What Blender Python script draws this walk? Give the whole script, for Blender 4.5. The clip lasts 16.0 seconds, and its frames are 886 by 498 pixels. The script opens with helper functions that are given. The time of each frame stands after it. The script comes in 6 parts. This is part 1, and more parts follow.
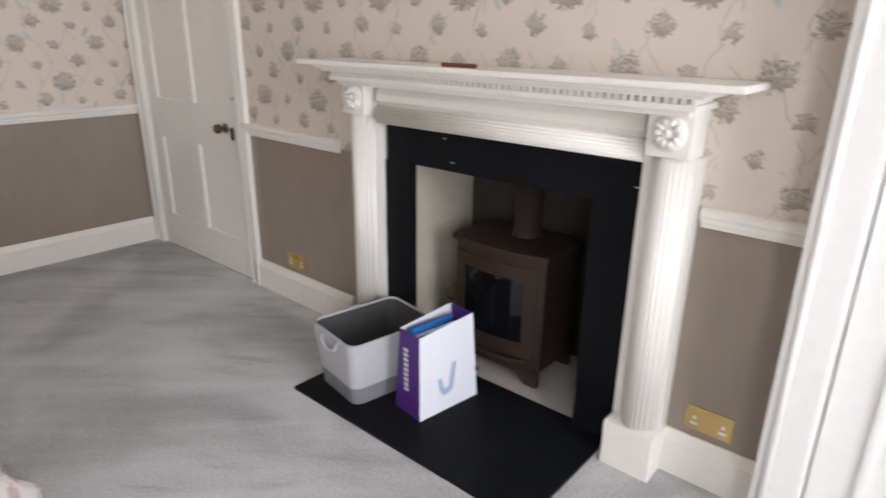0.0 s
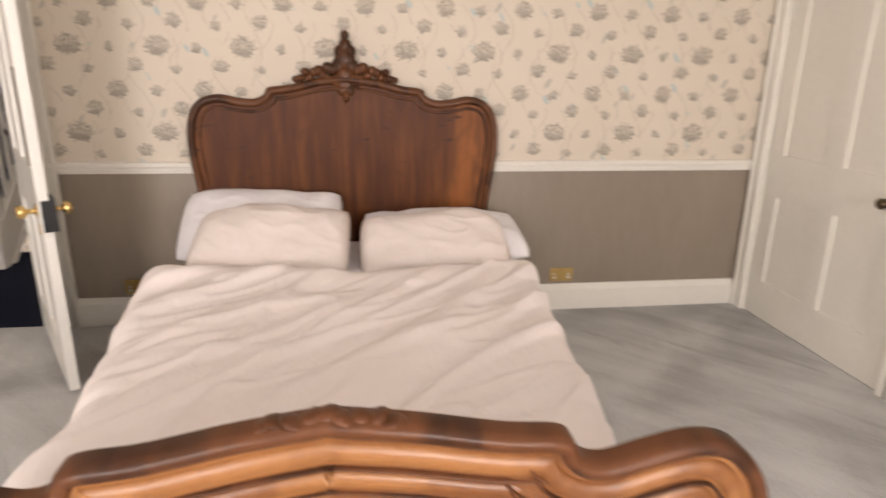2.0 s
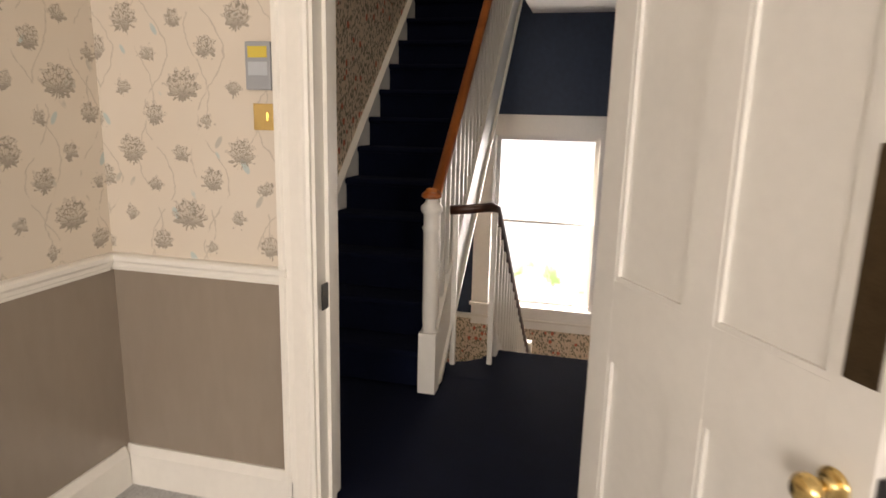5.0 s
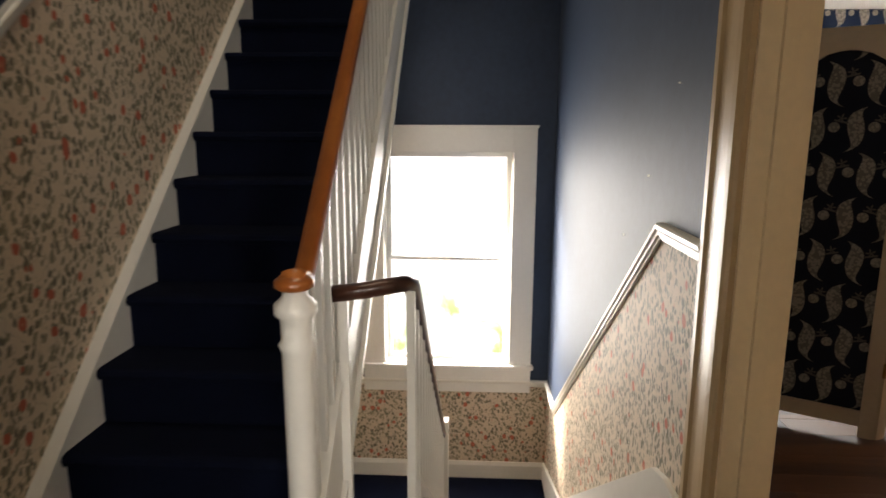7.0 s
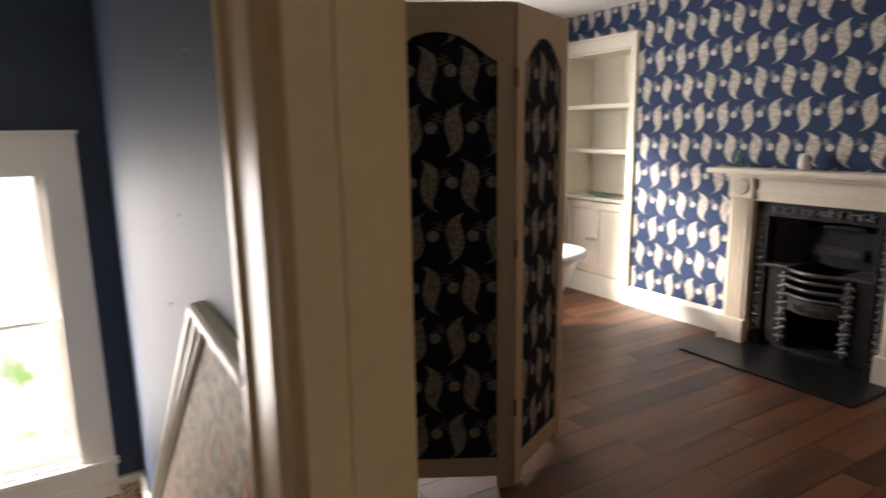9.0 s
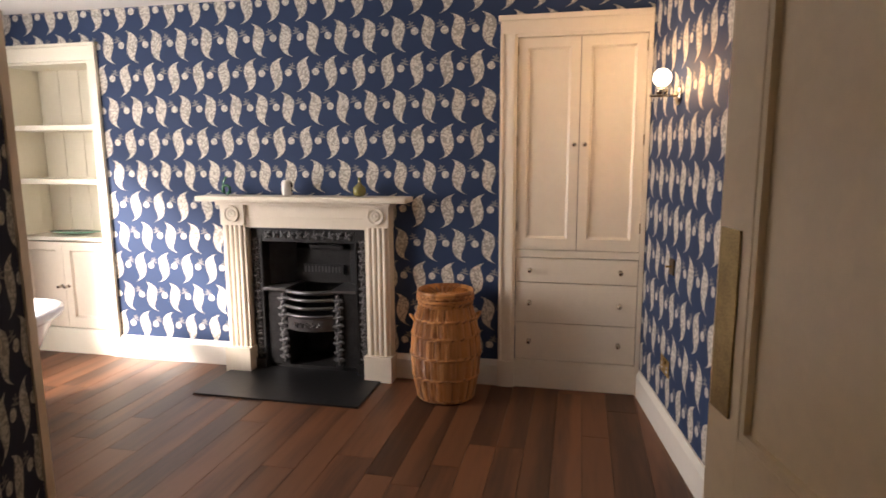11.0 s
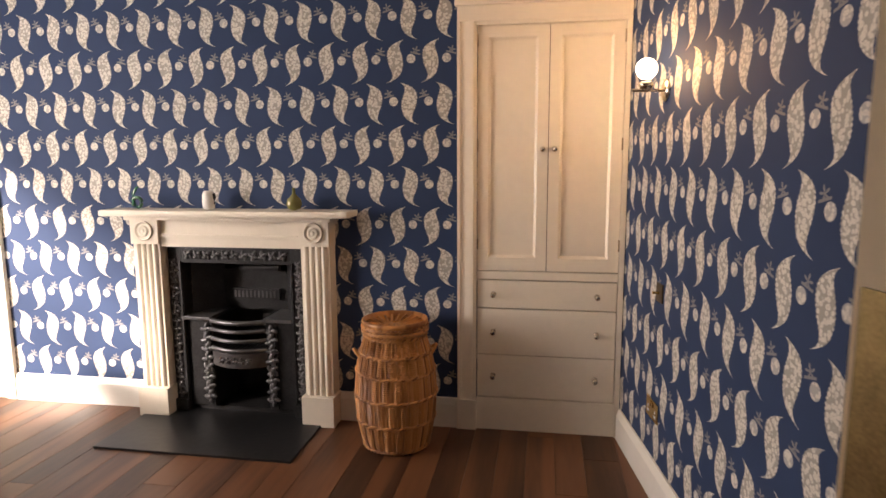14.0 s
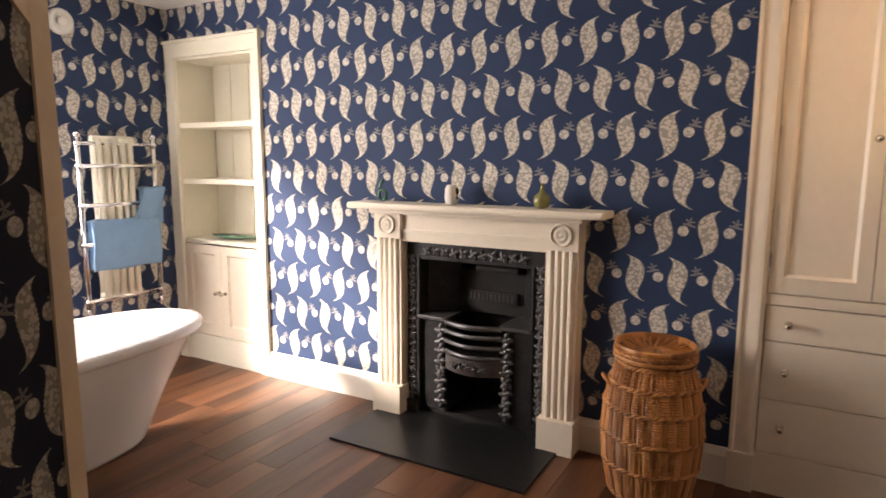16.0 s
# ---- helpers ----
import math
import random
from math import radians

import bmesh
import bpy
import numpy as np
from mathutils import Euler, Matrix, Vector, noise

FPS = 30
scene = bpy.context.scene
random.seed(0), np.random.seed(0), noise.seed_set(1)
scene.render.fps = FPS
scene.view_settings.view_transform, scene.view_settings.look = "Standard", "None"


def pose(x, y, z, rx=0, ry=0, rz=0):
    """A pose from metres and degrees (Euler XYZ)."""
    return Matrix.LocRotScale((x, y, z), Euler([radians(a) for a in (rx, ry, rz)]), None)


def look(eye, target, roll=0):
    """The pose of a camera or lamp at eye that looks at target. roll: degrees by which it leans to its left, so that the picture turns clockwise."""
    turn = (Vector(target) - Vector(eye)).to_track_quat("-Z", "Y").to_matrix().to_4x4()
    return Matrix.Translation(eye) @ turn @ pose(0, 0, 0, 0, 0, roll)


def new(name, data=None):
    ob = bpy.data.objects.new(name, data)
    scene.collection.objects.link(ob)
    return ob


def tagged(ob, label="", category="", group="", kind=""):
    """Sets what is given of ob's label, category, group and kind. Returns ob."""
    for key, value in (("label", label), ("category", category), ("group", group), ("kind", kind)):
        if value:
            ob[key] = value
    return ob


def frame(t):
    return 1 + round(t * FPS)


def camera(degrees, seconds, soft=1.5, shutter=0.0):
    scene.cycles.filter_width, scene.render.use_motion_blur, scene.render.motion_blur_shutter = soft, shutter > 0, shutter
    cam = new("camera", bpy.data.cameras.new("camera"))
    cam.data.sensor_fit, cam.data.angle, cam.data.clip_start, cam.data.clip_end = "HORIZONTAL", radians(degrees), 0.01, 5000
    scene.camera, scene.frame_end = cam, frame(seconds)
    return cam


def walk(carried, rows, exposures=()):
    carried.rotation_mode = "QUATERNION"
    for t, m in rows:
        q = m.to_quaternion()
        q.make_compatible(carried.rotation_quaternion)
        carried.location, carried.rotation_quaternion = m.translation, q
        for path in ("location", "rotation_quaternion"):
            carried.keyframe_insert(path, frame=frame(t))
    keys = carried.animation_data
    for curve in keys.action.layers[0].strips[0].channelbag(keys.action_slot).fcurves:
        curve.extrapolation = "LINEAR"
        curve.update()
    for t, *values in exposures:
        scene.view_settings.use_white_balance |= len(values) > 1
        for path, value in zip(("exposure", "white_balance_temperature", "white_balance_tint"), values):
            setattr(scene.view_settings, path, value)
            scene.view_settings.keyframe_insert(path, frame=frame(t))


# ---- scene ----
cam = camera(71.5, 16.0, 1.6, 0.38)
# seconds, x, y, z, yaw, pitch, roll
PATH = [
    (0.0, 0.000, -0.000, 1.418, 40.82, -19.53, -0.75),
    (0.5, -0.171, -0.120, 1.443, 49.02, -19.31, -1.06),
    (1.0, -0.384, -0.257, 1.454, 59.19, -18.68, -1.07),
    (1.5, -0.507, -0.409, 1.456, 71.19, -17.66, -0.95),
    (2.0, -0.741, -0.573, 1.454, 82.30, -16.46, -0.90),
    (2.5, -1.004, -0.786, 1.452, 91.78, -14.83, -1.15),
    (3.0, -1.268, -1.088, 1.451, 98.78, -13.38, -1.50),
    (3.5, -1.488, -1.415, 1.451, 102.57, -12.66, -1.59),
    (4.0, -1.753, -1.777, 1.456, 104.69, -12.16, -1.53),
    (6.5, -3.498, -2.713, 1.441, 97.82, -10.71, -0.31),
    (7.0, -3.870, -2.713, 1.450, 92.75, -10.76, -0.19),
    (7.5, -4.169, -2.674, 1.455, 88.01, -10.69, 0.01),
    (8.0, -4.422, -2.580, 1.458, 80.56, -10.39, 0.32),
    (8.5, -4.641, -2.407, 1.455, 69.87, -10.62, 0.76),
    (9.0, -4.837, -2.212, 1.464, 58.88, -10.81, 0.93),
    (9.5, -5.018, -2.103, 1.467, 43.11, -11.08, 0.64),
    (10.0, -5.145, -2.055, 1.466, 25.74, -11.22, 0.27),
    (12.5, -5.024, -1.986, 1.472, 8.79, -8.29, 0.41),
    (13.0, -5.052, -1.827, 1.457, 8.82, -8.12, 0.39),
    (13.5, -5.087, -1.633, 1.454, 9.03, -8.04, 0.32),
    (14.0, -5.129, -1.492, 1.448, 9.30, -8.08, 0.28),
    (14.5, -5.184, -1.350, 1.436, 11.05, -7.94, 0.04),
    (15.0, -5.261, -1.267, 1.425, 16.69, -7.95, -0.19),
    (15.5, -5.345, -1.219, 1.418, 24.42, -8.05, -0.21),
    (16.0, -5.402, -1.154, 1.416, 29.72, -8.11, -0.23),
]
walk(cam, [(t, pose(x, y, z, 90 + pitch, roll, yaw)) for t, x, y, z, yaw, pitch, roll in PATH],
     exposures=[(0.0, 1.15, 5800, 16), (1.0, 1.72, 6400, 17), (1.8, 1.55, 6700, 19), (4.2, 1.57, 6900, 18), (6.5, 1.33, 7200, 16), (7.0, 1.75, 6800, 12), (7.8, 1.68, 6700, 12), (8.2, 1.5, 6700, 12), (8.6, 1.2, 6700, 14), (9.0, 1.15, 6700, 16), (9.5, 1.7, 6900, 20), (10.0, 1.86, 6700, 18), (12.5, 1.88, 7200, 21), (13.5, 1.92, 7200, 21), (16.0, 1.86, 7150, 20)])

# ---- light: an overcast bright day outside, one sconce in the bathroom ----
world = bpy.data.worlds.new("sky")
scene.world = world
world.use_nodes = True
wn = world.node_tree
sky = wn.nodes.new("ShaderNodeTexSky")
sky.sky_type = "NISHITA"
sky.sun_disc = False
sky.sun_elevation = radians(24)
sky.sun_rotation = radians(221)
wn.links.new(sky.outputs[0], wn.nodes["Background"].inputs[0])
wn.nodes["Background"].inputs[1].default_value = 0.05
sun = new("sun", bpy.data.lights.new("sun", "SUN"))
sun.data.energy, sun.data.angle, sun.data.color = 5.0, radians(11), (1.0, 0.93, 0.84)
sun.matrix_world = look((0, 0, 0), (0.62, 0.72, -0.42))


LAMPX = -9.36       # in the stair window's opening


def window_light(name, place, target, width, height, watts, color=(1.0, 0.97, 0.92)):
    lamp = new(name, bpy.data.lights.new(name, "AREA"))
    lamp.data.shape, lamp.data.size, lamp.data.size_y = "RECTANGLE", width, height
    lamp.data.energy, lamp.data.color = watts, color
    lamp.matrix_world = look(place, target)
    return lamp


window_light("daylight_bedroom", (2.24, 0.55, 1.45), (0, 0.2, 1.2), 1.3, 1.7, 44)
window_light("daylight_bedroom_south", (2.24, -2.6, 1.45), (0, -2.2, 1.1), 1.3, 1.7, 42)
window_light("daylight_stairs", (LAMPX, -2.93, 0.3), (-8, -2.80, 0.1), 1.1, 1.85, 30)
# warm lamp added under the closed ceiling to light the stairs from above
window_light("stairwell_fill", (-5.9, -3.0, 5.12), (-5.9, -3.0, 0), 1.0, 1.0, 8, (1.0, 0.86, 0.64))
window_light("daylight_bathroom", (-9.38, -0.02, 1.35), (-8.0, 0.35, 0.7), 1.5, 1.5, 30)
bulb = new("bulb_light", bpy.data.lights.new("bulb_light", "POINT"))


# ---- materials ----
def mat(name, color=(0.8, 0.8, 0.8), rough=0.5, metal=0.0, vary=0.0, scale=8.0, bump=0.0, bscale=60.0, spec=0.5, stretch=(1, 1, 1)):
    """A plain surface with two scales of variation and a fine relief."""
    m = bpy.data.materials.new(name)
    m.use_nodes = True
    nt = m.node_tree
    b = nt.nodes["Principled BSDF"]
    b.inputs["Base Color"].default_value = (*color, 1)
    b.inputs["Roughness"].default_value = rough
    b.inputs["Metallic"].default_value = metal
    b.inputs["Specular IOR Level"].default_value = spec
    co = nt.nodes.new("ShaderNodeTexCoord")
    mp = nt.nodes.new("ShaderNodeMapping")
    mp.inputs["Scale"].default_value = stretch
    nt.links.new(co.outputs["Object"], mp.inputs[0])
    if vary:
        n1 = nt.nodes.new("ShaderNodeTexNoise")
        n1.inputs["Scale"].default_value, n1.inputs["Detail"].default_value = scale, 6
        n2 = nt.nodes.new("ShaderNodeTexNoise")
        n2.inputs["Scale"].default_value, n2.inputs["Detail"].default_value = scale * 9, 4
        add = nt.nodes.new("ShaderNodeMath")
        add.operation = "ADD"
        nt.links.new(mp.outputs[0], n1.inputs[0])
        nt.links.new(mp.outputs[0], n2.inputs[0])
        nt.links.new(n1.outputs[0], add.inputs[0])
        nt.links.new(n2.outputs[0], add.inputs[1])
        mr = nt.nodes.new("ShaderNodeMapRange")
        mr.inputs["From Min"].default_value, mr.inputs["From Max"].default_value = 0.65, 1.35
        mr.inputs["To Min"].default_value, mr.inputs["To Max"].default_value = 1 - vary, 1 + vary
        nt.links.new(add.outputs[0], mr.inputs[0])
        mul = nt.nodes.new("ShaderNodeVectorMath")
        mul.operation = "SCALE"
        mul.inputs[0].default_value = color
        nt.links.new(mr.outputs[0], mul.inputs["Scale"])
        nt.links.new(mul.outputs[0], b.inputs["Base Color"])
    if bump:
        n3 = nt.nodes.new("ShaderNodeTexNoise")
        n3.inputs["Scale"].default_value, n3.inputs["Detail"].default_value = bscale, 5
        bp = nt.nodes.new("ShaderNodeBump")
        bp.inputs["Strength"].default_value, bp.inputs["Distance"].default_value = bump, 0.01
        nt.links.new(mp.outputs[0], n3.inputs[0])
        nt.links.new(n3.outputs[0], bp.inputs["Height"])
        nt.links.new(bp.outputs[0], b.inputs["Normal"])
    return m


class Nodes:
    """Short arithmetic on shader values."""

    def __init__(self, name, rough=0.6):
        self.m = bpy.data.materials.new(name)
        self.m.use_nodes = True
        self.t = self.m.node_tree
        self.b = self.t.nodes["Principled BSDF"]
        self.b.inputs["Roughness"].default_value = rough

    def put(self, socket, v):
        if isinstance(v, (int, float)):
            socket.default_value = v
        elif isinstance(v, tuple):
            socket.default_value = v if len(v) == len(socket.default_value) else (*v, 1)
        else:
            self.t.links.new(v, socket)

    def f(self, op, a, b=None, c=None):
        n = self.t.nodes.new("ShaderNodeMath")
        n.operation = op
        for i, v in enumerate((a, b, c)):
            if v is not None:
                self.put(n.inputs[i], v)
        return n.outputs[0]

    def add(self, a, b): return self.f("ADD", a, b)
    def sub(self, a, b): return self.f("SUBTRACT", a, b)
    def mul(self, a, b): return self.f("MULTIPLY", a, b)

    def step(self, a, lo, hi):
        """0 below lo, 1 above hi, smooth between (lo may be over hi)."""
        n = self.t.nodes.new("ShaderNodeMapRange")
        n.interpolation_type = "SMOOTHSTEP"
        if lo > hi:
            n.inputs["From Min"].default_value, n.inputs["From Max"].default_value = hi, lo
            n.inputs["To Min"].default_value, n.inputs["To Max"].default_value = 1, 0
        else:
            n.inputs["From Min"].default_value, n.inputs["From Max"].default_value = lo, hi
        self.put(n.inputs[0], a)
        return n.outputs[0]

    def coords(self):
        co = self.t.nodes.new("ShaderNodeTexCoord")
        sp = self.t.nodes.new("ShaderNodeSeparateXYZ")
        self.t.links.new(co.outputs["Object"], sp.inputs[0])
        self.obj = co.outputs["Object"]
        return sp.outputs

    def vec(self, x, y, z=0.0):
        n = self.t.nodes.new("ShaderNodeCombineXYZ")
        for i, v in enumerate((x, y, z)):
            self.put(n.inputs[i], v)
        return n.outputs[0]

    def noise(self, v, scale, detail=4, distort=0.0):
        n = self.t.nodes.new("ShaderNodeTexNoise")
        n.inputs["Scale"].default_value, n.inputs["Detail"].default_value, n.inputs["Distortion"].default_value = scale, detail, distort
        self.t.links.new(v, n.inputs["Vector"])
        return n.outputs[0]

    def voronoi(self, v, scale, random=1.0):
        n = self.t.nodes.new("ShaderNodeTexVoronoi")
        n.inputs["Scale"].default_value, n.inputs["Randomness"].default_value = scale, random
        self.t.links.new(v, n.inputs["Vector"])
        return n

    def mix(self, k, a, b):
        n = self.t.nodes.new("ShaderNodeMix")
        n.data_type = "RGBA"
        self.put(n.inputs[0], k)
        self.put(n.inputs[6], a)
        self.put(n.inputs[7], b)
        return n.outputs[2]

    def out(self, color, bump=None, strength=0.3, dist=0.004):
        self.put(self.b.inputs["Base Color"], color)
        if bump is not None:
            n = self.t.nodes.new("ShaderNodeBump")
            n.inputs["Strength"].default_value, n.inputs["Distance"].default_value = strength, dist
            self.t.links.new(bump, n.inputs["Height"])
            self.t.links.new(n.outputs[0], self.b.inputs["Normal"])
        return self.m


def uv_of(k, axis):
    """Metres along a wall and up it: axis 0 for a wall that runs in x, 1 in y."""
    x, y, z = k.coords()
    return (x if axis == 0 else y), z


def plume_paper(name, axis, base=(0.021, 0.039, 0.090), silver=(0.66, 0.61, 0.54), du=0.1858, dv=0.2143, gloss=0.62, shift=0.0):
    """Dark blue paper with rows of silver plumes and small round blossoms."""
    k = Nodes(name, gloss)
    u, v = uv_of(k, axis)
    r = k.sub(k.f("DIVIDE", v, dv), 0.649)
    row = k.f("FLOOR", r)
    b = k.f("FRACT", r)
    odd = k.f("FLOORED_MODULO", row, 2.0)
    sgn = k.sub(1.0, k.mul(odd, 2.0))
    a0 = k.add(k.add(k.f("DIVIDE", u, du), k.mul(odd, 0.592)), 0.5 + 0.774 + shift)
    q = k.mul(k.sub(k.f("FRACT", a0), 0.5), sgn)
    s = k.mul(k.sub(b, 0.5), 2.0)
    lean = k.mul(k.f("SIGN", s), k.mul(k.f("POWER", k.f("ABSOLUTE", s), 5.0), 0.33))
    swell = k.sub(k.mul(k.f("POWER", b, 1.2), 2.0), 1.0)
    body = k.f("MAXIMUM", k.sub(1.0, k.mul(swell, swell)), 0.0)
    frill = k.mul(k.f("ABSOLUTE", k.f("SINE", k.mul(b, 52.0))), 0.022)
    mid = k.add(k.add(lean, k.mul(s, -0.085)), k.mul(k.sub(1.0, k.mul(s, s)), 0.02))
    fat = k.add(k.mul(body, k.add(0.190, frill)), 0.009)
    p = k.step(k.sub(k.f("ABSOLUTE", k.sub(q, mid)), fat), 0.014, -0.014)
    scales = k.voronoi(k.vec(u, v), 78).outputs["Distance"]
    tex = k.mul(k.step(scales, 0.60, 0.44), k.sub(1.0, k.mul(k.step(scales, 0.22, 0.12), 0.45)))
    # round blossom with its leafy stem, half way between the plumes
    q2 = k.sub(k.f("FLOORED_MODULO", k.add(q, 0.54 + 0.5), 1.0), 0.5)
    dx, dy = k.mul(q2, du), k.mul(k.sub(b, 0.56), dv)
    rr = k.f("SQRT", k.add(k.mul(dx, dx), k.mul(dy, dy)))
    ball = k.step(rr, 0.0245, 0.0215)
    dx2, dy2 = k.sub(dx, 0.026), k.sub(dy, 0.040)
    ang = k.f("ARCTAN2", dy2, dx2)
    r2 = k.f("SQRT", k.add(k.mul(dx2, dx2), k.mul(dy2, dy2)))
    petal = k.step(k.sub(r2, k.mul(k.add(k.f("COSINE", k.mul(ang, 5.0)), 1.2), 0.0100)), 0.002, -0.002)
    stem = k.mul(k.step(k.f("ABSOLUTE", k.sub(dy, k.sub(0.032, k.mul(dx, 0.25)))), 0.005, 0.003), k.mul(k.step(dx, -0.004, 0.0), k.step(dx, 0.052, 0.048)))
    wear = k.noise(k.vec(u, v), 5.0)
    blue = k.mix(wear, base, tuple(c * 1.35 for c in base))
    ink = k.mix(tex, tuple(c * 0.55 for c in silver), silver)
    col = k.mix(p, blue, ink)
    col = k.mix(k.mul(k.f("MAXIMUM", petal, stem), 0.6), col, tuple(c * 0.55 for c in silver))
    col = k.mix(k.mul(ball, k.add(0.62, k.mul(tex, 0.38))), col, silver)
    k.b.inputs["Specular IOR Level"].default_value = 0.25
    k.put(k.b.inputs["Roughness"], k.sub(gloss + 0.1, k.mul(p, 0.12)))
    return k.out(col, k.noise(k.vec(u, v), 400.0), 0.08)


def rose_paper(name, axis, shift=0.0):
    """Cream paper with grey-brown peonies on thin curling stems and pale blue-grey leaves."""
    k = Nodes(name, 0.55)
    u, v = uv_of(k, axis)
    p0 = k.vec(u, v)
    w1 = k.mul(k.sub(k.noise(p0, 22.0), 0.5), 0.035)
    w2 = k.mul(k.sub(k.noise(k.vec(v, u), 22.0), 0.5), 0.035)
    col = k.mix(k.noise(p0, 3.0), (0.62, 0.545, 0.445), (0.68, 0.61, 0.515))
    pu, pv = 0.43, 0.44
    ink, pale = (0.18, 0.15, 0.115), (0.50, 0.44, 0.36)
    # curling stems
    for amp, per, ph in ((0.055, 14.28, 0.0), (0.04, 14.28, 2.0)):
        wave = k.mul(k.f("SINE", k.add(k.mul(v, per), ph)), amp)
        su = k.mul(k.sub(k.f("FRACT", k.add(k.f("DIVIDE", k.add(k.add(u, wave), w1), pu / 2), ph * 0.11 + shift * 2)), 0.5), pu / 2)
        stem = k.mul(k.step(k.f("ABSOLUTE", su), 0.0036, 0.0018), k.step(k.noise(p0, 9.0), 0.44, 0.50))
        col = k.mix(k.mul(stem, 0.9), col, pale)
    # leaves, two leans
    for a, b, scale, tint in ((0.55, -0.5, 12.0, (0.40, 0.50, 0.49)), (-0.6, 0.45, 11.0, (0.42, 0.40, 0.34))):
        lv = k.voronoi(k.vec(k.add(u, k.mul(v, a)), k.mul(k.add(v, k.mul(u, b)), 0.42)), scale, 0.8)
        leaf = k.mul(k.step(lv.outputs["Distance"], 0.185, 0.15), k.step(k.noise(k.vec(v, u), 5.0), 0.45, 0.52))
        col = k.mix(k.mul(leaf, 0.8), col, tint)
    for ou, ov, size, flat, lobes in ((0.0, 0.0, 0.058, 0.6, 5), (0.5, 0.5, 0.053, 0.9, 5), (0.27, 0.22, 0.040, 0.8, 4), (0.78, 0.72, 0.042, 0.9, 4), (0.55, 0.02, 0.030, 1.1, 3), (0.05, 0.52, 0.031, 0.8, 3), (0.80, 0.27, 0.026, 0.9, 3), (0.30, 0.77, 0.028, 0.8, 4)):
        a = k.mul(k.sub(k.f("FRACT", k.add(k.f("DIVIDE", k.add(u, k.mul(w1, 0.5)), pu), ou + shift)), 0.5), pu)
        b = k.mul(k.sub(k.f("FRACT", k.add(k.f("DIVIDE", k.add(v, k.mul(w2, 0.5)), pv), ov)), 0.5), pv)
        # a loose head of petals that spread from a calyx under the middle
        fan = k.f("ARCTAN2", k.add(b, size * 0.5), a)
        r = k.f("SQRT", k.add(k.mul(k.mul(a, a), flat), k.mul(b, b)))
        wave = k.f("SINE", k.add(k.mul(fan, lobes * 2.0 + 3.0), k.mul(k.f("FLOOR", k.mul(r, 2.6 / size)), 1.9)))
        ragged = k.mul(k.sub(k.noise(p0, 48.0, 2), 0.5), 0.055)
        edge = k.mul(k.add(0.86, k.mul(wave, 0.12)), size)
        flower = k.step(k.sub(k.add(r, ragged), edge), 0.0025, -0.0025)
        rim = k.step(k.f("FRACT", k.add(k.mul(k.add(r, ragged), 2.6 / size), k.mul(wave, 0.2))), 0.55, 0.85)
        crease = k.step(k.f("ABSOLUTE", wave), 0.38, 0.10)
        foot = k.step(b, size * 0.1, size * -0.75)
        shade = k.f("MAXIMUM", k.f("MAXIMUM", k.mul(rim, 0.9), k.mul(crease, 0.8)), k.mul(foot, 0.7))
        col = k.mix(k.mul(flower, 0.6), col, pale)
        col = k.mix(k.mul(flower, k.mul(shade, 0.85)), col, ink)
    return k.out(col, k.noise(p0, 300.0), 0.08)


def carpet_mat(name):
    """Grey cut pile with trodden patches and drag marks."""
    k = Nodes(name, 0.95)
    x, y, z = k.coords()
    p = k.vec(x, y, z)
    patch = k.noise(p, 1.3, 4, 0.8)
    drag = k.noise(k.vec(k.mul(k.add(x, y), 0.5), k.mul(k.sub(x, y), 2.6), 0.0), 2.2, 4, 0.3)
    tuft = k.noise(p, 95.0, 3)
    v = k.add(k.add(k.mul(patch, 0.75), k.mul(drag, 0.35)), k.mul(tuft, 0.4))
    k.b.inputs["Specular IOR Level"].default_value = 0.1
    streak = k.noise(k.vec(k.mul(k.add(x, k.mul(y, 0.7)), 1.1), k.mul(k.sub(y, k.mul(x, 0.7)), 7.0), 0.0), 1.5, 5, 0.5)
    v = k.sub(v, k.mul(k.mul(k.step(streak, 0.56, 0.68), k.step(k.noise(p, 0.9, 2), 0.42, 0.58)), 0.10))
    return k.out(k.mix(k.step(v, 0.50, 0.98), (0.42, 0.415, 0.405), (0.76, 0.755, 0.74)), k.add(k.noise(p, 240.0, 4), k.mul(k.noise(p, 40.0), 0.5)), 0.9, 0.01)


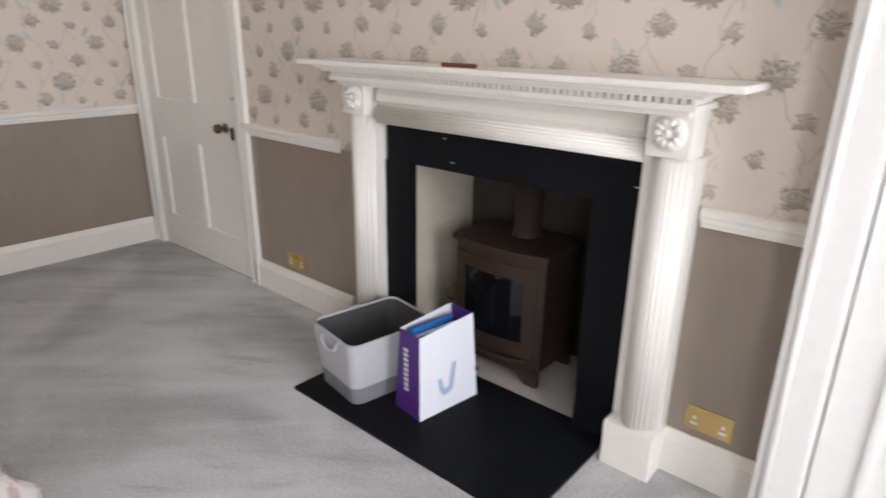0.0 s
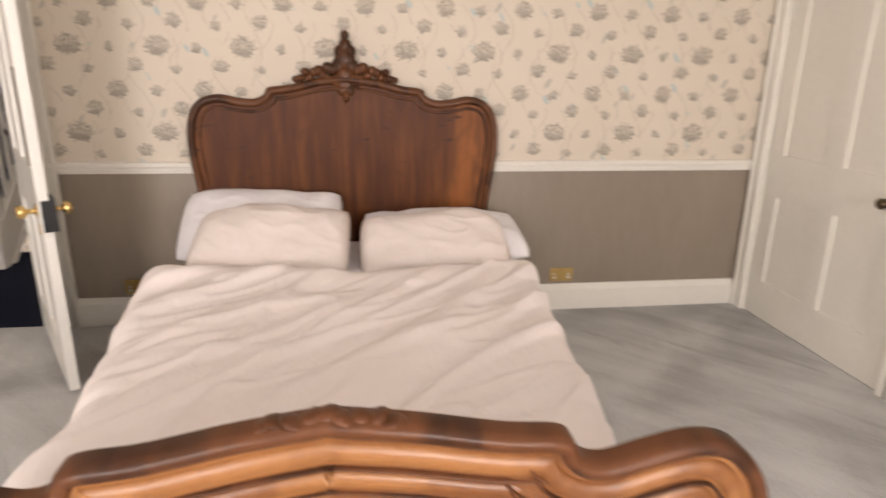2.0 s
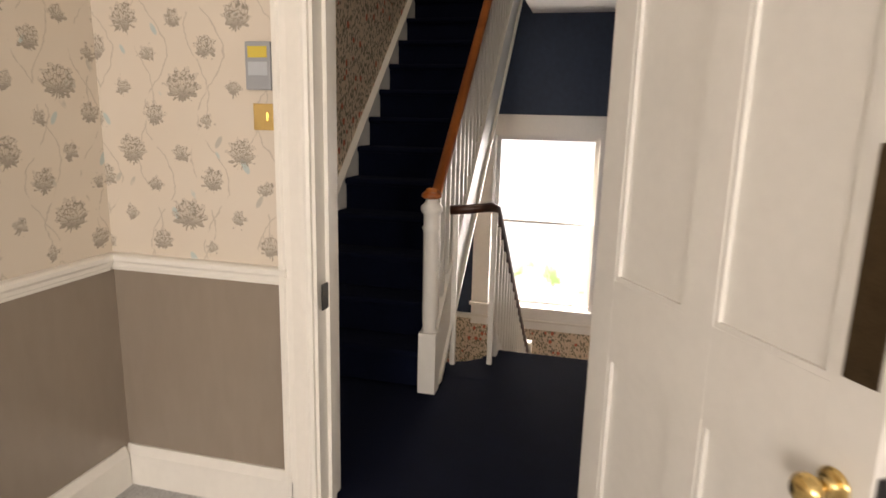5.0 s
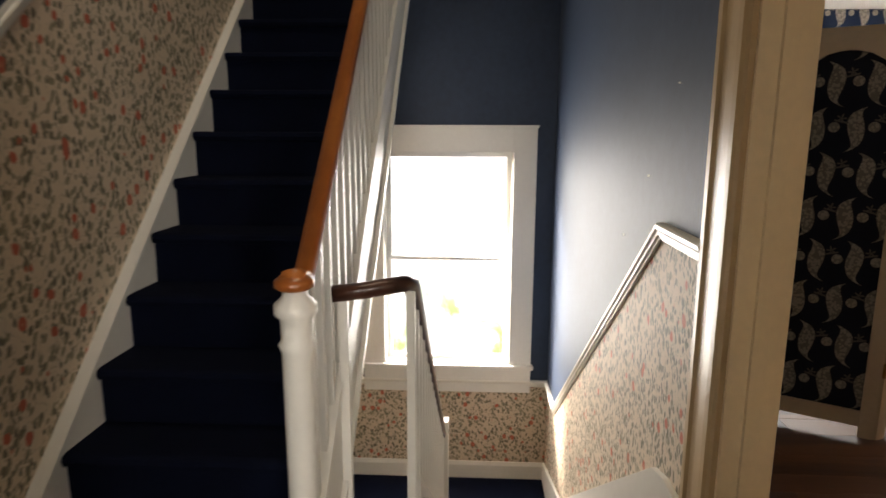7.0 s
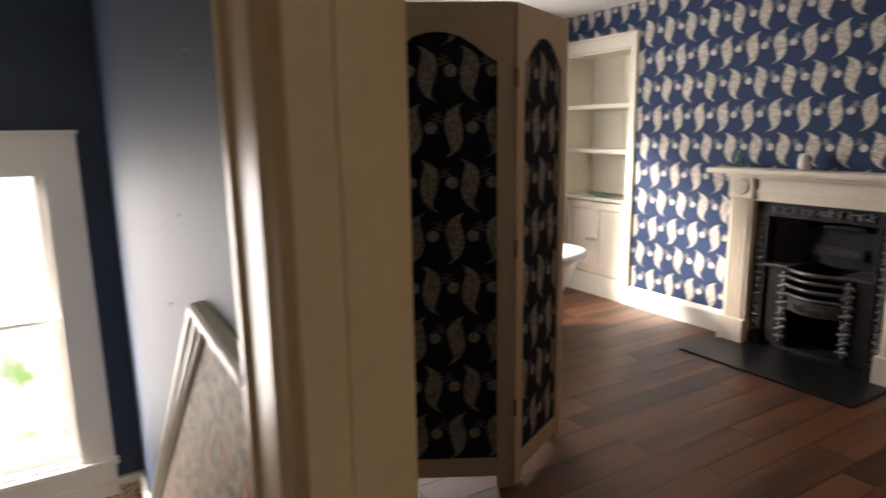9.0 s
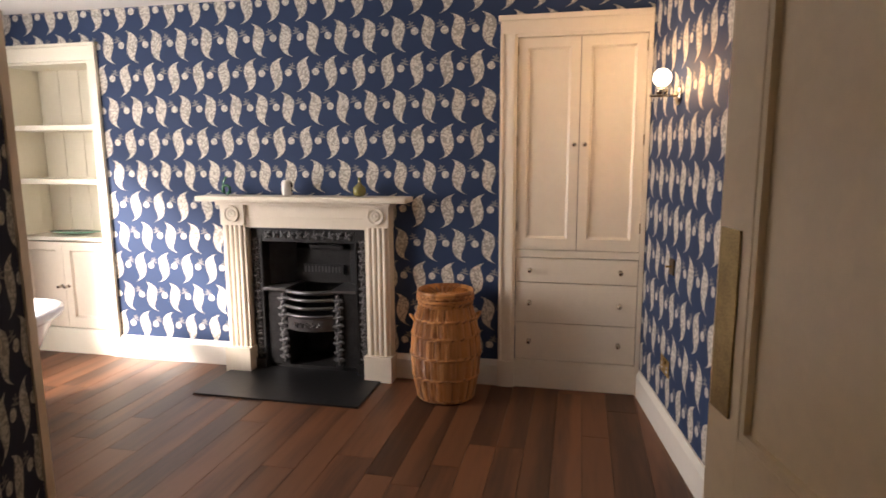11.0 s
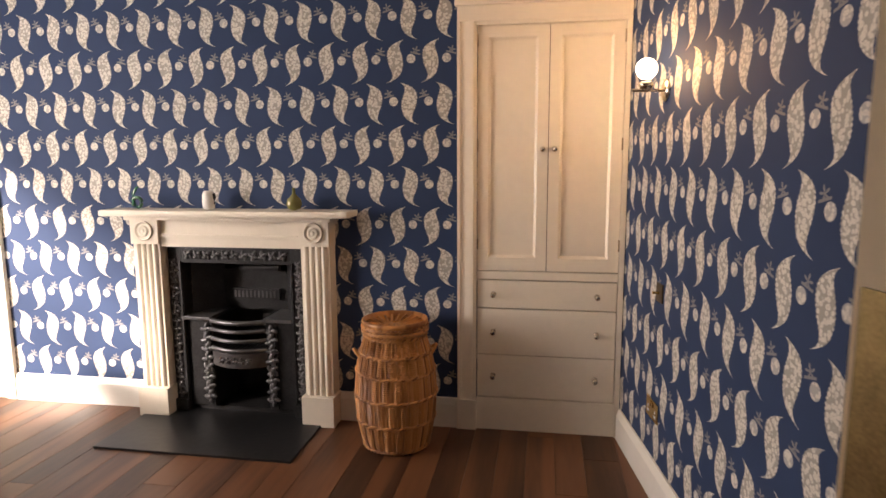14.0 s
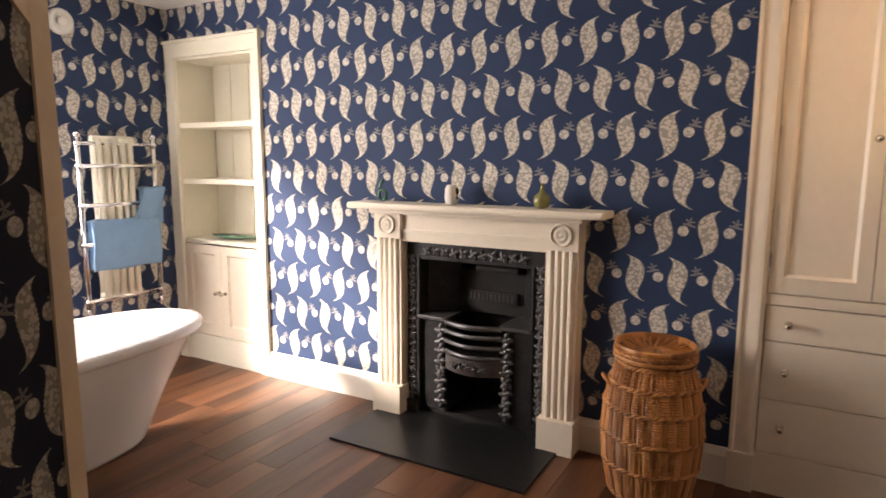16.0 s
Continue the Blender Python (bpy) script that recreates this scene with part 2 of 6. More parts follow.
def sprig_paper(name, axis):
    """Cream paper strewn with small red berries and dark green leaves."""
    k = Nodes(name, 0.65)
    u, v = uv_of(k, axis)
    col = k.mix(k.noise(k.vec(u, v), 3.0), (0.62, 0.50, 0.37), (0.70, 0.58, 0.45))
    w1 = k.mul(k.sub(k.noise(k.vec(u, v), 25.0), 0.5), 0.025)
    vu, vv = k.add(u, w1), k.sub(v, w1)
    stalk = k.step(k.f("ABSOLUTE", k.sub(k.noise(k.vec(vu, vv), 17.0, 2), 0.5)), 0.016, 0.008)
    col = k.mix(k.mul(stalk, 0.45), col, (0.20, 0.17, 0.10))
    a = k.voronoi(k.vec(vu, k.mul(vv, 0.55)), 44.0, 0.9)
    col = k.mix(k.mul(k.step(a.outputs["Distance"], 0.40, 0.33), 0.9), col, (0.10, 0.095, 0.060))
    b = k.voronoi(k.vec(k.add(k.mul(vu, 0.8), k.mul(vv, 0.5)), k.sub(k.mul(vv, 0.45), k.mul(vu, 0.3))), 40.0, 0.95)
    col = k.mix(k.mul(k.step(b.outputs["Distance"], 0.38, 0.31), 0.85), col, (0.20, 0.18, 0.11))
    c = k.voronoi(k.vec(k.add(vu, 3.3), k.mul(vv, 0.8)), 12.5, 0.85)
    berry = k.step(c.outputs["Distance"], 0.25, 0.21)
    col = k.mix(berry, col, (0.50, 0.12, 0.065))
    col = k.mix(k.mul(k.step(c.outputs["Distance"], 0.09, 0.06), 0.6), col, (0.62, 0.30, 0.20))
    return k.out(col)


CREAM = mat("cream_gloss_paint", (0.80, 0.77, 0.70), 0.38, vary=0.03, scale=3, bump=0.05, bscale=40)
WHITE = mat("white_gloss_paint", (0.82, 0.80, 0.75), 0.35, vary=0.03, scale=3, bump=0.05, bscale=40)
# one old cream paint: dim copy for architrave, copy with light in its colour next
BUTTER_DIM = mat("old_cream_dim", (0.50, 0.355, 0.195), 0.38, vary=0.05, scale=4, bump=0.06, bscale=35)
BUTTER_LIT = mat("old_cream_lit", (0.88, 0.71, 0.47), 0.35, vary=0.05, scale=4, bump=0.06, bscale=35)
CEIL = mat("ceiling_paint", (0.82, 0.81, 0.78), 0.9, vary=0.02, scale=4, bump=0.05)
TAUPE = mat("taupe_wall_paint", (0.27, 0.222, 0.175), 0.30, spec=0.6, vary=0.07, scale=2.5, bump=0.1, bscale=25, stretch=(1, 1, 0.3))
NAVYWALL = mat("navy_wall_paint", (0.026, 0.043, 0.082), 0.60, vary=0.16, scale=2, bump=0.05, spec=0.4)
CARPET = carpet_mat("grey_carpet")
NAVYCARPET = mat("navy_carpet", (0.0045, 0.0072, 0.021), 0.95, vary=0.2, scale=6, bump=0.9, bscale=240, spec=0.1)
SLATE = mat("black_slate", (0.006, 0.007, 0.008), 0.6, spec=0.12, vary=0.35, scale=6, bump=0.08, bscale=30)
IRON = mat("black_iron", (0.034, 0.034, 0.036), 0.40, metal=0.5, vary=0.4, scale=14, bump=0.3, bscale=60)
BRASS = mat("polished_brass", (0.80, 0.58, 0.24), 0.22, metal=1.0, vary=0.05, scale=20)
CHROME = mat("chrome", (0.85, 0.85, 0.86), 0.08, metal=1.0)
DARKBROWN = mat("brown_enamel", (0.040, 0.025, 0.018), 0.5, metal=0.2, vary=0.1, scale=10)
BLACK = mat("black_plastic", (0.012, 0.012, 0.013), 0.4)
LINEN = mat("white_linen", (0.88, 0.85, 0.87), 0.85, vary=0.03, scale=3, bump=0.25, bscale=18, spec=0.2)
PEACH = mat("blush_linen", (0.88, 0.80, 0.76), 0.85, vary=0.03, scale=4, bump=0.25, bscale=18, spec=0.2)
ROSE_X, ROSE_Y = rose_paper("peony_paper_x", 0), rose_paper("peony_paper_y", 1, 0.2)
PLUME_X, PLUME_Y = plume_paper("plume_paper_x", 0), plume_paper("plume_paper_y", 1)
PLUME_E = plume_paper("plume_paper_east", 0, shift=0.057)
SPRIG_X, SPRIG_Y = sprig_paper("sprig_paper_x", 0), sprig_paper("sprig_paper_y", 1)


# ---- mesh tools ----
def part(name, bm, material, parent=None, label="", smooth=False, at=None):
    me = bpy.data.meshes.new(name)
    bmesh.ops.recalc_face_normals(bm, faces=bm.faces[:])
    bm.to_mesh(me)
    bm.free()
    if smooth:
        for p in me.polygons:
            p.use_smooth = True
    me.materials.append(material)
    ob = new(name, me)
    if parent is not None:
        ob.parent = parent
    if at is not None:
        ob.matrix_basis = at
    if label:
        ob["label"] = label
    return ob


def thing(name, label, category, at=None, group="", kind=""):
    ob = new(name)
    ob.empty_display_size = 0.1
    if at is not None:
        ob.matrix_basis = at
    return tagged(ob, label, category, group, kind)


def box(bm, x0, x1, y0, y1, z0, z1, bevel=0.0):
    """A box, bevelled on all edges if asked."""
    vs = [bm.verts.new((x, y, z)) for x in (x0, x1) for y in (y0, y1) for z in (z0, z1)]
    fs = [bm.faces.new([vs[i] for i in q]) for q in ((0, 1, 3, 2), (4, 6, 7, 5), (0, 4, 5, 1), (2, 3, 7, 6), (0, 2, 6, 4), (1, 5, 7, 3))]
    if bevel:
        es = list({e for f in fs for e in f.edges})
        bmesh.ops.bevel(bm, geom=es, offset=bevel, segments=2, affect="EDGES", profile=0.7)
    return bm


def cube(x0, x1, y0, y1, z0, z1, bevel=0.0):
    return box(bmesh.new(), min(x0, x1), max(x0, x1), min(y0, y1), max(y0, y1), min(z0, z1), max(z0, z1), bevel)


def slab(outline, depth, m=None, bevel=0.0):
    """A flat outline (a, b) pulled to a thickness along the third axis: local x, z outline, y depth; m places it."""
    bm = bmesh.new()
    a = [bm.verts.new((x, 0, z)) for x, z in outline]
    b = [bm.verts.new((x, depth, z)) for x, z in outline]
    n = len(a)
    f0, f1 = bm.faces.new(a), bm.faces.new(b[::-1])
    for i in range(n):
        bm.faces.new((a[i], b[i], b[(i + 1) % n], a[(i + 1) % n]))
    if bevel:
        bmesh.ops.bevel(bm, geom=list(f0.edges) + list(f1.edges), offset=bevel, segments=2, affect="EDGES", profile=0.6)
    if m is not None:
        bm.transform(m)
    return bm


def turned(profile, seg=20, bm=None, at=(0, 0, 0)):
    """A lathe shape about z from (radius, height) pairs."""
    bm = bm or bmesh.new()
    rings = []
    for r, z in profile:
        rings.append([bm.verts.new((at[0] + r * math.cos(2 * math.pi * i / seg), at[1] + r * math.sin(2 * math.pi * i / seg), at[2] + z)) for i in range(seg)])
    for p, q in zip(rings, rings[1:]):
        for i in range(seg):
            bm.faces.new((p[i], p[(i + 1) % seg], q[(i + 1) % seg], q[i]))
    bm.faces.new(rings[0][::-1])
    bm.faces.new(rings[-1])
    return bm


def tube(points, radius, seg=8, bm=None, closed=False):
    """A round bar along points; radius may be one number or one for each point."""
    bm = bm or bmesh.new()
    pts = [Vector(p) for p in points]
    n = len(pts)
    rings = []
    for i, p in enumerate(pts):
        d = (pts[(i + 1) % n] - pts[i - 1]) if closed else (pts[min(i + 1, n - 1)] - pts[max(i - 1, 0)])
        q = d.to_track_quat("Z", "Y")
        r = radius[i] if isinstance(radius, (list, tuple)) else radius
        rings.append([bm.verts.new(p + q @ Vector((r * math.cos(2 * math.pi * j / seg), r * math.sin(2 * math.pi * j / seg), 0))) for j in range(seg)])
    pairs = list(zip(rings, rings[1:])) + ([(rings[-1], rings[0])] if closed else [])
    for a, b in pairs:
        for j in range(seg):
            bm.faces.new((a[j], a[(j + 1) % seg], b[(j + 1) % seg], b[j]))
    if not closed:
        bm.faces.new(rings[0][::-1])
        bm.faces.new(rings[-1])
    return bm


def moulding(profile, p0, p1, out):
    """A moulding run: profile of (outward, up) pairs carried from p0 to p1; out is the level direction off the wall."""
    bm = bmesh.new()
    o = Vector((out[0], out[1], 0)).normalized()
    ends = []
    for p in (Vector(p0), Vector(p1)):
        ends.append([bm.verts.new(p + o * a + Vector((0, 0, b))) for a, b in profile])
    n = len(profile)
    for i in range(n):
        bm.faces.new((ends[0][i], ends[0][(i + 1) % n], ends[1][(i + 1) % n], ends[1][i]))
    bm.faces.new(ends[0][::-1])
    bm.faces.new(ends[1])
    return bm


SKIRT = [(0, 0), (0.022, 0), (0.022, 0.13), (0.018, 0.14), (0.012, 0.155), (0.008, 0.165), (0, 0.165)]
DADO = [(0, 0), (0.012, 0), (0.014, 0.012), (0.022, 0.016), (0.024, 0.030), (0.032, 0.040), (0.034, 0.055), (0.026, 0.062), (0, 0.064)]


def structure(name, bm, material, label=""):
    return tagged(part(name, bm, material), label, "", "", "structure")


# ---- the bedroom's shell ----
BW, BN, BS, BE, BH = -4.25, 1.85, -4.08, 2.3, 2.75
DZ = 0.875          # foot of the dado rail
structure("floor_bedroom", cube(BW - 0.005, BE, BS, BN, -0.2, 0.0), CARPET, "worn pale grey carpet with trodden marks")
structure("ceiling_bedroom", cube(BW - 0.02, BE + 0.2, BS - 0.15, BN + 0.5, BH, BH + 0.12), CEIL, "plain white bedroom ceiling")


def papered(name, x0, x1, y0, y1, lower, upper, label):
    """A wall in two fields, one under the dado rail and one over it."""
    w = structure(name, cube(x0, x1, y0, y1, 0.0, DZ + 0.02), lower, label)
    part("upper_field", cube(x0, x1, y0, y1, DZ + 0.02, BH), upper, w, "cream paper with grey-brown peonies")
    return w


# north wall, open at the fireplace (x -1.80 to -0.90) and at the closet door
papered("wall_north_a", BW - 0.02, -4.13, BN, BN + 0.5, TAUPE, ROSE_X, "taupe painted dado under peony wallpaper")
papered("wall_north_b", -3.06, -1.80, BN, BN + 0.5, TAUPE, ROSE_X, "taupe painted dado under peony wallpaper")
papered("wall_north_c", -0.90, BE, BN, BN + 0.5, TAUPE, ROSE_X, "taupe painted dado under peony wallpaper")
structure("wall_north_over_closet", cube(-4.13, -3.06, BN, BN + 0.5, 2.12, BH), ROSE_X, "peony wallpaper over the closet door")
structure("wall_north_over_fire", cube(-1.80, -0.90, BN, BN + 0.5, 0.92, BH), ROSE_X, "peony wallpaper over the fireplace")
structure("wall_closet_back", cube(-4.27, -2.9, BN + 0.5, BN + 0.56, 0, BH), TAUPE)
# west wall, open at the landing door
papered("wall_west_a", BW - 0.18, BW, -2.28, BN, TAUPE, ROSE_Y, "taupe painted dado under peony wallpaper")
papered("wall_west_b", BW - 0.18, BW, BS - 0.02, -3.272, TAUPE, ROSE_Y, "taupe painted dado under peony wallpaper")
structure("wall_west_over_door", cube(BW - 0.18, BW, -3.272, -2.28, 2.10, BH), ROSE_Y, "peony wallpaper over the landing door")
papered("wall_south", BW - 0.18, BE, BS - 0.15, BS, TAUPE, ROSE_X, "taupe painted dado under peony wallpaper")
# east wall with two sash windows behind the walk
for i, (a, b) in enumerate(((BS - 0.15, -3.30), (-1.90, -0.90), (0.50, BN + 0.5))):
    papered("wall_east_" + "abc"[i], BE, BE + 0.2, a, b, TAUPE, ROSE_Y, "taupe painted dado under peony wallpaper")
for i, (a, b) in enumerate(((-3.30, -1.90), (-0.90, 0.50))):
    structure("wall_east_under_window_" + "ab"[i], cube(BE, BE + 0.2, a, b, 0, 0.55), TAUPE)
    structure("wall_east_over_window_" + "ab"[i], cube(BE, BE + 0.2, a, b, 2.35, BH), ROSE_Y)


def runs(profile, z, name, material, legs, label=""):
    for p0, p1, out in legs:
        ob = part(name, moulding(profile, (*p0, z), (*p1, z), out), material)
        tagged(ob, label, "", "", "structure")


N_LEGS = [((-3.0, BN), (-2.22, BN), (0, -1)), ((-0.56, BN), (-0.26, BN), (0, -1))]
W_LEGS = [((BW, -2.20), (BW, 1.82), (1, 0)), ((BW, BS), (BW, -3.36), (1, 0))]
S_LEGS = [((BW + 0.03, BS), (BE, BS), (0, 1))]
runs(SKIRT, 0.0, "baseboard", CREAM, [((-3.0, BN), (-2.16, BN), (0, -1)), ((-0.62, BN), (-0.26, BN), (0, -1))] + W_LEGS + S_LEGS, "cream gloss-painted skirting board")
runs(DADO, DZ, "dado_rail", CREAM, N_LEGS + W_LEGS + S_LEGS, "cream gloss-painted moulded dado rail")

CASING = [(-0.5, 0), (-0.5, 0.016), (-0.40, 0.020), (-0.34, 0.026), (-0.2, 0.026), (0.1, 0.022), (0.3, 0.022), (0.36, 0.030), (0.5, 0.030), (0.5, 0)]


def upright(profile, width, base, z0, z1, along, out):
    """A casing board standing from z0 to z1: profile of (share of the width, depth)."""
    bm = bmesh.new()
    a, o = Vector((*along, 0)), Vector((*out, 0))
    ends = []
    for z in (z0, z1):
        ends.append([bm.verts.new(Vector((base[0], base[1], z)) + a * (s * width) + o * d) for s, d in profile])
    n = len(profile)
    for i in range(n):
        bm.faces.new((ends[0][i], ends[0][(i + 1) % n], ends[1][(i + 1) % n], ends[1][i]))
    bm.faces.new(ends[0][::-1])
    bm.faces.new(ends[1])
    return bm


def door_case(name, material, a0, a1, wall, out, axis, top, width=0.115, label=""):
    """Architrave round an opening from a0 to a1 along the axis (0: x, 1: y)."""
    t = tagged(new(name), label, "", "", "structure")
    al = (1, 0) if axis == 0 else (0, 1)
    pt = (lambda s: (s, wall)) if axis == 0 else (lambda s: (wall, s))
    part("architrave", upright(CASING, -width, pt(a0 - width / 2), 0, top, al, out), material, t)
    part("architrave", upright(CASING, width, pt(a1 + width / 2), 0, top, al, out), material, t)
    bm = bmesh.new()
    lo, hi = a0 - width, a1 + width
    for d0, z0, z1 in ((0.022, top, top + width * 0.86), (0.032, top + width * 0.86, top + width)):
        if axis == 0:
            box(bm, lo, hi, min(wall, wall + out[1] * d0), max(wall, wall + out[1] * d0), z0, z1)
        else:
            box(bm, min(wall, wall + out[0] * d0), max(wall, wall + out[0] * d0), lo, hi, z0, z1)
    part("head", bm, material, t)
    return t


def jamb_lining(name, material, a0, a1, d0, d1, axis, top, label=""):
    """Boards that line an opening through a wall from depth d0 to d1, with a stop."""
    t = tagged(new(name), label, "", "", "structure")
    mid = (d0 + d1) / 2
    for s in (a0, a1):
        w = 0.012 if s == a0 else -0.012
        q = 0.026 if s == a0 else -0.026
        if axis == 0:
            part("jamb", cube(s, s + w, d0, d1, 0, top), material, t)
            part("stop", cube(s, s + q, mid - 0.02, mid + 0.02, 0, top), material, t)
        else:
            part("jamb", cube(d0, d1, s, s + w, 0, top), material, t)
            part("stop", cube(mid - 0.02, mid + 0.02, s, s + q, 0, top), material, t)
    if axis == 0:
        part("head_lining", cube(a0, a1, d0, d1, top - 0.012, top), material, t)
    else:
        part("head_lining", cube(d0, d1, a0, a1, top - 0.012, top), material, t)
    return t


door_case("door_case_landing", CREAM, -3.272, -2.28, BW, (1, 0), 1, 2.10, 0.115, "cream painted moulded door architrave")
jamb_lining("door_lining_landing", CREAM, -3.272, -2.28, BW - 0.18, BW, 1, 2.10, "cream painted door lining")
door_case("door_case_closet", CREAM, -4.13, -3.06, BN, (0, -1), 0, 2.12, 0.095, "cream painted moulded closet architrave")
jamb_lining("door_lining_closet", CREAM, -4.13, -3.06, BN, BN + 0.12, 0, 2.12)


def panel_door(name, width, height, material, label, at, thick=0.042, lock_rail=0.86):
    """A four-panel door; its hinge edge stands at local x 0, its faces look to local -y and +y."""
    t = thing(name, label, "door", at)
    st = 0.105
    part("stile", cube(0, st, -thick / 2, thick / 2, 0.008, height, 0.003), material, t)
    part("stile", cube(width - st, width, -thick / 2, thick / 2, 0.008, height, 0.003), material, t)
    part("muntin", cube(width / 2 - 0.05, width / 2 + 0.05, -thick / 2, thick / 2, 0.22, height - 0.1, 0.0), material, t)
    for z0, z1 in ((0.008, 0.22), (lock_rail - 0.11, lock_rail + 0.11), (height - 0.115, height)):
        part("rail", cube(st, width - st, -thick / 2 + 0.0005, thick / 2 - 0.0005, z0, z1), material, t)
    for x0, x1 in ((st, width / 2 - 0.05), (width / 2 + 0.05, width - st)):
        for z0, z1 in ((0.22, lock_rail - 0.11), (lock_rail + 0.11, height - 0.115)):
            part("panel", cube(x0, x1, -0.008, 0.008, z0, z1), material, t)
            bm = bmesh.new()
            for s in (-1, 1):
                y0, y1 = sorted((s * 0.008, s * 0.019))
                g = 0.014
                box(bm, x0, x0 + g, y0, y1, z0, z1)
                box(bm, x1 - g, x1, y0, y1, z0, z1)
                box(bm, x0 + g, x1 - g, y0, y1, z0, z0 + g)
                box(bm, x0 + g, x1 - g, y0, y1, z1 - g, z1)
            part("panel_moulding", bm, material, t)
    return t


closet = panel_door("closet_door", 1.03, 2.08, CREAM, "closed cream four-panel closet door with a dark knob", pose(-4.11, BN + 0.022, -0.006), lock_rail=0.88)
bed_door = panel_door("bedroom_door", 0.90, 2.06, WHITE, "white four-panel bedroom door standing half open on grey carpet", pose(BW + 0.03, -2.33, 0.01, 0, 0, 30.5), lock_rail=0.90)
bath_door = panel_door("bathroom_door", 0.785, 2.04, BUTTER_LIT, "old cream panelled door standing open into the bathroom", pose(-4.676, -1.700, 0.01, 0, 0, 103), lock_rail=0.90)

# ---- landing and stairwell ----
LN, LS, LE, LW = -2.00, -4.07, BW - 0.18, -9.28
RISE, GO, X1 = 0.207, 0.224, -5.44        # the flight up: first nosing at X1
DROP, RUN, X0 = 0.20, 0.27, -6.05        # the flight down: landing edge at X0
HALF = -9 * DROP
structure("floor_landing", cube(X0, BW - 0.005, LN, -2.90, -0.25, 0.0), NAVYCARPET, "dark navy carpet of the landing")
structure("floor_landing_south", cube(-5.80, BW - 0.005, LS, -2.90, -0.25, 0.0), NAVYCARPET, "dark navy carpet of the landing")
structure("floor_half_landing", cube(LW, X0 - 8 * RUN, LS, LN, HALF - 0.2, HALF), NAVYCARPET, "dark navy carpet of the half landing")
structure("ceiling_stairs", cube(LW - 0.2, LE + 0.2, LS - 0.15, LN + 0.1, 5.2, 5.3), CEIL, "white ceiling high over the stairs")
# unseen board added behind the stairwell fill lamp; the ceiling has no opening
structure("rooflight_frame", cube(-6.45, -5.35, -3.55, -2.45, 5.14, 5.2), CEIL, "unseen white board added over the stairwell fill lamp")


def zdado(x):
    """The dado's height over the flight down."""
    return 1.09 if x > -6.17 else 1.09 + (x + 6.17) * 0.757


def slope_wall(name, y0, y1, pts, upper, lower, zlo, zhi, label):
    """A wall along x split by a broken dado line (points x, z from east to west)."""
    def fields(edge):
        bm = bmesh.new()
        for (xa, za), (xb, zb) in zip(pts, pts[1:]):
            vs = [bm.verts.new(v) for y in (y0, y1) for v in ((xa, y, za), (xb, y, zb), (xb, y, edge), (xa, y, edge))]
            for f in ((0, 1, 2, 3), (7, 6, 5, 4), (0, 4, 5, 1), (2, 6, 7, 3), (1, 5, 6, 2), (3, 7, 4, 0)):
                bm.faces.new([vs[i] for i in f])
        return bm

    w = structure(name, fields(zlo), lower, label)
    part("upper_field", fields(zhi), upper, w, "dark navy painted plaster")
    return w


NPTS = [(-5.60, 1.09), (-6.17, 1.09), (-8.72, -0.84), (LW, -0.84)]
slope_wall("wall_stair_north", LN, LN + 0.15, NPTS, NAVYWALL, SPRIG_X, -2.4, 5.2, "sprigged wallpaper under a raking dado rail")
SPTS = [(LE, 1.09), (-4.92, 1.09), (-8.3, 4.13), (LW, 4.13)]
slope_wall("wall_stair_south", LS - 0.15, LS, SPTS, NAVYWALL, SPRIG_X, -2.4, 5.2, "sprigged wallpaper beside the stairs")
# west wall round the sash window
WY0, WY1, WZ0, WZ1 = -3.50, -2.36, -0.655, 1.285
structure("wall_stair_west_low", cube(LW - 0.25, LW, LS - 0.15, LN + 0.15, -2.4, -0.84), SPRIG_Y, "sprigged wallpaper under the window")
structure("wall_stair_west_under", cube(LW - 0.25, LW, LS - 0.15, LN + 0.15, -0.84, WZ0), NAVYWALL)
structure("wall_stair_west_left", cube(LW - 0.25, LW, LS - 0.15, WY0, WZ0, WZ1), NAVYWALL)
structure("wall_stair_west_right", cube(LW - 0.25, LW, WY1, LN + 0.15, WZ0, WZ1), NAVYWALL)
structure("wall_stair_west_over", cube(LW - 0.25, LW, LS - 0.15, LN + 0.15, WZ1, 5.2), NAVYWALL, "dark navy painted plaster over the window")
structure("ceiling_over_window", cube(LW, -8.55, -3.15, LN, 2.56, 2.70), CEIL, "white soffit over the stair window")
structure("wall_landing_east", cube(LE - 0.004, LE, LS, -3.37, 0, 5.2), NAVYWALL)
structure("wall_landing_east_b", cube(LE - 0.004, LE, -2.16, LN, 0, 5.2), NAVYWALL)
structure("wall_landing_east_over", cube(LE - 0.004, LE, -3.37, -2.16, 2.2, 5.2), NAVYWALL)


def rake(profile, pts, y, out, name, label):
    """A rail that follows points (x, z) along a wall at y."""
    bm = bmesh.new()
    rings = [[bm.verts.new((x, y + out * a, z + b)) for a, b in profile] for x, z in pts]
    n = len(profile)
    for p, q in zip(rings, rings[1:]):
        for i in range(n):
            bm.faces.new((p[i], p[(i + 1) % n], q[(i + 1) % n], q[i]))
    bm.faces.new(rings[0][::-1])
    bm.faces.new(rings[-1])
    return structure(name, bm, CREAM, label)


rake(DADO, [(-5.722, 1.06)] + [(x, z - 0.03) for x, z in NPTS[1:3]] + [(LW, -0.87)], LN, -1, "dado_rail", "cream painted raking dado rail")
rake(DADO, [(x, z - 0.03) for x, z in SPTS], LS, 1, "dado_rail", "cream painted raking dado rail")
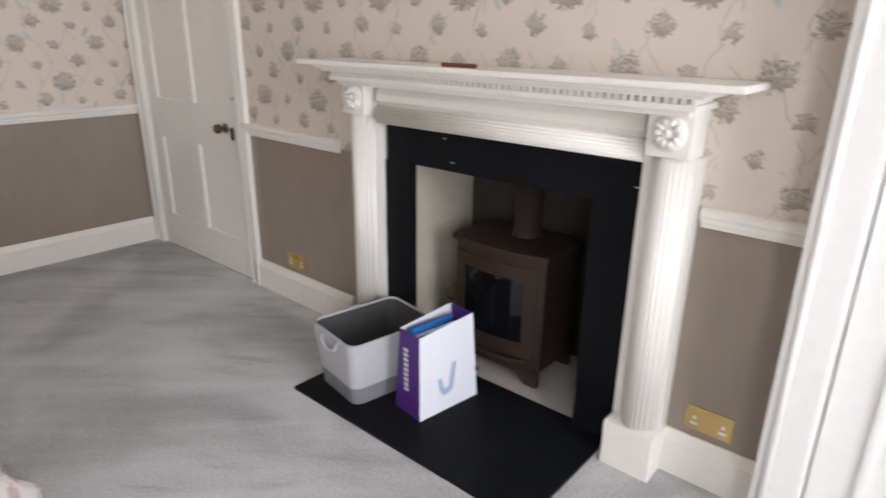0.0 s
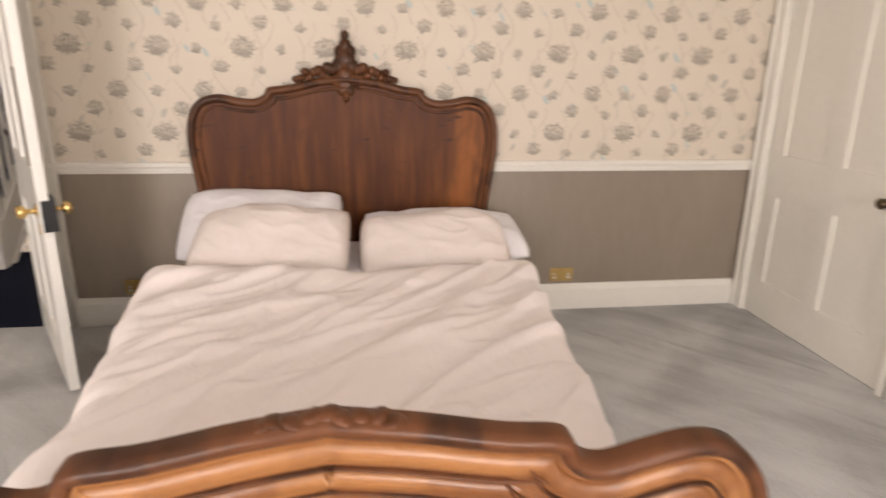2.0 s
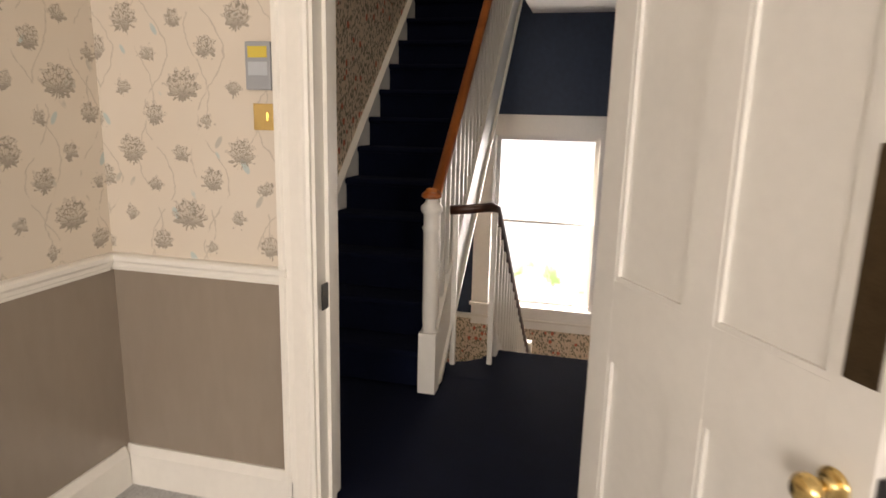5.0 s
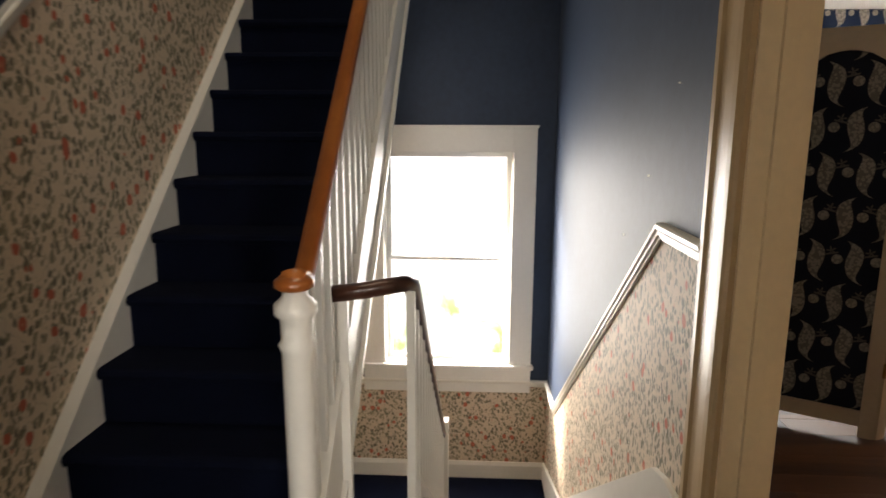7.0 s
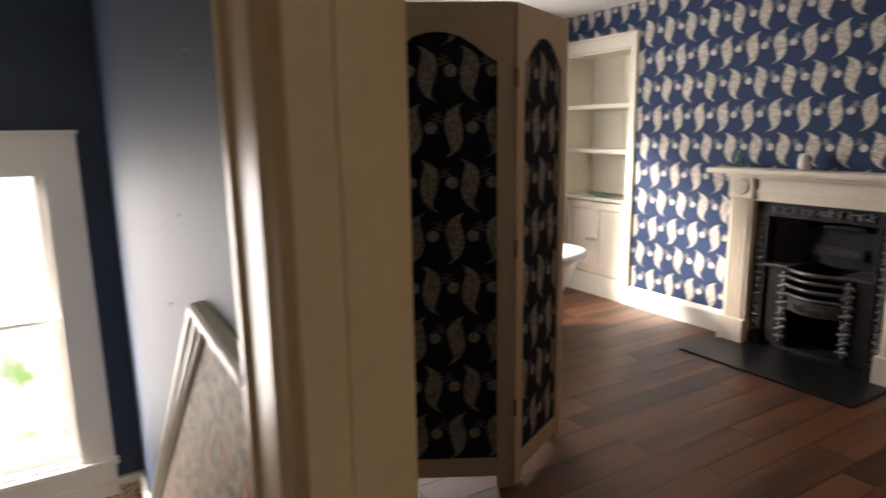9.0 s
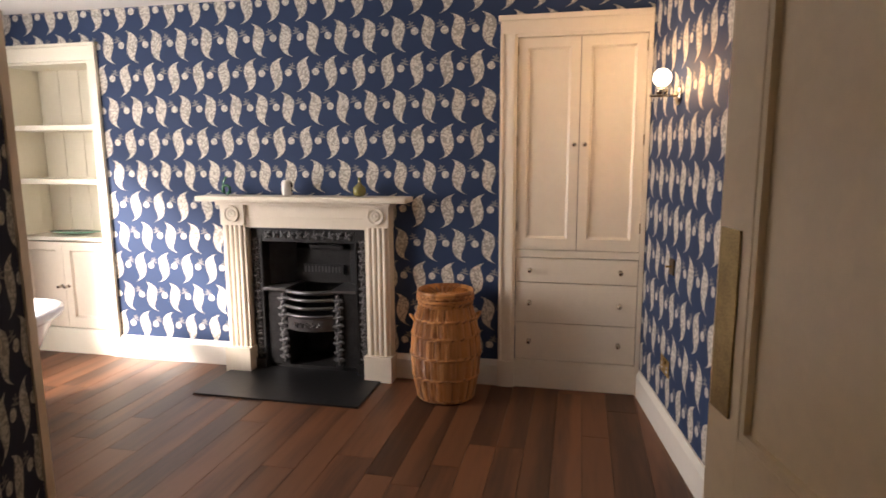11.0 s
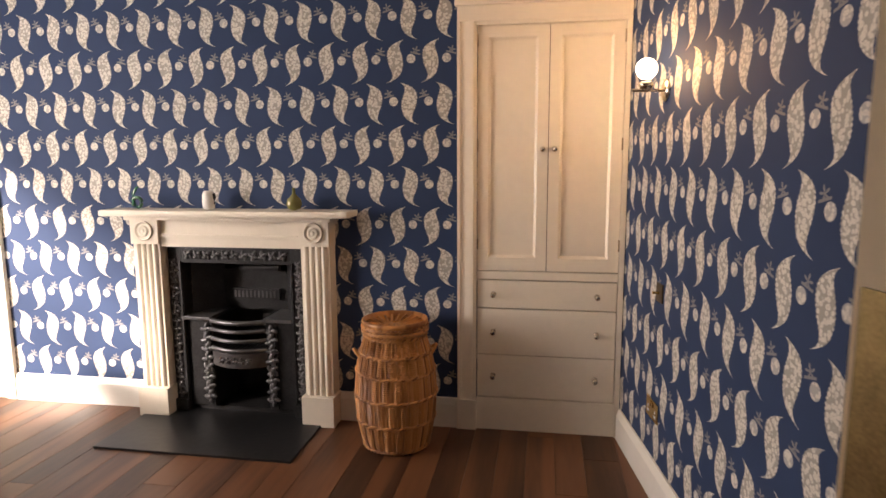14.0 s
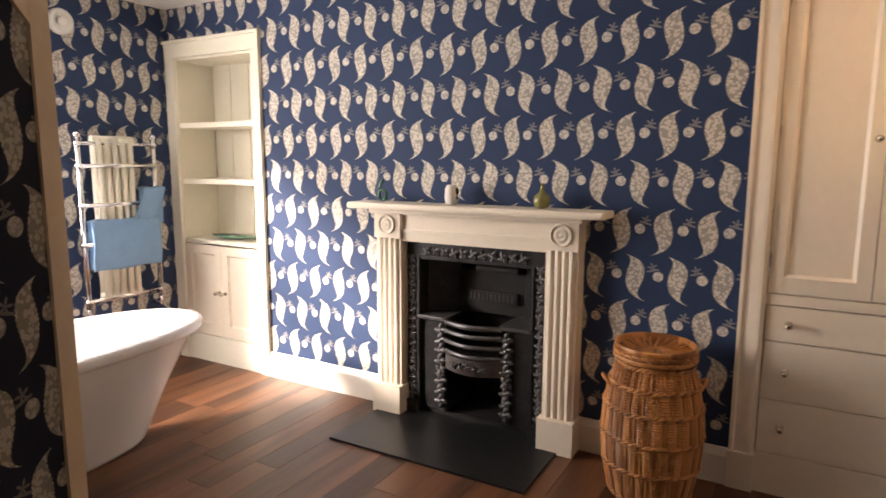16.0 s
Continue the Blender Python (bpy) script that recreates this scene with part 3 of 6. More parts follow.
structure("dado_rail", moulding(DADO, (LW, LS, -0.87), (LW, LN, -0.87), (1, 0)), CREAM)
structure("baseboard", moulding(SKIRT, (LW, LS, HALF), (LW, LN, HALF), (1, 0)), CREAM)
# ---- the bathroom's shell ----
TE, TN, TW, TS, TH = -4.722, 1.71, -9.235, -1.85, 2.43
EE = -4.435                     # the floor runs on under the slanted east wall
structure("floor_bathroom", cube(TW, EE, LN + 0.02, TN, -0.2, -0.012), DARKBROWN, "dark gaps under the bathroom boards")
structure("threshold_bathroom", cube(-5.53, -4.67, LN - 0.004, LN + 0.024, -0.1, 0.004), NAVYCARPET, "dark carpet edge under the bathroom door")
structure("ceiling_bathroom", cube(TW - 0.2, EE, TS - 0.1, TN + 0.5, TH, TH + 0.1), CEIL, "white bathroom ceiling")
AX0, AX1 = -9.155, -8.395       # alcove shelves
CX0, CX1 = -5.475, -4.750       # fitted cupboard
FX0, FX1 = -7.235, -6.425       # fire opening
structure("wall_bath_north_a", cube(TW - 0.2, AX0, TN, TN + 0.4, 0, TH), PLUME_X, "blue wallpaper with silver plumes")
structure("wall_bath_north_b", cube(AX1, FX0, TN, TN + 0.4, 0, TH), PLUME_X, "blue wallpaper with silver plumes")
structure("wall_bath_north_c", cube(FX1, CX0, TN, TN + 0.4, 0, TH), PLUME_X, "blue wallpaper with silver plumes")
structure("wall_bath_north_d", cube(CX0, TE + 0.2, TN + 0.045, TN + 0.4, 0, 2.14), PLUME_X)
structure("wall_bath_over_alcove", cube(AX0, AX1, TN, TN + 0.4, 2.12, TH), PLUME_X, "blue wallpaper with silver plumes")
structure("wall_bath_over_fire", cube(FX0, FX1, TN, TN + 0.4, 0.98, TH), PLUME_X, "blue wallpaper with silver plumes")
structure("wall_bath_over_cupboard", cube(CX0, TE + 0.2, TN, TN + 0.4, 2.14, TH), PLUME_X, "blue wallpaper with silver plumes")
SLANT = pose(-4.72, TN, 0, 0, 0, -82.03)      # local x runs south along the wall, its face looks to local -y
east = structure("wall_bath_east", cube(0.0, 2.02, 0.0, 0.06, 0, TH), PLUME_E, "blue wallpaper with silver plumes")
east.matrix_basis = SLANT
structure("wall_bath_east_south", cube(-4.439, BW - 0.18, LN, -0.29, 0, TH), PLUME_Y, "blue wallpaper with silver plumes")
structure("wall_bath_south_east", cube(-4.67, -4.439, LN, TS, 0, TH), PLUME_X, "blue wallpaper with silver plumes")
structure("wall_bath_south", cube(TW, -5.53, TS - 0.004, TS, 0, TH), PLUME_X, "blue wallpaper with silver plumes")
structure("wall_bath_over_door", cube(-5.60, -4.439, LN, TS, 2.08, 5.2), NAVYWALL)
# west wall with its window
BY0, BY1, BZ0, BZ1 = -0.85, 0.80, 0.55, 2.10
for nm, a in (("left", (TW - 0.2, TW, TS, BY0, 0, TH)), ("right", (TW - 0.2, TW, BY1, TN, 0, TH)), ("low", (TW - 0.2, TW, BY0, BY1, 0, BZ0)), ("over", (TW - 0.2, TW, BY0, BY1, BZ1, TH))):
    structure("wall_bath_west_" + nm, cube(*a), PLUME_Y, "blue wallpaper with silver plumes")
door_case("door_case_bathroom", BUTTER_DIM, -5.53, -4.69, LN, (0, -1), 0, 2.08, 0.19, "old cream moulded bathroom architrave")
# lining takes the brighter copy, its light put into the colour
jamb_lining("door_lining_bathroom", BUTTER_LIT, -5.53, -4.67, LN, TS, 0, 2.08, "old cream door lining")


# ---- more materials ----
def wood_mat(name, dark, light, rough=0.35, axis=2, scale=3.0, coat=0.0, streak=18.0, blotch=0.0):
    """Wood with long grain along one axis."""
    k = Nodes(name, rough)
    x, y, z = k.coords()
    c = [x, y, z]
    c[axis] = k.mul(c[axis], 0.09)
    p = k.vec(*c)
    info = k.t.nodes.new("ShaderNodeObjectInfo")
    rnd = info.outputs["Random"]
    off = k.t.nodes.new("ShaderNodeVectorMath")
    off.operation = "ADD"
    k.t.links.new(p, off.inputs[0])
    k.t.links.new(k.vec(k.mul(rnd, 7.0), k.mul(rnd, 3.0), k.mul(rnd, 5.0)), off.inputs[1])
    p = off.outputs[0]
    big = k.noise(p, scale, 3, 0.6)
    fine = k.noise(p, streak * 2.5, 5, 0.3)
    ring = k.step(k.f("SINE", k.mul(big, streak)), -0.9, 0.9)
    v = k.add(k.mul(ring, 0.45), k.mul(fine, 0.6))
    col = k.mix(k.step(v, 0.15, 0.85), dark, light)
    if blotch:
        cloud = k.noise(k.vec(k.mul(x, 2.2), y, k.mul(z, 0.8)), 3.2, 4, 1.4)
        col = k.mix(k.mul(k.step(cloud, 0.42, 0.66), blotch), col, dark)
        knot = k.noise(k.vec(k.mul(x, 1.0), y, k.mul(z, 5.0)), 5.0, 3, 0.8)
        col = k.mix(k.mul(k.step(knot, 0.66, 0.72), 0.8), col, tuple(c * 0.35 for c in dark))
    k.put(k.b.inputs["Coat Weight"], coat)
    return k.out(col, fine, 0.15, 0.002)


HEADWOOD = wood_mat("walnut_veneer", (0.075, 0.021, 0.0055), (0.29, 0.098, 0.022), 0.46, 2, 1.6, 0.0, 11.0, 0.6)
FOOTWOOD = wood_mat("walnut_waxed", (0.17, 0.060, 0.017), (0.32, 0.135, 0.042), 0.38, 1, 2.2, 0.1)
TRIMWOOD = wood_mat("walnut_carved", (0.045, 0.017, 0.008), (0.125, 0.046, 0.018), 0.36, 1, 4.0, 0.1)
for m in (HEADWOOD, TRIMWOOD):
    m.node_tree.nodes["Principled BSDF"].inputs["Specular IOR Level"].default_value = 0.22
GLASSDARK = mat("stove_glass", (0.006, 0.006, 0.008), 0.06, spec=0.6)
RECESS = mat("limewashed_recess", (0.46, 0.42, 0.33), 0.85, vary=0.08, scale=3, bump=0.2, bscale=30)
DARKRENDER = mat("dark_render", (0.038, 0.032, 0.024), 0.9, vary=0.3, scale=3, bump=0.2, bscale=30)
STONE = mat("pale_hearth_stone", (0.42, 0.39, 0.34), 0.8, vary=0.1, scale=6, bump=0.1)
GREYCLOTH = mat("grey_woven_cloth", (0.50, 0.50, 0.51), 0.9, vary=0.06, scale=30, bump=0.5, bscale=300)
MIDGREY = mat("mid_grey_cloth", (0.22, 0.22, 0.23), 0.9, vary=0.1, scale=30, bump=0.5, bscale=300)
DARKGREY = mat("dark_lining", (0.07, 0.068, 0.066), 0.9, vary=0.1, scale=20)
PAPER = mat("white_card", (0.82, 0.83, 0.86), 0.5, vary=0.02, scale=6, bump=0.15, bscale=7)
PURPLE = mat("purple_card", (0.075, 0.022, 0.20), 0.5, vary=0.05, scale=9, bump=0.15, bscale=7)
INKBLUE = mat("pale_blue_print", (0.42, 0.50, 0.66), 0.55)
BRONZE = mat("dark_bronze", (0.12, 0.085, 0.05), 0.35, metal=0.9, vary=0.2, scale=30)
IVORY = mat("ivory_plastic", (0.75, 0.74, 0.70), 0.4)


def smooth_line(pts, n=8):
    """Catmull-Rom through 2D points."""
    out = []
    for i in range(len(pts) - 1):
        p0, p1, p2, p3 = pts[max(i - 1, 0)], pts[i], pts[i + 1], pts[min(i + 2, len(pts) - 1)]
        for j in range(n):
            t = j / n
            out.append(tuple(0.5 * (2 * p1[k] + (p2[k] - p0[k]) * t + (2 * p0[k] - 5 * p1[k] + 4 * p2[k] - p3[k]) * t * t + (3 * p1[k] - p0[k] - 3 * p2[k] + p3[k]) * t ** 3) for k in (0, 1)))
    out.append(pts[-1])
    return out


def inset_line(line, d):
    """An open outline moved inwards by d (to its right-hand side)."""
    out = []
    for i, p in enumerate(line):
        a, b = line[max(i - 1, 0)], line[min(i + 1, len(line) - 1)]
        t = Vector((b[0] - a[0], b[1] - a[1]))
        if t.length < 1e-9:
            continue
        t.normalize()
        out.append((p[0] + t.y * d, p[1] - t.x * d))
    return out


def mirrored(half):
    """Half an outline from the foot of the right side to the middle, made whole from left foot to right foot."""
    line = smooth_line(half)
    return [(-x, z) for x, z in line] + [(x, z) for x, z in line[::-1][1:]]


def band(line, d0, d1, y0, y1, rise=0.0):
    """A moulded strip between two insets of an outline, from depth y0 to y1, crowned by rise at its middle."""
    bm = bmesh.new()
    prof = [(d0, y0), (d0, y1 * 0.7 + y0 * 0.3), (d0 * 0.8 + d1 * 0.2, y1 + rise * 0.7), (d0 * 0.5 + d1 * 0.5, y1 + rise), (d0 * 0.2 + d1 * 0.8, y1 + rise * 0.6), (d1, y1 * 0.6 + y0 * 0.4), (d1, y0)]
    lines = [inset_line(line, d) for d, _ in prof]
    n = min(len(q) for q in lines)
    rows = [[bm.verts.new((lines[k][i][0], prof[k][1], lines[k][i][1])) for i in range(n)] for k in range(len(prof))]
    for a, b in zip(rows, rows[1:]):
        for i in range(n - 1):
            bm.faces.new((a[i], a[i + 1], b[i + 1], b[i]))
    for i in (0, n - 1):
        bm.faces.new([r[i] for r in rows])
    return bm


def lump(bm, c, r, seg=8):
    """A carved boss: a squashed ball."""
    m = pose(*c) @ Matrix.Diagonal((*r, 1))
    bmesh.ops.create_icosphere(bm, subdivisions=2, radius=1.0, matrix=m)


def carving(kind, s=1.0):
    """Carved leafwork as one joined relief: outline in x, z, front towards +y."""
    bm = bmesh.new()
    rnd = random.Random(4)
    if kind == "crest":
        for i, (x, z, r) in enumerate(((0, 0.00, 0.055), (0, 0.08, 0.06), (-0.035, 0.05, 0.04), (0.035, 0.05, 0.04), (0, 0.15, 0.04), (0, 0.205, 0.026), (-0.03, 0.125, 0.03), (0.03, 0.125, 0.03), (0, -0.07, 0.035))):
            lump(bm, (x, 0, z), (r * 0.95, 0.030, r * 1.1))
        for sgn in (-1, 1):
            for j in range(9):
                t = j / 8
                lump(bm, (sgn * (0.07 + 0.19 * t), 0, 0.035 - 0.045 * t + 0.02 * math.sin(j * 2.3)), (0.030 - 0.008 * t, 0.022, 0.030 - 0.012 * t))
    else:
        for sgn in (-1, 1):
            for arm, (x0, z0, a0, turn, n) in enumerate(((0.02, 0.0, 0.6, 0.10, 14), (0.05, -0.03, -0.3, -0.12, 12), (0.10, 0.03, 0.1, 0.16, 10))):
                x, z, a = x0, z0, a0
                for j in range(n):
                    r = 0.022 * (1 - j / (n + 3))
                    lump(bm, (sgn * x, 0, z), (r * 1.1, 0.010, r))
                    x, z, a = x + 0.02 * math.cos(a), z + 0.02 * math.sin(a), a + turn * (1 + j * 0.08)
        for j in range(14):
            a = j * math.pi * 2 / 14
            lump(bm, (0.05 * math.cos(a), 0, 0.07 + 0.045 * math.sin(a)), (0.016, 0.012, 0.016))
        lump(bm, (0, 0, 0.07), (0.03, 0.012, 0.03))
    return bm


HEAD_HALF = [(0.74, 0.12), (0.77, 0.45), (0.80, 0.70), (0.835, 0.95), (0.84, 1.10), (0.815, 1.21), (0.76, 1.275), (0.67, 1.30), (0.57, 1.283), (0.49, 1.278), (0.435, 1.30), (0.405, 1.338), (0.30, 1.352), (0.15, 1.388), (0.0, 1.405)]
FOOT_HALF = [(0.65, 0.10), (0.69, 0.35), (0.73, 0.50), (0.768, 0.62), (0.772, 0.70), (0.748, 0.78), (0.69, 0.842), (0.615, 0.858), (0.53, 0.842), (0.46, 0.825), (0.415, 0.838), (0.385, 0.880), (0.28, 0.893), (0.14, 0.920), (0.0, 0.940)]
BEDY = -0.63
bed = thing("bed", "carved walnut double bed with a tall shaped headboard", "bed", pose(-2.88, BEDY, 0))
# headboard: its face looks to +x
hm = pose(-1.345, 0, 0, 0, 0, -90)
hl = mirrored(HEAD_HALF)
hb = part("headboard", slab(inset_line(hl, 0.02), 0.035, None, 0.004), HEADWOOD, bed, "dark red-brown walnut headboard with knots", at=hm)
part("headboard_moulding", band(hl, 0.0, 0.045, 0.0, 0.052, 0.008), TRIMWOOD, hb, "dark moulded walnut rim", smooth=True)
part("headboard_bead", band(hl, 0.055, 0.075, 0.0, 0.040, 0.006), TRIMWOOD, hb, smooth=True)
part("crest", carving("crest"), TRIMWOOD, hb, "carved dark walnut leaf crest", smooth=True, at=pose(0, 0.03, 1.40))
bm = bmesh.new()
for x, z, r in ((-0.045, 1.375, 0.038), (0.045, 1.375, 0.038), (0.0, 1.355, 0.048), (-0.022, 1.325, 0.028), (0.022, 1.325, 0.028), (0.0, 1.295, 0.022), (0.0, 1.265, 0.012), (-0.085, 1.385, 0.022), (0.085, 1.385, 0.022)):
    lump(bm, (x, 0.040, z), (r, 0.018, r))
part("pendant", bm, TRIMWOOD, hb, "carved heart-shaped drop", smooth=True)
# footboard: its face looks to +x
fm = pose(1.262, 0, 0, 0, 0, -90)
fl = mirrored(FOOT_HALF)
fb = part("footboard", slab(inset_line(fl, 0.02), 0.036, None, 0.004), FOOTWOOD, bed, "honey-brown walnut footboard with moulded edge", at=fm)
part("footboard_rim", band(fl, 0.0, 0.034, 0.0, 0.046, 0.006), TRIMWOOD, fb, "dark moulded walnut rim", smooth=True)
part("footboard_cove", band(fl, 0.036, 0.082, 0.0, 0.044, 0.002), FOOTWOOD, fb, smooth=True)
part("footboard_bead", band(fl, 0.082, 0.089, 0.0, 0.045, 0.003), TRIMWOOD, fb, "thin dark bead", smooth=True)
part("footboard_panel_rim", band(fl, 0.090, 0.128, 0.0, 0.040, 0.001), FOOTWOOD, fb, smooth=True)
part("footboard_panel_bead", band(fl, 0.128, 0.135, 0.0, 0.041, 0.003), TRIMWOOD, fb, "thin dark bead", smooth=True)


def scroll(pts, r=0.007):
    """A carved line on the footboard that swells in its middle."""
    line = smooth_line(pts, 6)
    n = len(line)
    bm = tube([(x, 0.037, z) for x, z in line], [r * (0.35 + 0.65 * math.sin(math.pi * i / (n - 1))) for i in range(n)], 8)
    return bm


for s in (-1, 1):
    for pts, r in (([(0.02, 0.64), (0.12, 0.66), (0.22, 0.63), (0.28, 0.55), (0.30, 0.44)], 0.012),
                   ([(0.12, 0.69), (0.20, 0.70), (0.30, 0.675), (0.42, 0.67), (0.54, 0.70)], 0.005),
                   ([(0.56, 0.73), (0.55, 0.64), (0.56, 0.50), (0.57, 0.35)], 0.009),
                   ([(0.55, 0.70), (0.50, 0.66), (0.46, 0.60)], 0.010),
                   ([(0.02, 0.55), (0.10, 0.58), (0.16, 0.55), (0.15, 0.48), (0.09, 0.47)], 0.014),
                   ([(0.0, 0.47), (0.08, 0.42), (0.18, 0.40), (0.26, 0.43)], 0.010)):
        part("carved_scroll", scroll([(s * x, z - 0.02) for x, z in pts], r * 0.6), FOOTWOOD if r in (0.009, 0.005) else TRIMWOOD, fb, "carved scroll", smooth=True)
bm = bmesh.new()
for i in range(9):
    t = i / 4 - 1
    m = pose(t * 0.10, 0.022 + 0.006 * math.cos(i * 2.1), 0.935 - 0.012 * abs(t), 0, 25 * math.sin(i * 1.7), 0) @ Matrix.Diagonal((0.024, 0.024, 0.012 - 0.006 * abs(t), 1))
    bmesh.ops.create_icosphere(bm, subdivisions=2, radius=1.0, matrix=m)
part("footboard_crest", bm, TRIMWOOD, fb, "small dark carved crest", smooth=True)
for s in (-1, 1):
    part("side_rail", cube(-1.32, 1.24, s * 0.70 - 0.015, s * 0.70 + 0.015, 0.20, 0.38, 0.004), FOOTWOOD, bed)
    part("leg", cube(1.232, 1.292, s * 0.66 - 0.03, s * 0.66 + 0.03, 0, 0.13, 0.008), TRIMWOOD, bed)
    part("leg", cube(-1.345, -1.30, s * 0.74 - 0.03, s * 0.74 + 0.03, 0, 0.15, 0.008), TRIMWOOD, bed)
part("slat_base", cube(-1.30, 1.23, -0.685, 0.685, 0.24, 0.30), FOOTWOOD, bed)
mattress = tagged(part("mattress", cube(-4.16, -1.66, BEDY - 0.70, BEDY + 0.70, 0.30, 0.50, 0.04), LINEN), "white sheeted mattress on the walnut bed", "mattress")


def duvet_mesh():
    bm = bmesh.new()
    nx, ny = 170, 170
    rows = []
    for i in range(nx + 1):
        u = i / nx
        row = []
        for j in range(ny + 1):
            v = 2 * j / ny - 1
            x = -3.32 + u * 1.59 - 0.36 * abs(v) ** 1.8 * (1 - u) + 0.03 * math.sin(v * 4.0) * (1 - u)
            reach = 0.90 + 0.03 * noise.noise(Vector((x * 2, v, 1)))
            q = abs(v) * (reach + 0.33 - 0.10 * u)
            flat, r = (0.80 - 0.19 * min(1.0, u * 1.5) + 0.02 * u if v < 0 else 0.78 - 0.23 * u), 0.10
            if q < flat:
                y, z = q, 0.0
            elif q < flat + r * 1.57:
                a = (q - flat) / r
                y, z = flat + r * math.sin(a), -r * (1 - math.cos(a))
            else:
                e = q - flat - r * 1.57
                y, z = flat + r + (0.15 if v < 0 else 0.36) * e, -r - e
            if x > -2.45 and v > 0.55:
                y += 0.09 * (v - 0.55) / 0.45 * min(1.0, (x + 2.45) / 0.5)
                z *= 1 + 0.5 * min(1.0, (x + 2.45) / 0.5)
            y = math.copysign(y, v)
            p = Vector((x, y, 0))
            f1 = noise.noise(Vector((x * 2.2 + y * 1.6, (y - x * 0.5) * 0.9, 3)))
            f2 = noise.noise(Vector((x * 6.5 + y * 4.2, (y - x * 0.6) * 1.6, 9)))
            f3 = noise.noise(Vector((x * 15 + y * 9, (y - x * 0.5) * 4, 5)))
            f4 = noise.noise(Vector((x * 3.4 + y * 3.0, (y - x) * 0.7, 14)))
            f5 = noise.noise(Vector((x * 9 + y * 10, (y - x) * 1.2, 21)))
            f6 = noise.noise(Vector((x * 2.6 + y * 3.6, (y - x) * 0.55, 31)))
            ridge = max(0.0, 1 - abs(f2) * 5) * 0.010 + (1 - abs(f3) * 2) * 0.002 + max(0.0, 1 - abs(f4) * 5) * 0.026 + max(0.0, 1 - abs(f5) * 6) * 0.004 + max(0.0, 1 - abs(f6) * 6) * 0.022
            ridge *= min(1.0, 0.25 + u / 0.2)
            top = 0.575 + 0.022 * math.cos(y * 1.9) + 0.03 * f1 + ridge
            top += 0.034 * math.exp(-((u - 0.08) / 0.07) ** 2) - 0.05 * max(0.0, 1 - u / 0.05) - 0.03 * max(0, x + 2.0)
            side = 0.025 * f2 * (1 if q > flat else 0)
            row.append(bm.verts.new((x + 0.02 * f1, BEDY + y + math.copysign(side, v), max(top + z, 0.012))))
        rows.append(row)
    for a, b in zip(rows, rows[1:]):
        for j in range(ny):
            bm.faces.new((a[j], a[j + 1], b[j + 1], b[j]))
    return bm



def bedspread_mesh(x0, x1, y0, tip):
    """A ruffled cloth hanging from the mattress's side and spreading on the floor at the foot."""
    bm = bmesh.new()
    nu, nv = 60, 26
    rows = []
    for i in range(nu + 1):
        u = i / nu
        row = []
        for j in range(nv + 1):
            v = j / nv
            x = x0 + (x1 - x0) * u
            ruffle = 0.030 * v * math.sin(u * 26 + 1.5 * math.sin(u * 7)) + 0.020 * v * noise.noise(Vector((u * 9, v * 5, 2)))
            y = y0 + 0.09 * v ** 0.6 + tip * v ** 2.2 * math.exp(-((x + 2.06) / 0.30) ** 2) + ruffle
            z = 0.44 * (1 - v) ** 0.9 + 0.016 + 0.012 * v * (1 + math.sin(u * 33 + v * 7))
            row.append(bm.verts.new((x, y, z)))
        rows.append(row)
    for a, b in zip(rows, rows[1:]):
        for j in range(nv):
            bm.faces.new((a[j], a[j + 1], b[j + 1], b[j]))
    return bm


def floral_cloth(name):
    k = Nodes(name, 0.85)
    x, y, z = k.coords()
    p = k.vec(x, y, z)
    col = k.mix(k.noise(p, 4.0), (0.84, 0.77, 0.76), (0.88, 0.83, 0.82))
    spray = k.voronoi(p, 14.0).outputs["Distance"]
    col = k.mix(k.mul(k.step(spray, 0.36, 0.26), 0.6), col, (0.52, 0.33, 0.25))
    twig = k.step(k.f("ABSOLUTE", k.sub(k.noise(p, 13.0, 2), 0.5)), 0.022, 0.010)
    return k.out(k.mix(k.mul(twig, 0.5), col, (0.42, 0.30, 0.20)), k.noise(p, 60.0), 0.3)


def sheen(name, base, warm):
    k = Nodes(name, 0.8)
    x, y, z = k.coords()
    p = k.vec(x, y, z)
    return k.out(k.mix(k.noise(p, 2.5), base, warm), k.noise(k.vec(k.mul(x, 1.0), k.mul(y, 2.2), z), 14.0, 5, 0.6), 0.35, 0.012)


DUVET = sheen("rumpled_cotton", (0.90, 0.81, 0.775), (0.92, 0.86, 0.84))
duvet = part("duvet", duvet_mesh(), DUVET, smooth=True)
tagged(duvet, "rumpled blush-white cotton duvet spread over the bed", "duvet")
sol = duvet.modifiers.new("thick", "SOLIDIFY")
sol.thickness, sol.offset = 0.022, -1
spread = part("bedspread", bedspread_mesh(-3.2, -1.68, BEDY + 0.735, 0.17), floral_cloth("floral_cotton"), smooth=True)
tagged(spread, "blush floral bedspread hanging to the carpet beside the bed", "bedspread")
thick = spread.modifiers.new("thick", "SOLIDIFY")
thick.thickness, thick.offset = 0.008, -1


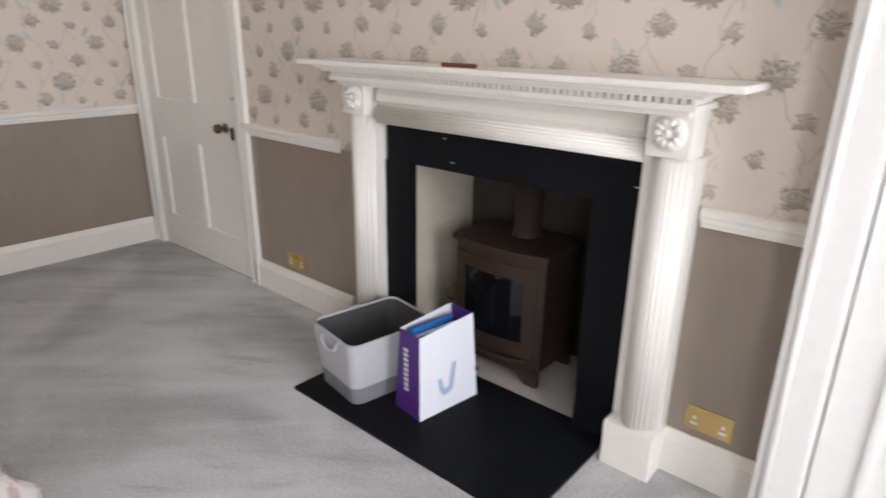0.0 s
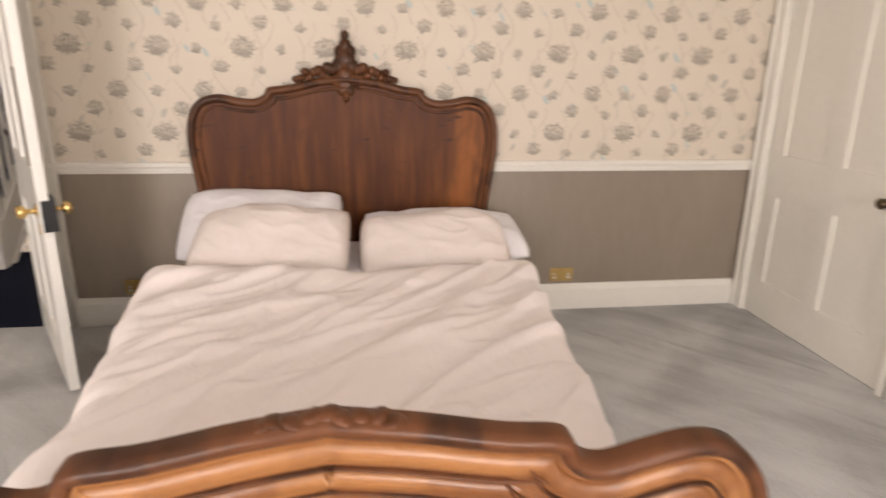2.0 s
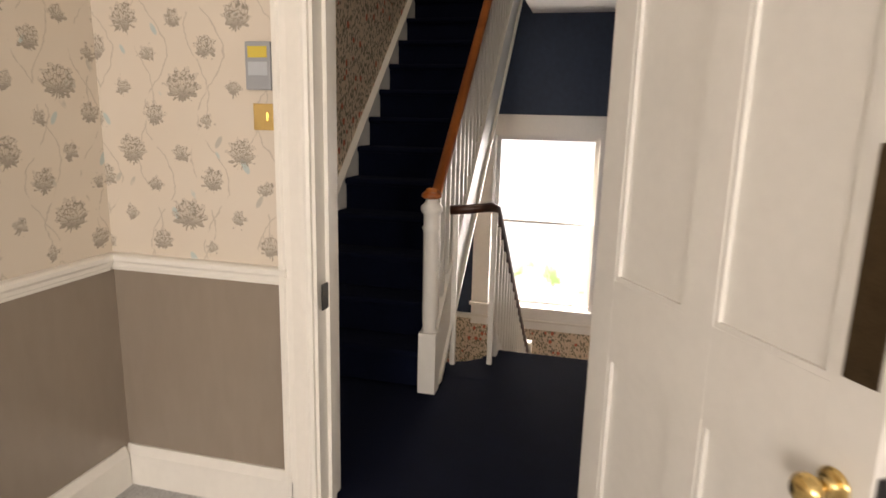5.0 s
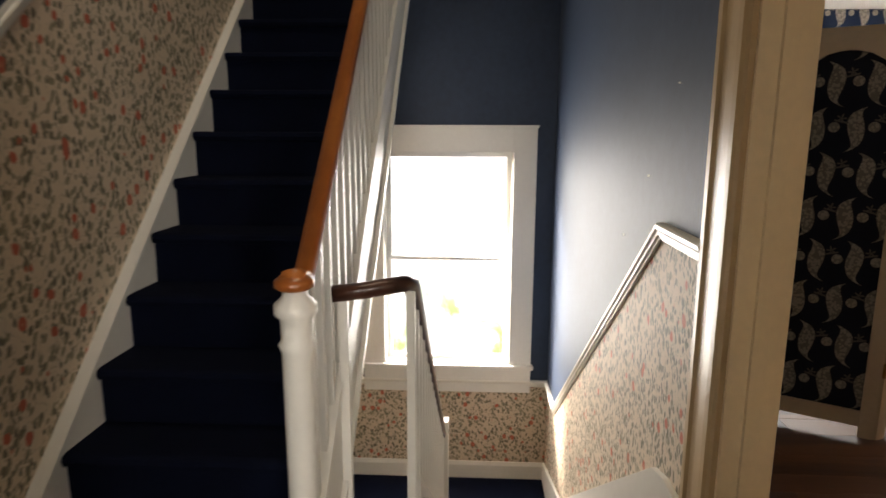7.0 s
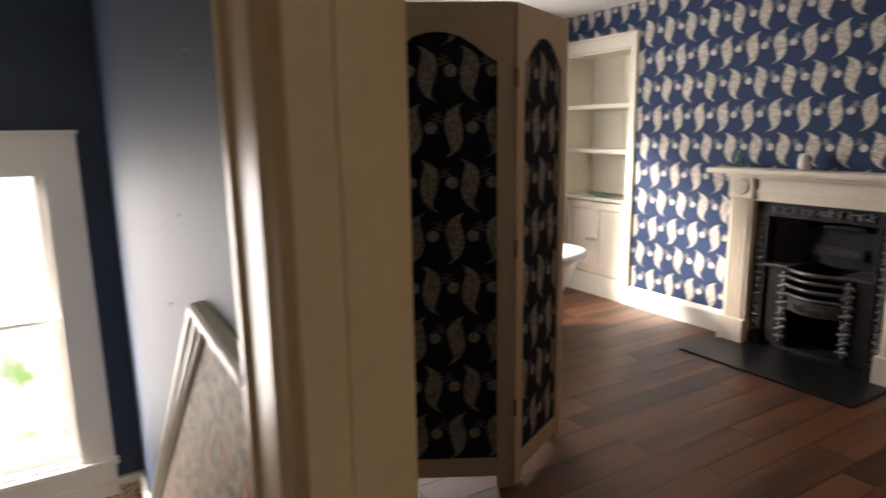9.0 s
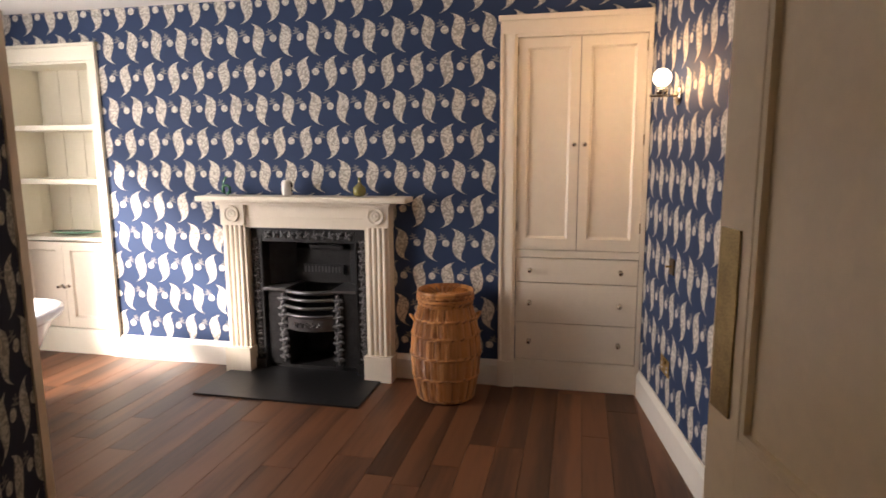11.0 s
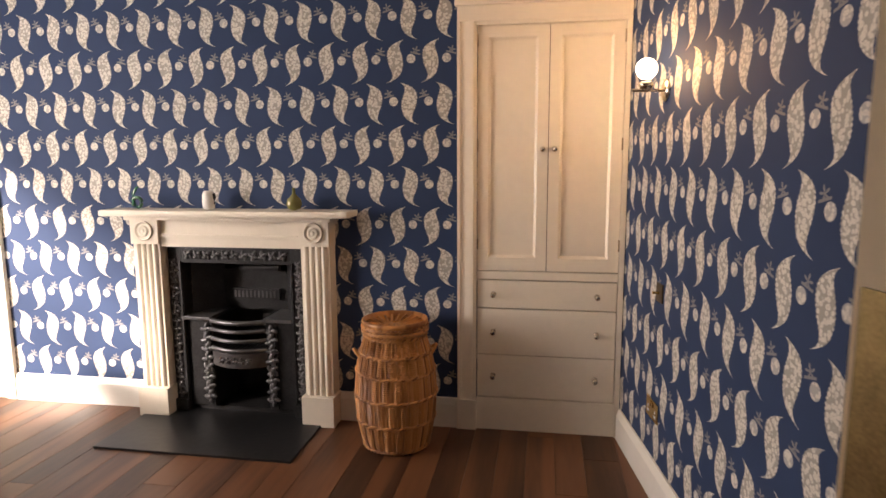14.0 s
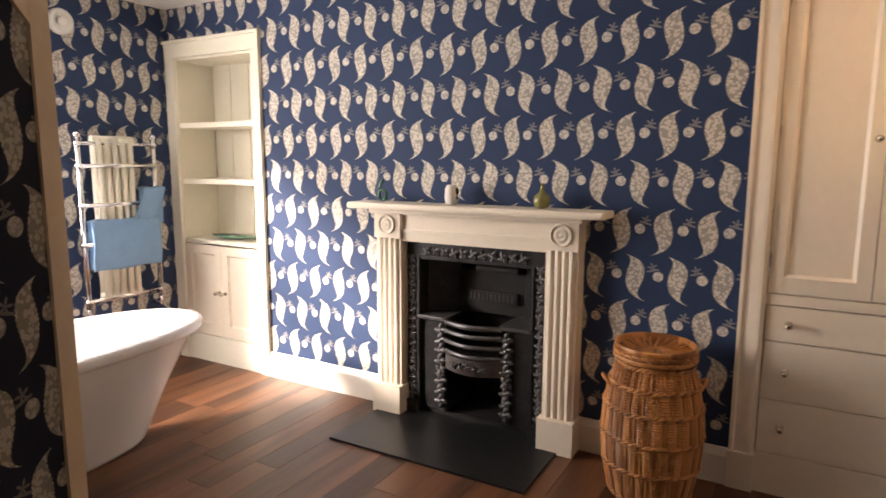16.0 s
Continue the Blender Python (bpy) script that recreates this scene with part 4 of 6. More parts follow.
def pillow(name, material, label, at, a=0.36, b=0.24, h=0.085, seed=1):
    bm = bmesh.new()
    n = 40
    tops, bots = [], []
    for i in range(n + 1):
        rt, rb = [], []
        for j in range(n + 1):
            u, v = 2 * i / n - 1, 2 * j / n - 1
            pinch = 1 - 0.07 * (1 - abs(u) ** 3) * abs(v) ** 3 - 0.05 * (1 - abs(v) ** 3) * abs(u) ** 3
            x, y = a * u * (1 - 0.05 * v ** 4), b * v * (1 - 0.07 * u ** 4)
            full = max(0.0, 1 - u ** 4) ** 0.5 * max(0.0, 1 - abs(v) ** 3) ** 0.55
            w = noise.noise(Vector((x * 7 + seed, y * 5, seed))) * 0.022 + max(0.0, 1 - 5 * abs(noise.noise(Vector((x * 6 + y * 4, y * 9, seed + 5))))) * 0.007
            sag = 0.035 * noise.noise(Vector((x * 3.0, y * 3.0, seed * 3.1)))
            y += 0.03 * noise.noise(Vector((x * 4.0, 0.0, seed * 1.7))) * v
            z = h * 1.1 * full + w * (0.2 + full) + sag
            rt.append(bm.verts.new((x, y, z)))
            rb.append(bm.verts.new((x, y, sag - h * 0.75 * full - 0.004)) if 0 < i < n and 0 < j < n else rt[-1])
        tops.append(rt)
        bots.append(rb)
    for i in range(n):
        for j in range(n):
            bm.faces.new((tops[i][j], tops[i + 1][j], tops[i + 1][j + 1], tops[i][j + 1]))
            q = [bots[i][j], bots[i][j + 1], bots[i + 1][j + 1], bots[i + 1][j]]
            if len(set(q)) == 4 and set(q) != {tops[i][j], tops[i + 1][j], tops[i + 1][j + 1], tops[i][j + 1]}:
                bm.faces.new(q)
    ob = part(name, bm, material, smooth=True, at=at)
    return tagged(ob, label, "pillow", "pillows on the bed")


# local x lies along the bed's width, local y up the slope, local z out of the face
def lean(x, y, z, tilt, turn=0.0, roll=0.0):
    return pose(x, y, z, 0, 0, 90 + turn) @ pose(0, 0, 0, tilt, 0, roll)


pillow("pillow", LINEN, "crumpled white pillow leaning on the headboard", lean(-3.985, -1.09, 0.640, 42, 0, -6), 0.42, 0.235, 0.085, 2)
pillow("pillow", PEACH, "plump blush pillow on the duvet's edge", lean(-3.70, -1.00, 0.610, 27, 3, -6), 0.375, 0.255, 0.105, 5)
pillow("pillow", PEACH, "plump blush pillow on the duvet's edge", lean(-3.70, -0.20, 0.585, 24, -2, 2), 0.375, 0.25, 0.105, 8)
pillow("pillow", LINEN, "white pillow under a blush pillow", lean(-3.90, -0.12, 0.575, 22, 0, 3), 0.43, 0.25, 0.06, 12)

# ---- bedroom fireplace ----
FX, FY = -1.318, BN
fire = thing("fireplace", "cream painted fireplace surround with reeded columns and dentils", "fireplace", pose(FX, FY, 0))


def reeded(x0, x1, z0, z1, y, n, bulge, vertical=True):
    """A strip of rounded reeds on a gentle swell that looks to -y."""
    bm = bmesh.new()
    steps = n * 6
    prof = []
    for i in range(steps + 1):
        t = i / steps
        prof.append((t, -bulge * math.sin(math.pi * t) - 0.007 * abs(math.sin(math.pi * n * t))))
    a, b = [], []
    for t, d in prof:
        if vertical:
            a.append(bm.verts.new((x0 + (x1 - x0) * t, y + d, z0)))
            b.append(bm.verts.new((x0 + (x1 - x0) * t, y + d, z1)))
        else:
            a.append(bm.verts.new((x0, y + d, z0 + (z1 - z0) * t)))
            b.append(bm.verts.new((x1, y + d, z0 + (z1 - z0) * t)))
    for i in range(steps):
        bm.faces.new((a[i], a[i + 1], b[i + 1], b[i]))
    e = [bm.verts.new((v.co.x, y + 0.06, v.co.z)) for v in (a[0], a[-1], b[-1], b[0])]
    bm.faces.new([a[0], b[0], e[3], e[0]])
    bm.faces.new([a[-1], b[-1], e[2], e[1]])
    bm.faces.new(a + [e[1], e[0]])
    bm.faces.new(b + [e[2], e[3]])
    return bm


def rosette(petals=10, r=0.052):
    bm = turned([(r * 1.02, 0), (r * 1.05, 0.005), (r * 0.98, 0.008)], 24)
    lump(bm, (0, 0, 0.014), (r * 0.24, r * 0.24, 0.009))
    for i in range(petals):
        a = 2 * math.pi * i / petals
        m = pose(r * 0.62 * math.cos(a), r * 0.62 * math.sin(a), 0.010, 0, 0, math.degrees(a)) @ Matrix.Diagonal((r * 0.34, r * 0.17, 0.010, 1))
        bmesh.ops.create_icosphere(bm, subdivisions=1, radius=1.0, matrix=m)
    return bm


for s in (-1, 1):
    a, b = (0.600, 0.732) if s > 0 else (-0.732, -0.600)
    part("plinth", cube(a - 0.024, b + 0.018, -0.125, 0, 0.0, 0.17, 0.006), CREAM, fire)
    part("backing", cube(a - 0.025, b + 0.012, -0.055, 0, 0.17, 1.085), CREAM, fire)
    part("column", reeded(a + 0.004, b - 0.004, 0.17, 1.085, -0.060, 9, 0.048), CREAM, fire, smooth=True)
    part("block", cube(a, b, -0.118, 0, 1.085, 1.222, 0.004), CREAM, fire)
    part("rosette", rosette(10, 0.050), CREAM, fire, at=pose((a + b) / 2, -0.118, 1.155, 90), smooth=True)
part("frieze", cube(-0.575, 0.575, -0.055, 0, 1.05, 1.205), CREAM, fire)
part("frieze_reeds", reeded(-0.575, 0.575, 1.052, 1.125, -0.058, 7, 0.030, False), CREAM, fire, smooth=True)
bm = moulding([(0, 0), (0.052, 0), (0.075, 0.02), (0.070, 0.045), (0.056, 0.08), (0, 0.08)], (-0.575, 0, 1.125), (0.575, 0, 1.125), (0, -1))
part("frieze_cove", bm, CREAM, fire, smooth=False)
for i, (o, z0, z1) in enumerate(((0.125, 1.205, 1.222), (0.150, 1.222, 1.240), (0.172, 1.258, 1.270), (0.195, 1.270, 1.282))):
    part("cornice", cube(-0.60 - o, 0.60 + o, -o - 0.02, 0, z0, z1, 0.004), CREAM, fire)
part("cornice_back", cube(-0.735, 0.735, -0.14, 0, 1.238, 1.26), CREAM, fire)
dent = None
for i in range(62):
    x = -0.735 + i * 1.47 / 61
    if dent is None:
        dent = part("dentil", cube(-0.0075, 0.0075, -0.166, -0.13, 1.240, 1.258), CREAM, fire, at=pose(x, 0, 0))
    else:
        o = new("dentil", dent.data)
        o.parent, o.matrix_basis = fire, pose(x, 0, 0)
part("mantel_shelf", cube(-0.88, 0.88, -0.235, 0, 1.282, 1.302, 0.006), CREAM, fire)
part("slate_leg", cube(-0.585, -0.445, -0.016, 0.03, 0.0, 0.894), SLATE, fire, "matt black slate slip")
part("slate_leg", cube(0.405, 0.575, -0.016, 0.03, 0.0, 0.894), SLATE, fire, "matt black slate slip")
part("slate_lintel", cube(-0.575, 0.575, -0.016, 0.03, 0.894, 1.056), SLATE, fire, "matt black slate lintel with small chips")
for i, (x, z) in enumerate(((-0.26, 1.02), (-0.22, 0.93), (0.54, 0.96))):
    part("chip", slab([(x, z), (x + 0.014, z - 0.003), (x + 0.02, z + 0.002), (x + 0.006, z + 0.004)], 0.002, pose(0, -0.018, 0)), STONE, fire, "pale chip in the slate")
hearth = tagged(part("hearth_slab", cube(-1.91, -0.77, 1.29, BN + 0.02, 0, 0.014, 0.004), SLATE), "black slate hearth slab set in the carpet", "hearth")
structure("fire_recess_floor", cube(-1.80, -0.90, BN + 0.02, BN + 0.52, -0.1, 0.012), STONE, "pale stone floor of the fire recess")
# back and east side are much darker than the limewashed west side
structure("fire_recess_back", cube(-1.80, -0.90, BN + 0.46, BN + 0.52, 0.0, 1.4), DARKRENDER, "dark back of the fire recess")
structure("fire_recess_side", cube(-1.80, -1.79, BN + 0.03, BN + 0.47, 0.0, 1.4), RECESS, "limewashed side of the fire recess")
structure("fire_recess_side_east", cube(-0.91, -0.90, BN + 0.03, BN + 0.47, 0.0, 1.4), DARKRENDER)


def stove():
    t = thing("wood_stove", "brown enamelled wood-burning stove with a glass door", "stove", pose(-1.375, BN + 0.24, 0.012))
    w, d = 0.225, 0.15

    def bow(x0, x1, z0, z1, dep, out, n=14):
        o = [(x0 + (x1 - x0) * i / n, -dep - out * (1 - (2 * i / n - 1) ** 2)) for i in range(n + 1)]
        bm = bmesh.new()
        lo = [bm.verts.new((x, y, z0)) for x, y in o] + [bm.verts.new((x1, d, z0)), bm.verts.new((x0, d, z0))]
        hi = [bm.verts.new((v.co.x, v.co.y, z1)) for v in lo]
        k = len(lo)
        bm.faces.new(lo[::-1])
        bm.faces.new(hi)
        for i in range(k):
            bm.faces.new((lo[i], lo[(i + 1) % k], hi[(i + 1) % k], hi[i]))
        return bm

    part("body", bow(-w, w, 0.07, 0.565, 0.12, 0.035), DARKBROWN, t)
    part("top_plate", bow(-w - 0.015, w + 0.015, 0.565, 0.583, 0.14, 0.038), DARKBROWN, t)
    door = part("stove_door", bow(-w + 0.012, w - 0.03, 0.12, 0.52, 0.132, 0.034), DARKBROWN, t)
    part("glass", bow(-w + 0.045, w - 0.062, 0.19, 0.462, 0.140, 0.032), GLASSDARK, door, "smoked black stove glass")
    part("stove_handle", tube([(-w - 0.008, -0.14, 0.27), (-w - 0.012, -0.17, 0.29), (-w - 0.012, -0.172, 0.33), (-w - 0.008, -0.14, 0.35)], 0.006), BRONZE, door)
    part("ash_lip", bow(-w + 0.04, w - 0.06, 0.10, 0.115, 0.15, 0.045), DARKBROWN, t)
    part("skirt", slab([(-w, 0.0), (-w + 0.06, 0.0), (-w + 0.10, 0.045), (w - 0.10, 0.045), (w - 0.06, 0.0), (w, 0.0), (w, 0.07), (-w, 0.07)], 0.02, pose(0, -0.14, 0)), DARKBROWN, t)
    part("skirt", slab([(-w, 0.0), (-w + 0.06, 0.0), (-w + 0.10, 0.045), (w - 0.10, 0.045), (w - 0.06, 0.0), (w, 0.0), (w, 0.07), (-w, 0.07)], 0.02, pose(0, 0.12, 0)), DARKBROWN, t)
    part("flue_pipe", turned([(0.066, 0.583), (0.066, 0.60), (0.058, 0.605), (0.058, 1.38)], 24, at=(0.02, 0.05, 0)), DARKBROWN, t, smooth=True)
    for x in (-w + 0.02, w - 0.035):
        for z in (0.13, 0.51):
            part("rivet", turned([(0.006, 0), (0.004, 0.004)], 10), BRONZE, t, at=pose(x, -0.137, z, 90))
    return t


stove()
coal = bmesh.new()
lump(coal, (0, 0, 0.012), (0.018, 0.012, 0.012))
tagged(part("coal_lump", coal, BLACK, at=pose(-1.43, 1.90, 0.012)), "small black coal lump on the hearth", "coal")


def round_rect(a, b, r, n=5):
    out = []
    for cx, cy, a0 in ((a - r, b - r, 0), (-a + r, b - r, 90), (-a + r, -b + r, 180), (a - r, -b + r, 270)):
        for i in range(n + 1):
            t = radians(a0 + 90 * i / n)
            out.append((cx + r * math.cos(t), cy + r * math.sin(t)))
    return out


def loft(sections, caps=(True, True)):
    """A wall through rings of equal length; each ring is a list of places."""
    bm = bmesh.new()
    rings = [[bm.verts.new(p) for p in s] for s in sections]
    n = len(rings[0])
    for a, b in zip(rings, rings[1:]):
        for i in range(n):
            bm.faces.new((a[i], a[(i + 1) % n], b[(i + 1) % n], b[i]))
    if caps[0]:
        bm.faces.new(rings[0][::-1])
    if caps[1]:
        bm.faces.new(rings[-1])
    return bm


def basket():
    t = thing("storage_basket", "pale grey fabric storage basket with a darker band", "basket", pose(-1.712, 1.568, 0.014, 0, 0, -10))

    def ring(k, z, inset=0.0):
        return [(x, y, z) for x, y in round_rect(0.138 + 0.020 * k - inset, 0.185 + 0.022 * k - inset, 0.040)]

    part("lower_band", loft([ring(0, 0), ring(0.35, 0.075)]), MIDGREY, t, "mid-grey cloth band")
    part("side", loft([ring(0.35, 0.075), ring(0.7, 0.16), ring(1, 0.265), ring(1, 0.268, 0.007), ring(0.3, 0.09, 0.007)], (False, True)), GREYCLOTH, t)
    part("lining", loft([ring(1, 0.2655, 0.0075), ring(0.31, 0.093, 0.0085)], (False, True)), DARKGREY, t, "dark grey lining")
    part("rim", tube(ring(1, 0.268, 0.003), 0.006, 6, closed=True), GREYCLOTH, t)
    for y, s in ((-0.207, -1), (0.207, 1)):
        part("handle", tube([(-0.055, y, 0.255), (-0.05, y + s * 0.012, 0.225), (0, y + s * 0.018, 0.205), (0.05, y + s * 0.012, 0.225), (0.055, y, 0.255)], 0.009, 8), GREYCLOTH, t, smooth=True)
    return t


basket()


def gift_bag():
    t = thing("paper_bag", "white and purple card bag filled with books", "bag", pose(-1.405, 1.616, 0.014, 0, 0, -8))
    a, b, h = 0.076, 0.150, 0.345

    def panel(p):
        return loft([p, [(x * 0.985, y * 0.985, z) for x, y, z in p]])

    top = [(-a * 0.72, -b * 0.94, h), (a * 0.82, -b * 0.94, h), (a * 0.92, b * 0.80, h + 0.03), (-a * 0.85, b * 0.85, h + 0.025)]
    base = [(-a, -b, 0), (a, -b, 0), (a, b, 0), (-a, b, 0)]
    for i, m in enumerate((PURPLE, PAPER, PURPLE, PAPER)):
        j = (i + 1) % 4
        part("side", panel([base[i], base[j], top[j], top[i]]), m, t, "purple card side" if m is PURPLE else "white card side")
    part("bag_base", cube(-a * 0.97, a * 0.97, -b * 0.97, b * 0.97, 0.001, 0.006), PAPER, t)
    cols = [((0.30, 0.05, 0.05), 0.31, "red-edged picture book"), ((0.03, 0.16, 0.48), 0.335, "blue picture book"), ((0.75, 0.75, 0.72), 0.325, "white picture book"), ((0.02, 0.28, 0.13), 0.315, "green picture book")]
    for i, (c, z, lab) in enumerate(cols):
        x = -0.045 + i * 0.026
        bk = part("book", cube(x - 0.010, x + 0.010, -0.125 + 0.006 * i, 0.095 - 0.004 * i, 0.010, z + 0.012 * (i % 2), 0.002), mat(lab.replace(" ", "_"), c, 0.4, vary=0.08, scale=20), at=pose(-1.405, 1.616, 0.014, 0, 0, -8))
        tagged(bk, lab + " standing in the card bag", "book", "books in the bag")
    part("print", slab([(-0.06, 0.15), (-0.045, 0.15), (-0.03, 0.10), (-0.005, 0.10), (0.012, 0.20), (0.030, 0.20), (0.016, 0.09), (0.0, 0.075), (-0.035, 0.07), (-0.05, 0.10)], 0.001, pose(a * 0.99, 0, 0, 0, 0, 90) @ pose(0, -0.0035, 0)), INKBLUE, t, "pale blue printed figure")
    for i in range(9):
        part("lettering_bar", cube(-0.018, 0.006, -b * 1.003 - 0.001, -b * 1.003, 0.10 + i * 0.021, 0.114 + i * 0.021), IVORY, t)
    return t


gift_bag()
tagged(part("pen", tube([(-1.44, 1.665, 1.309), (-1.30, 1.675, 1.309)], 0.007, 8), mat("brown_red_plastic", (0.16, 0.045, 0.03), 0.4)), "dark red-brown stick lying on the mantel shelf", "pen")

# ---- fitted cupboard beside the fireplace ----
unit = thing("fitted_cupboard", "cream painted fitted cupboard with a panelled door", "cupboard", pose(0, 0, 0))
part("side_stile", cube(-0.265, -0.14, 1.70, BN, 0, 2.45, 0.012), WHITE, unit)
part("side_bead", tube([(-0.235, 1.703, 0.0), (-0.235, 1.703, 2.45)], 0.012, 8), WHITE, unit, smooth=True)
ud = part("cupboard_door", cube(-0.134, 0.58, 1.722, BN, 0.03, 2.40, 0.004), WHITE, unit)
for x0, x1, z0, z1 in ((-0.03, 0.48, 0.16, 0.95), (-0.03, 0.48, 1.10, 2.28)):
    bm = bmesh.new()
    g = 0.02
    for q in ((x0, x0 + g, z0, z1), (x1 - g, x1, z0, z1), (x0 + g, x1 - g, z0, z0 + g), (x0 + g, x1 - g, z1 - g, z1)):
        box(bm, q[0], q[1], 1.712, 1.7225, q[2], q[3], 0.003)
    part("door_panel_moulding", bm, WHITE, ud)
part("side_stile", cube(0.586, 0.70, 1.70, BN, 0, 2.45, 0.012), WHITE, unit)
part("plinth", cube(-0.14, 0.586, 1.73, BN, 0, 0.028), WHITE, unit)
part("cornice", cube(-0.29, 0.73, 1.67, BN, 2.45, 2.52, 0.01), WHITE, unit)


# ---- door furniture, sockets and switches ----
def knob(mat_, parent, at, r=0.026, neck=0.035):
    return part("knob", turned([(r * 1.05, 0), (r * 1.05, 0.004), (r * 0.7, 0.007), (r * 0.36, 0.012), (r * 0.34, neck - 0.01), (r * 0.7, neck - 0.004), (r, neck + 0.010), (r * 0.98, neck + 0.022), (r * 0.7, neck + 0.032), (0.002, neck + 0.034)], 20), mat_, parent, smooth=True, at=at)


W0, KZ = 0.90, 0.835
knob(BRASS, bed_door, pose(W0 - 0.065, -0.021, KZ, 90), 0.030, 0.045)
knob(BRASS, bed_door, pose(W0 - 0.065, 0.040, KZ, -90), 0.028, 0.035)
part("rim_lock", cube(W0 - 0.12, W0 + 0.002, 0.021, 0.042, KZ - 0.085, KZ + 0.06, 0.003), BLACK, bed_door, "black iron rim lock")
part("lock_face", cube(W0 - 0.001, W0 + 0.004, -0.012, 0.0415, KZ - 0.085, KZ + 0.05), BLACK, bed_door)
part("escutcheon", slab([(W0 - 0.045, KZ - 0.10), (W0 - 0.025, KZ - 0.10), (W0 - 0.025, KZ - 0.05), (W0 - 0.045, KZ - 0.05)], 0.004, pose(0, -0.025, 0), 0.001), BRASS, bed_door)
part("finger_plate", cube(W0 - 0.082, W0 - 0.018, -0.025, -0.021, 1.03, 1.42, 0.002), BRONZE, bed_door, "tall tarnished brass finger plate")
for z in (0.25, 1.80):
    part("hinge", tube([(-0.006, 0.022, z), (-0.006, 0.022, z + 0.1)], 0.007, 8), BRASS, bed_door)
knob(BRONZE, closet, pose(1.03 - 0.13, -0.021, 0.89, 90), 0.027, 0.035)
part("lock_plate", cube(1.03 - 0.075, 1.03 - 0.045, -0.028, -0.021, 0.83, 0.90, 0.002), BRONZE, closet, "dark bronze lock plate")
for z in (0.22, 1.75):
    part("hinge", cube(0.0, 0.02, -0.026, -0.021, z, z + 0.09, 0.001), WHITE, closet)
part("latch_spot", turned([(0.008, 0), (0.006, 0.004)], 10), BRONZE, closet, at=pose(1.0, -0.021, 1.06, 90))
part("strike_plate", cube(BW - 0.03, BW + 0.014, -3.238, -3.232, 0.80, 0.89), BLACK, bpy.data.objects["door_lining_landing"], "black strike plate")


def socket(at, label="brass double wall socket above the skirting"):
    """Plate in local x, z; its face looks to local -y."""
    t = thing("wall_socket", label, "socket", at, "brass wall sockets")
    part("plate", cube(-0.074, 0.074, -0.006, 0, -0.043, 0.043, 0.003), BRASS, t)
    for s in (-1, 1):
        part("switch", cube(s * 0.012 - 0.007, s * 0.012 + 0.007, -0.010, -0.006, 0.012, 0.034, 0.001), BRASS, t)
        part("outlet", cube(s * 0.045 - 0.012, s * 0.045 + 0.012, -0.0075, -0.006, -0.024, -0.014), IVORY, t)
        part("outlet", cube(s * 0.045 - 0.005, s * 0.045 + 0.005, -0.0075, -0.006, -0.004, 0.008), IVORY, t)
    return t


socket(pose(-2.62, BN, 0.235))
socket(pose(-0.44, BN, 0.235))
socket(pose(BW, -1.83, 0.225, 0, 0, 90))
socket(pose(BW, 0.665, 0.225, 0, 0, 90))
sw = thing("light_switch", "square brass light switch beside the door", "switch", pose(BW, -3.43, 1.44, 0, 0, 90))
part("plate", cube(-0.043, 0.043, -0.006, 0, -0.043, 0.043, 0.003), BRASS, sw)
part("rocker", cube(-0.008, 0.008, -0.011, -0.006, -0.014, 0.014, 0.001), BRASS, sw)
ctl = thing("wall_control", "small grey wall control with a yellow label", "control", pose(BW, -3.44, 1.60, 0, 0, 90))
part("case", cube(-0.045, 0.045, -0.025, 0, -0.075, 0.075, 0.006), mat("grey_plastic", (0.33, 0.34, 0.35), 0.5, vary=0.03, scale=20), ctl)
part("sticker", cube(-0.034, 0.034, -0.0265, -0.025, 0.025, 0.06), mat("yellow_label", (0.62, 0.48, 0.07), 0.6), ctl, "faded yellow label")
part("screen", cube(-0.034, 0.034, -0.0265, -0.025, -0.03, 0.012), mat("grey_display", (0.45, 0.48, 0.50), 0.3), ctl)


# ---- bedroom windows behind the walk ----
def sash_window(name, label, at, width, height, bars=0):
    """A two-light sash; local x across, z up from the sill, looks to -y."""
    t = tagged(new(name), label, "", "", "structure")
    t.matrix_basis = at
    g = 0.05
    for z0, z1, y in ((0, height / 2 + 0.012, 0.03), (height / 2 - 0.012, height, 0.07)):
        part("sash_stile", cube(-width / 2, -width / 2 + g, y, y + 0.04, z0, z1), WHITE, t)
        part("sash_stile", cube(width / 2 - g, width / 2, y, y + 0.04, z0, z1), WHITE, t)
        lo, hi = (g, 0.024) if z0 == 0 else (0.024, g)
        part("sash_rail", cube(-width / 2 + g, width / 2 - g, y, y + 0.04, z0, z0 + lo), WHITE, t)
        part("sash_rail", cube(-width / 2 + g, width / 2 - g, y, y + 0.04, z1 - hi, z1), WHITE, t)
    return t


for y in (-2.60, -0.20):
    sash_window("window_bedroom", "white painted sash window", pose(BE, y, 0.55, 0, 0, -90), 1.40, 1.80)

# ---- stairs ----
ORANGE = wood_mat("varnished_pine_rail", (0.30, 0.085, 0.018), (0.42, 0.135, 0.03), 0.3, 0, 3.0, 0.2)
DARKRAIL = wood_mat("dark_mahogany_rail", (0.030, 0.012, 0.008), (0.070, 0.028, 0.016), 0.3, 0, 3.0, 0.2)
SY0, SY1 = LS + 0.035, -3.19       # width of the flight up
UY = -3.155                        # line of its balustrade
DY = -2.915                        # line of the lower balustrade


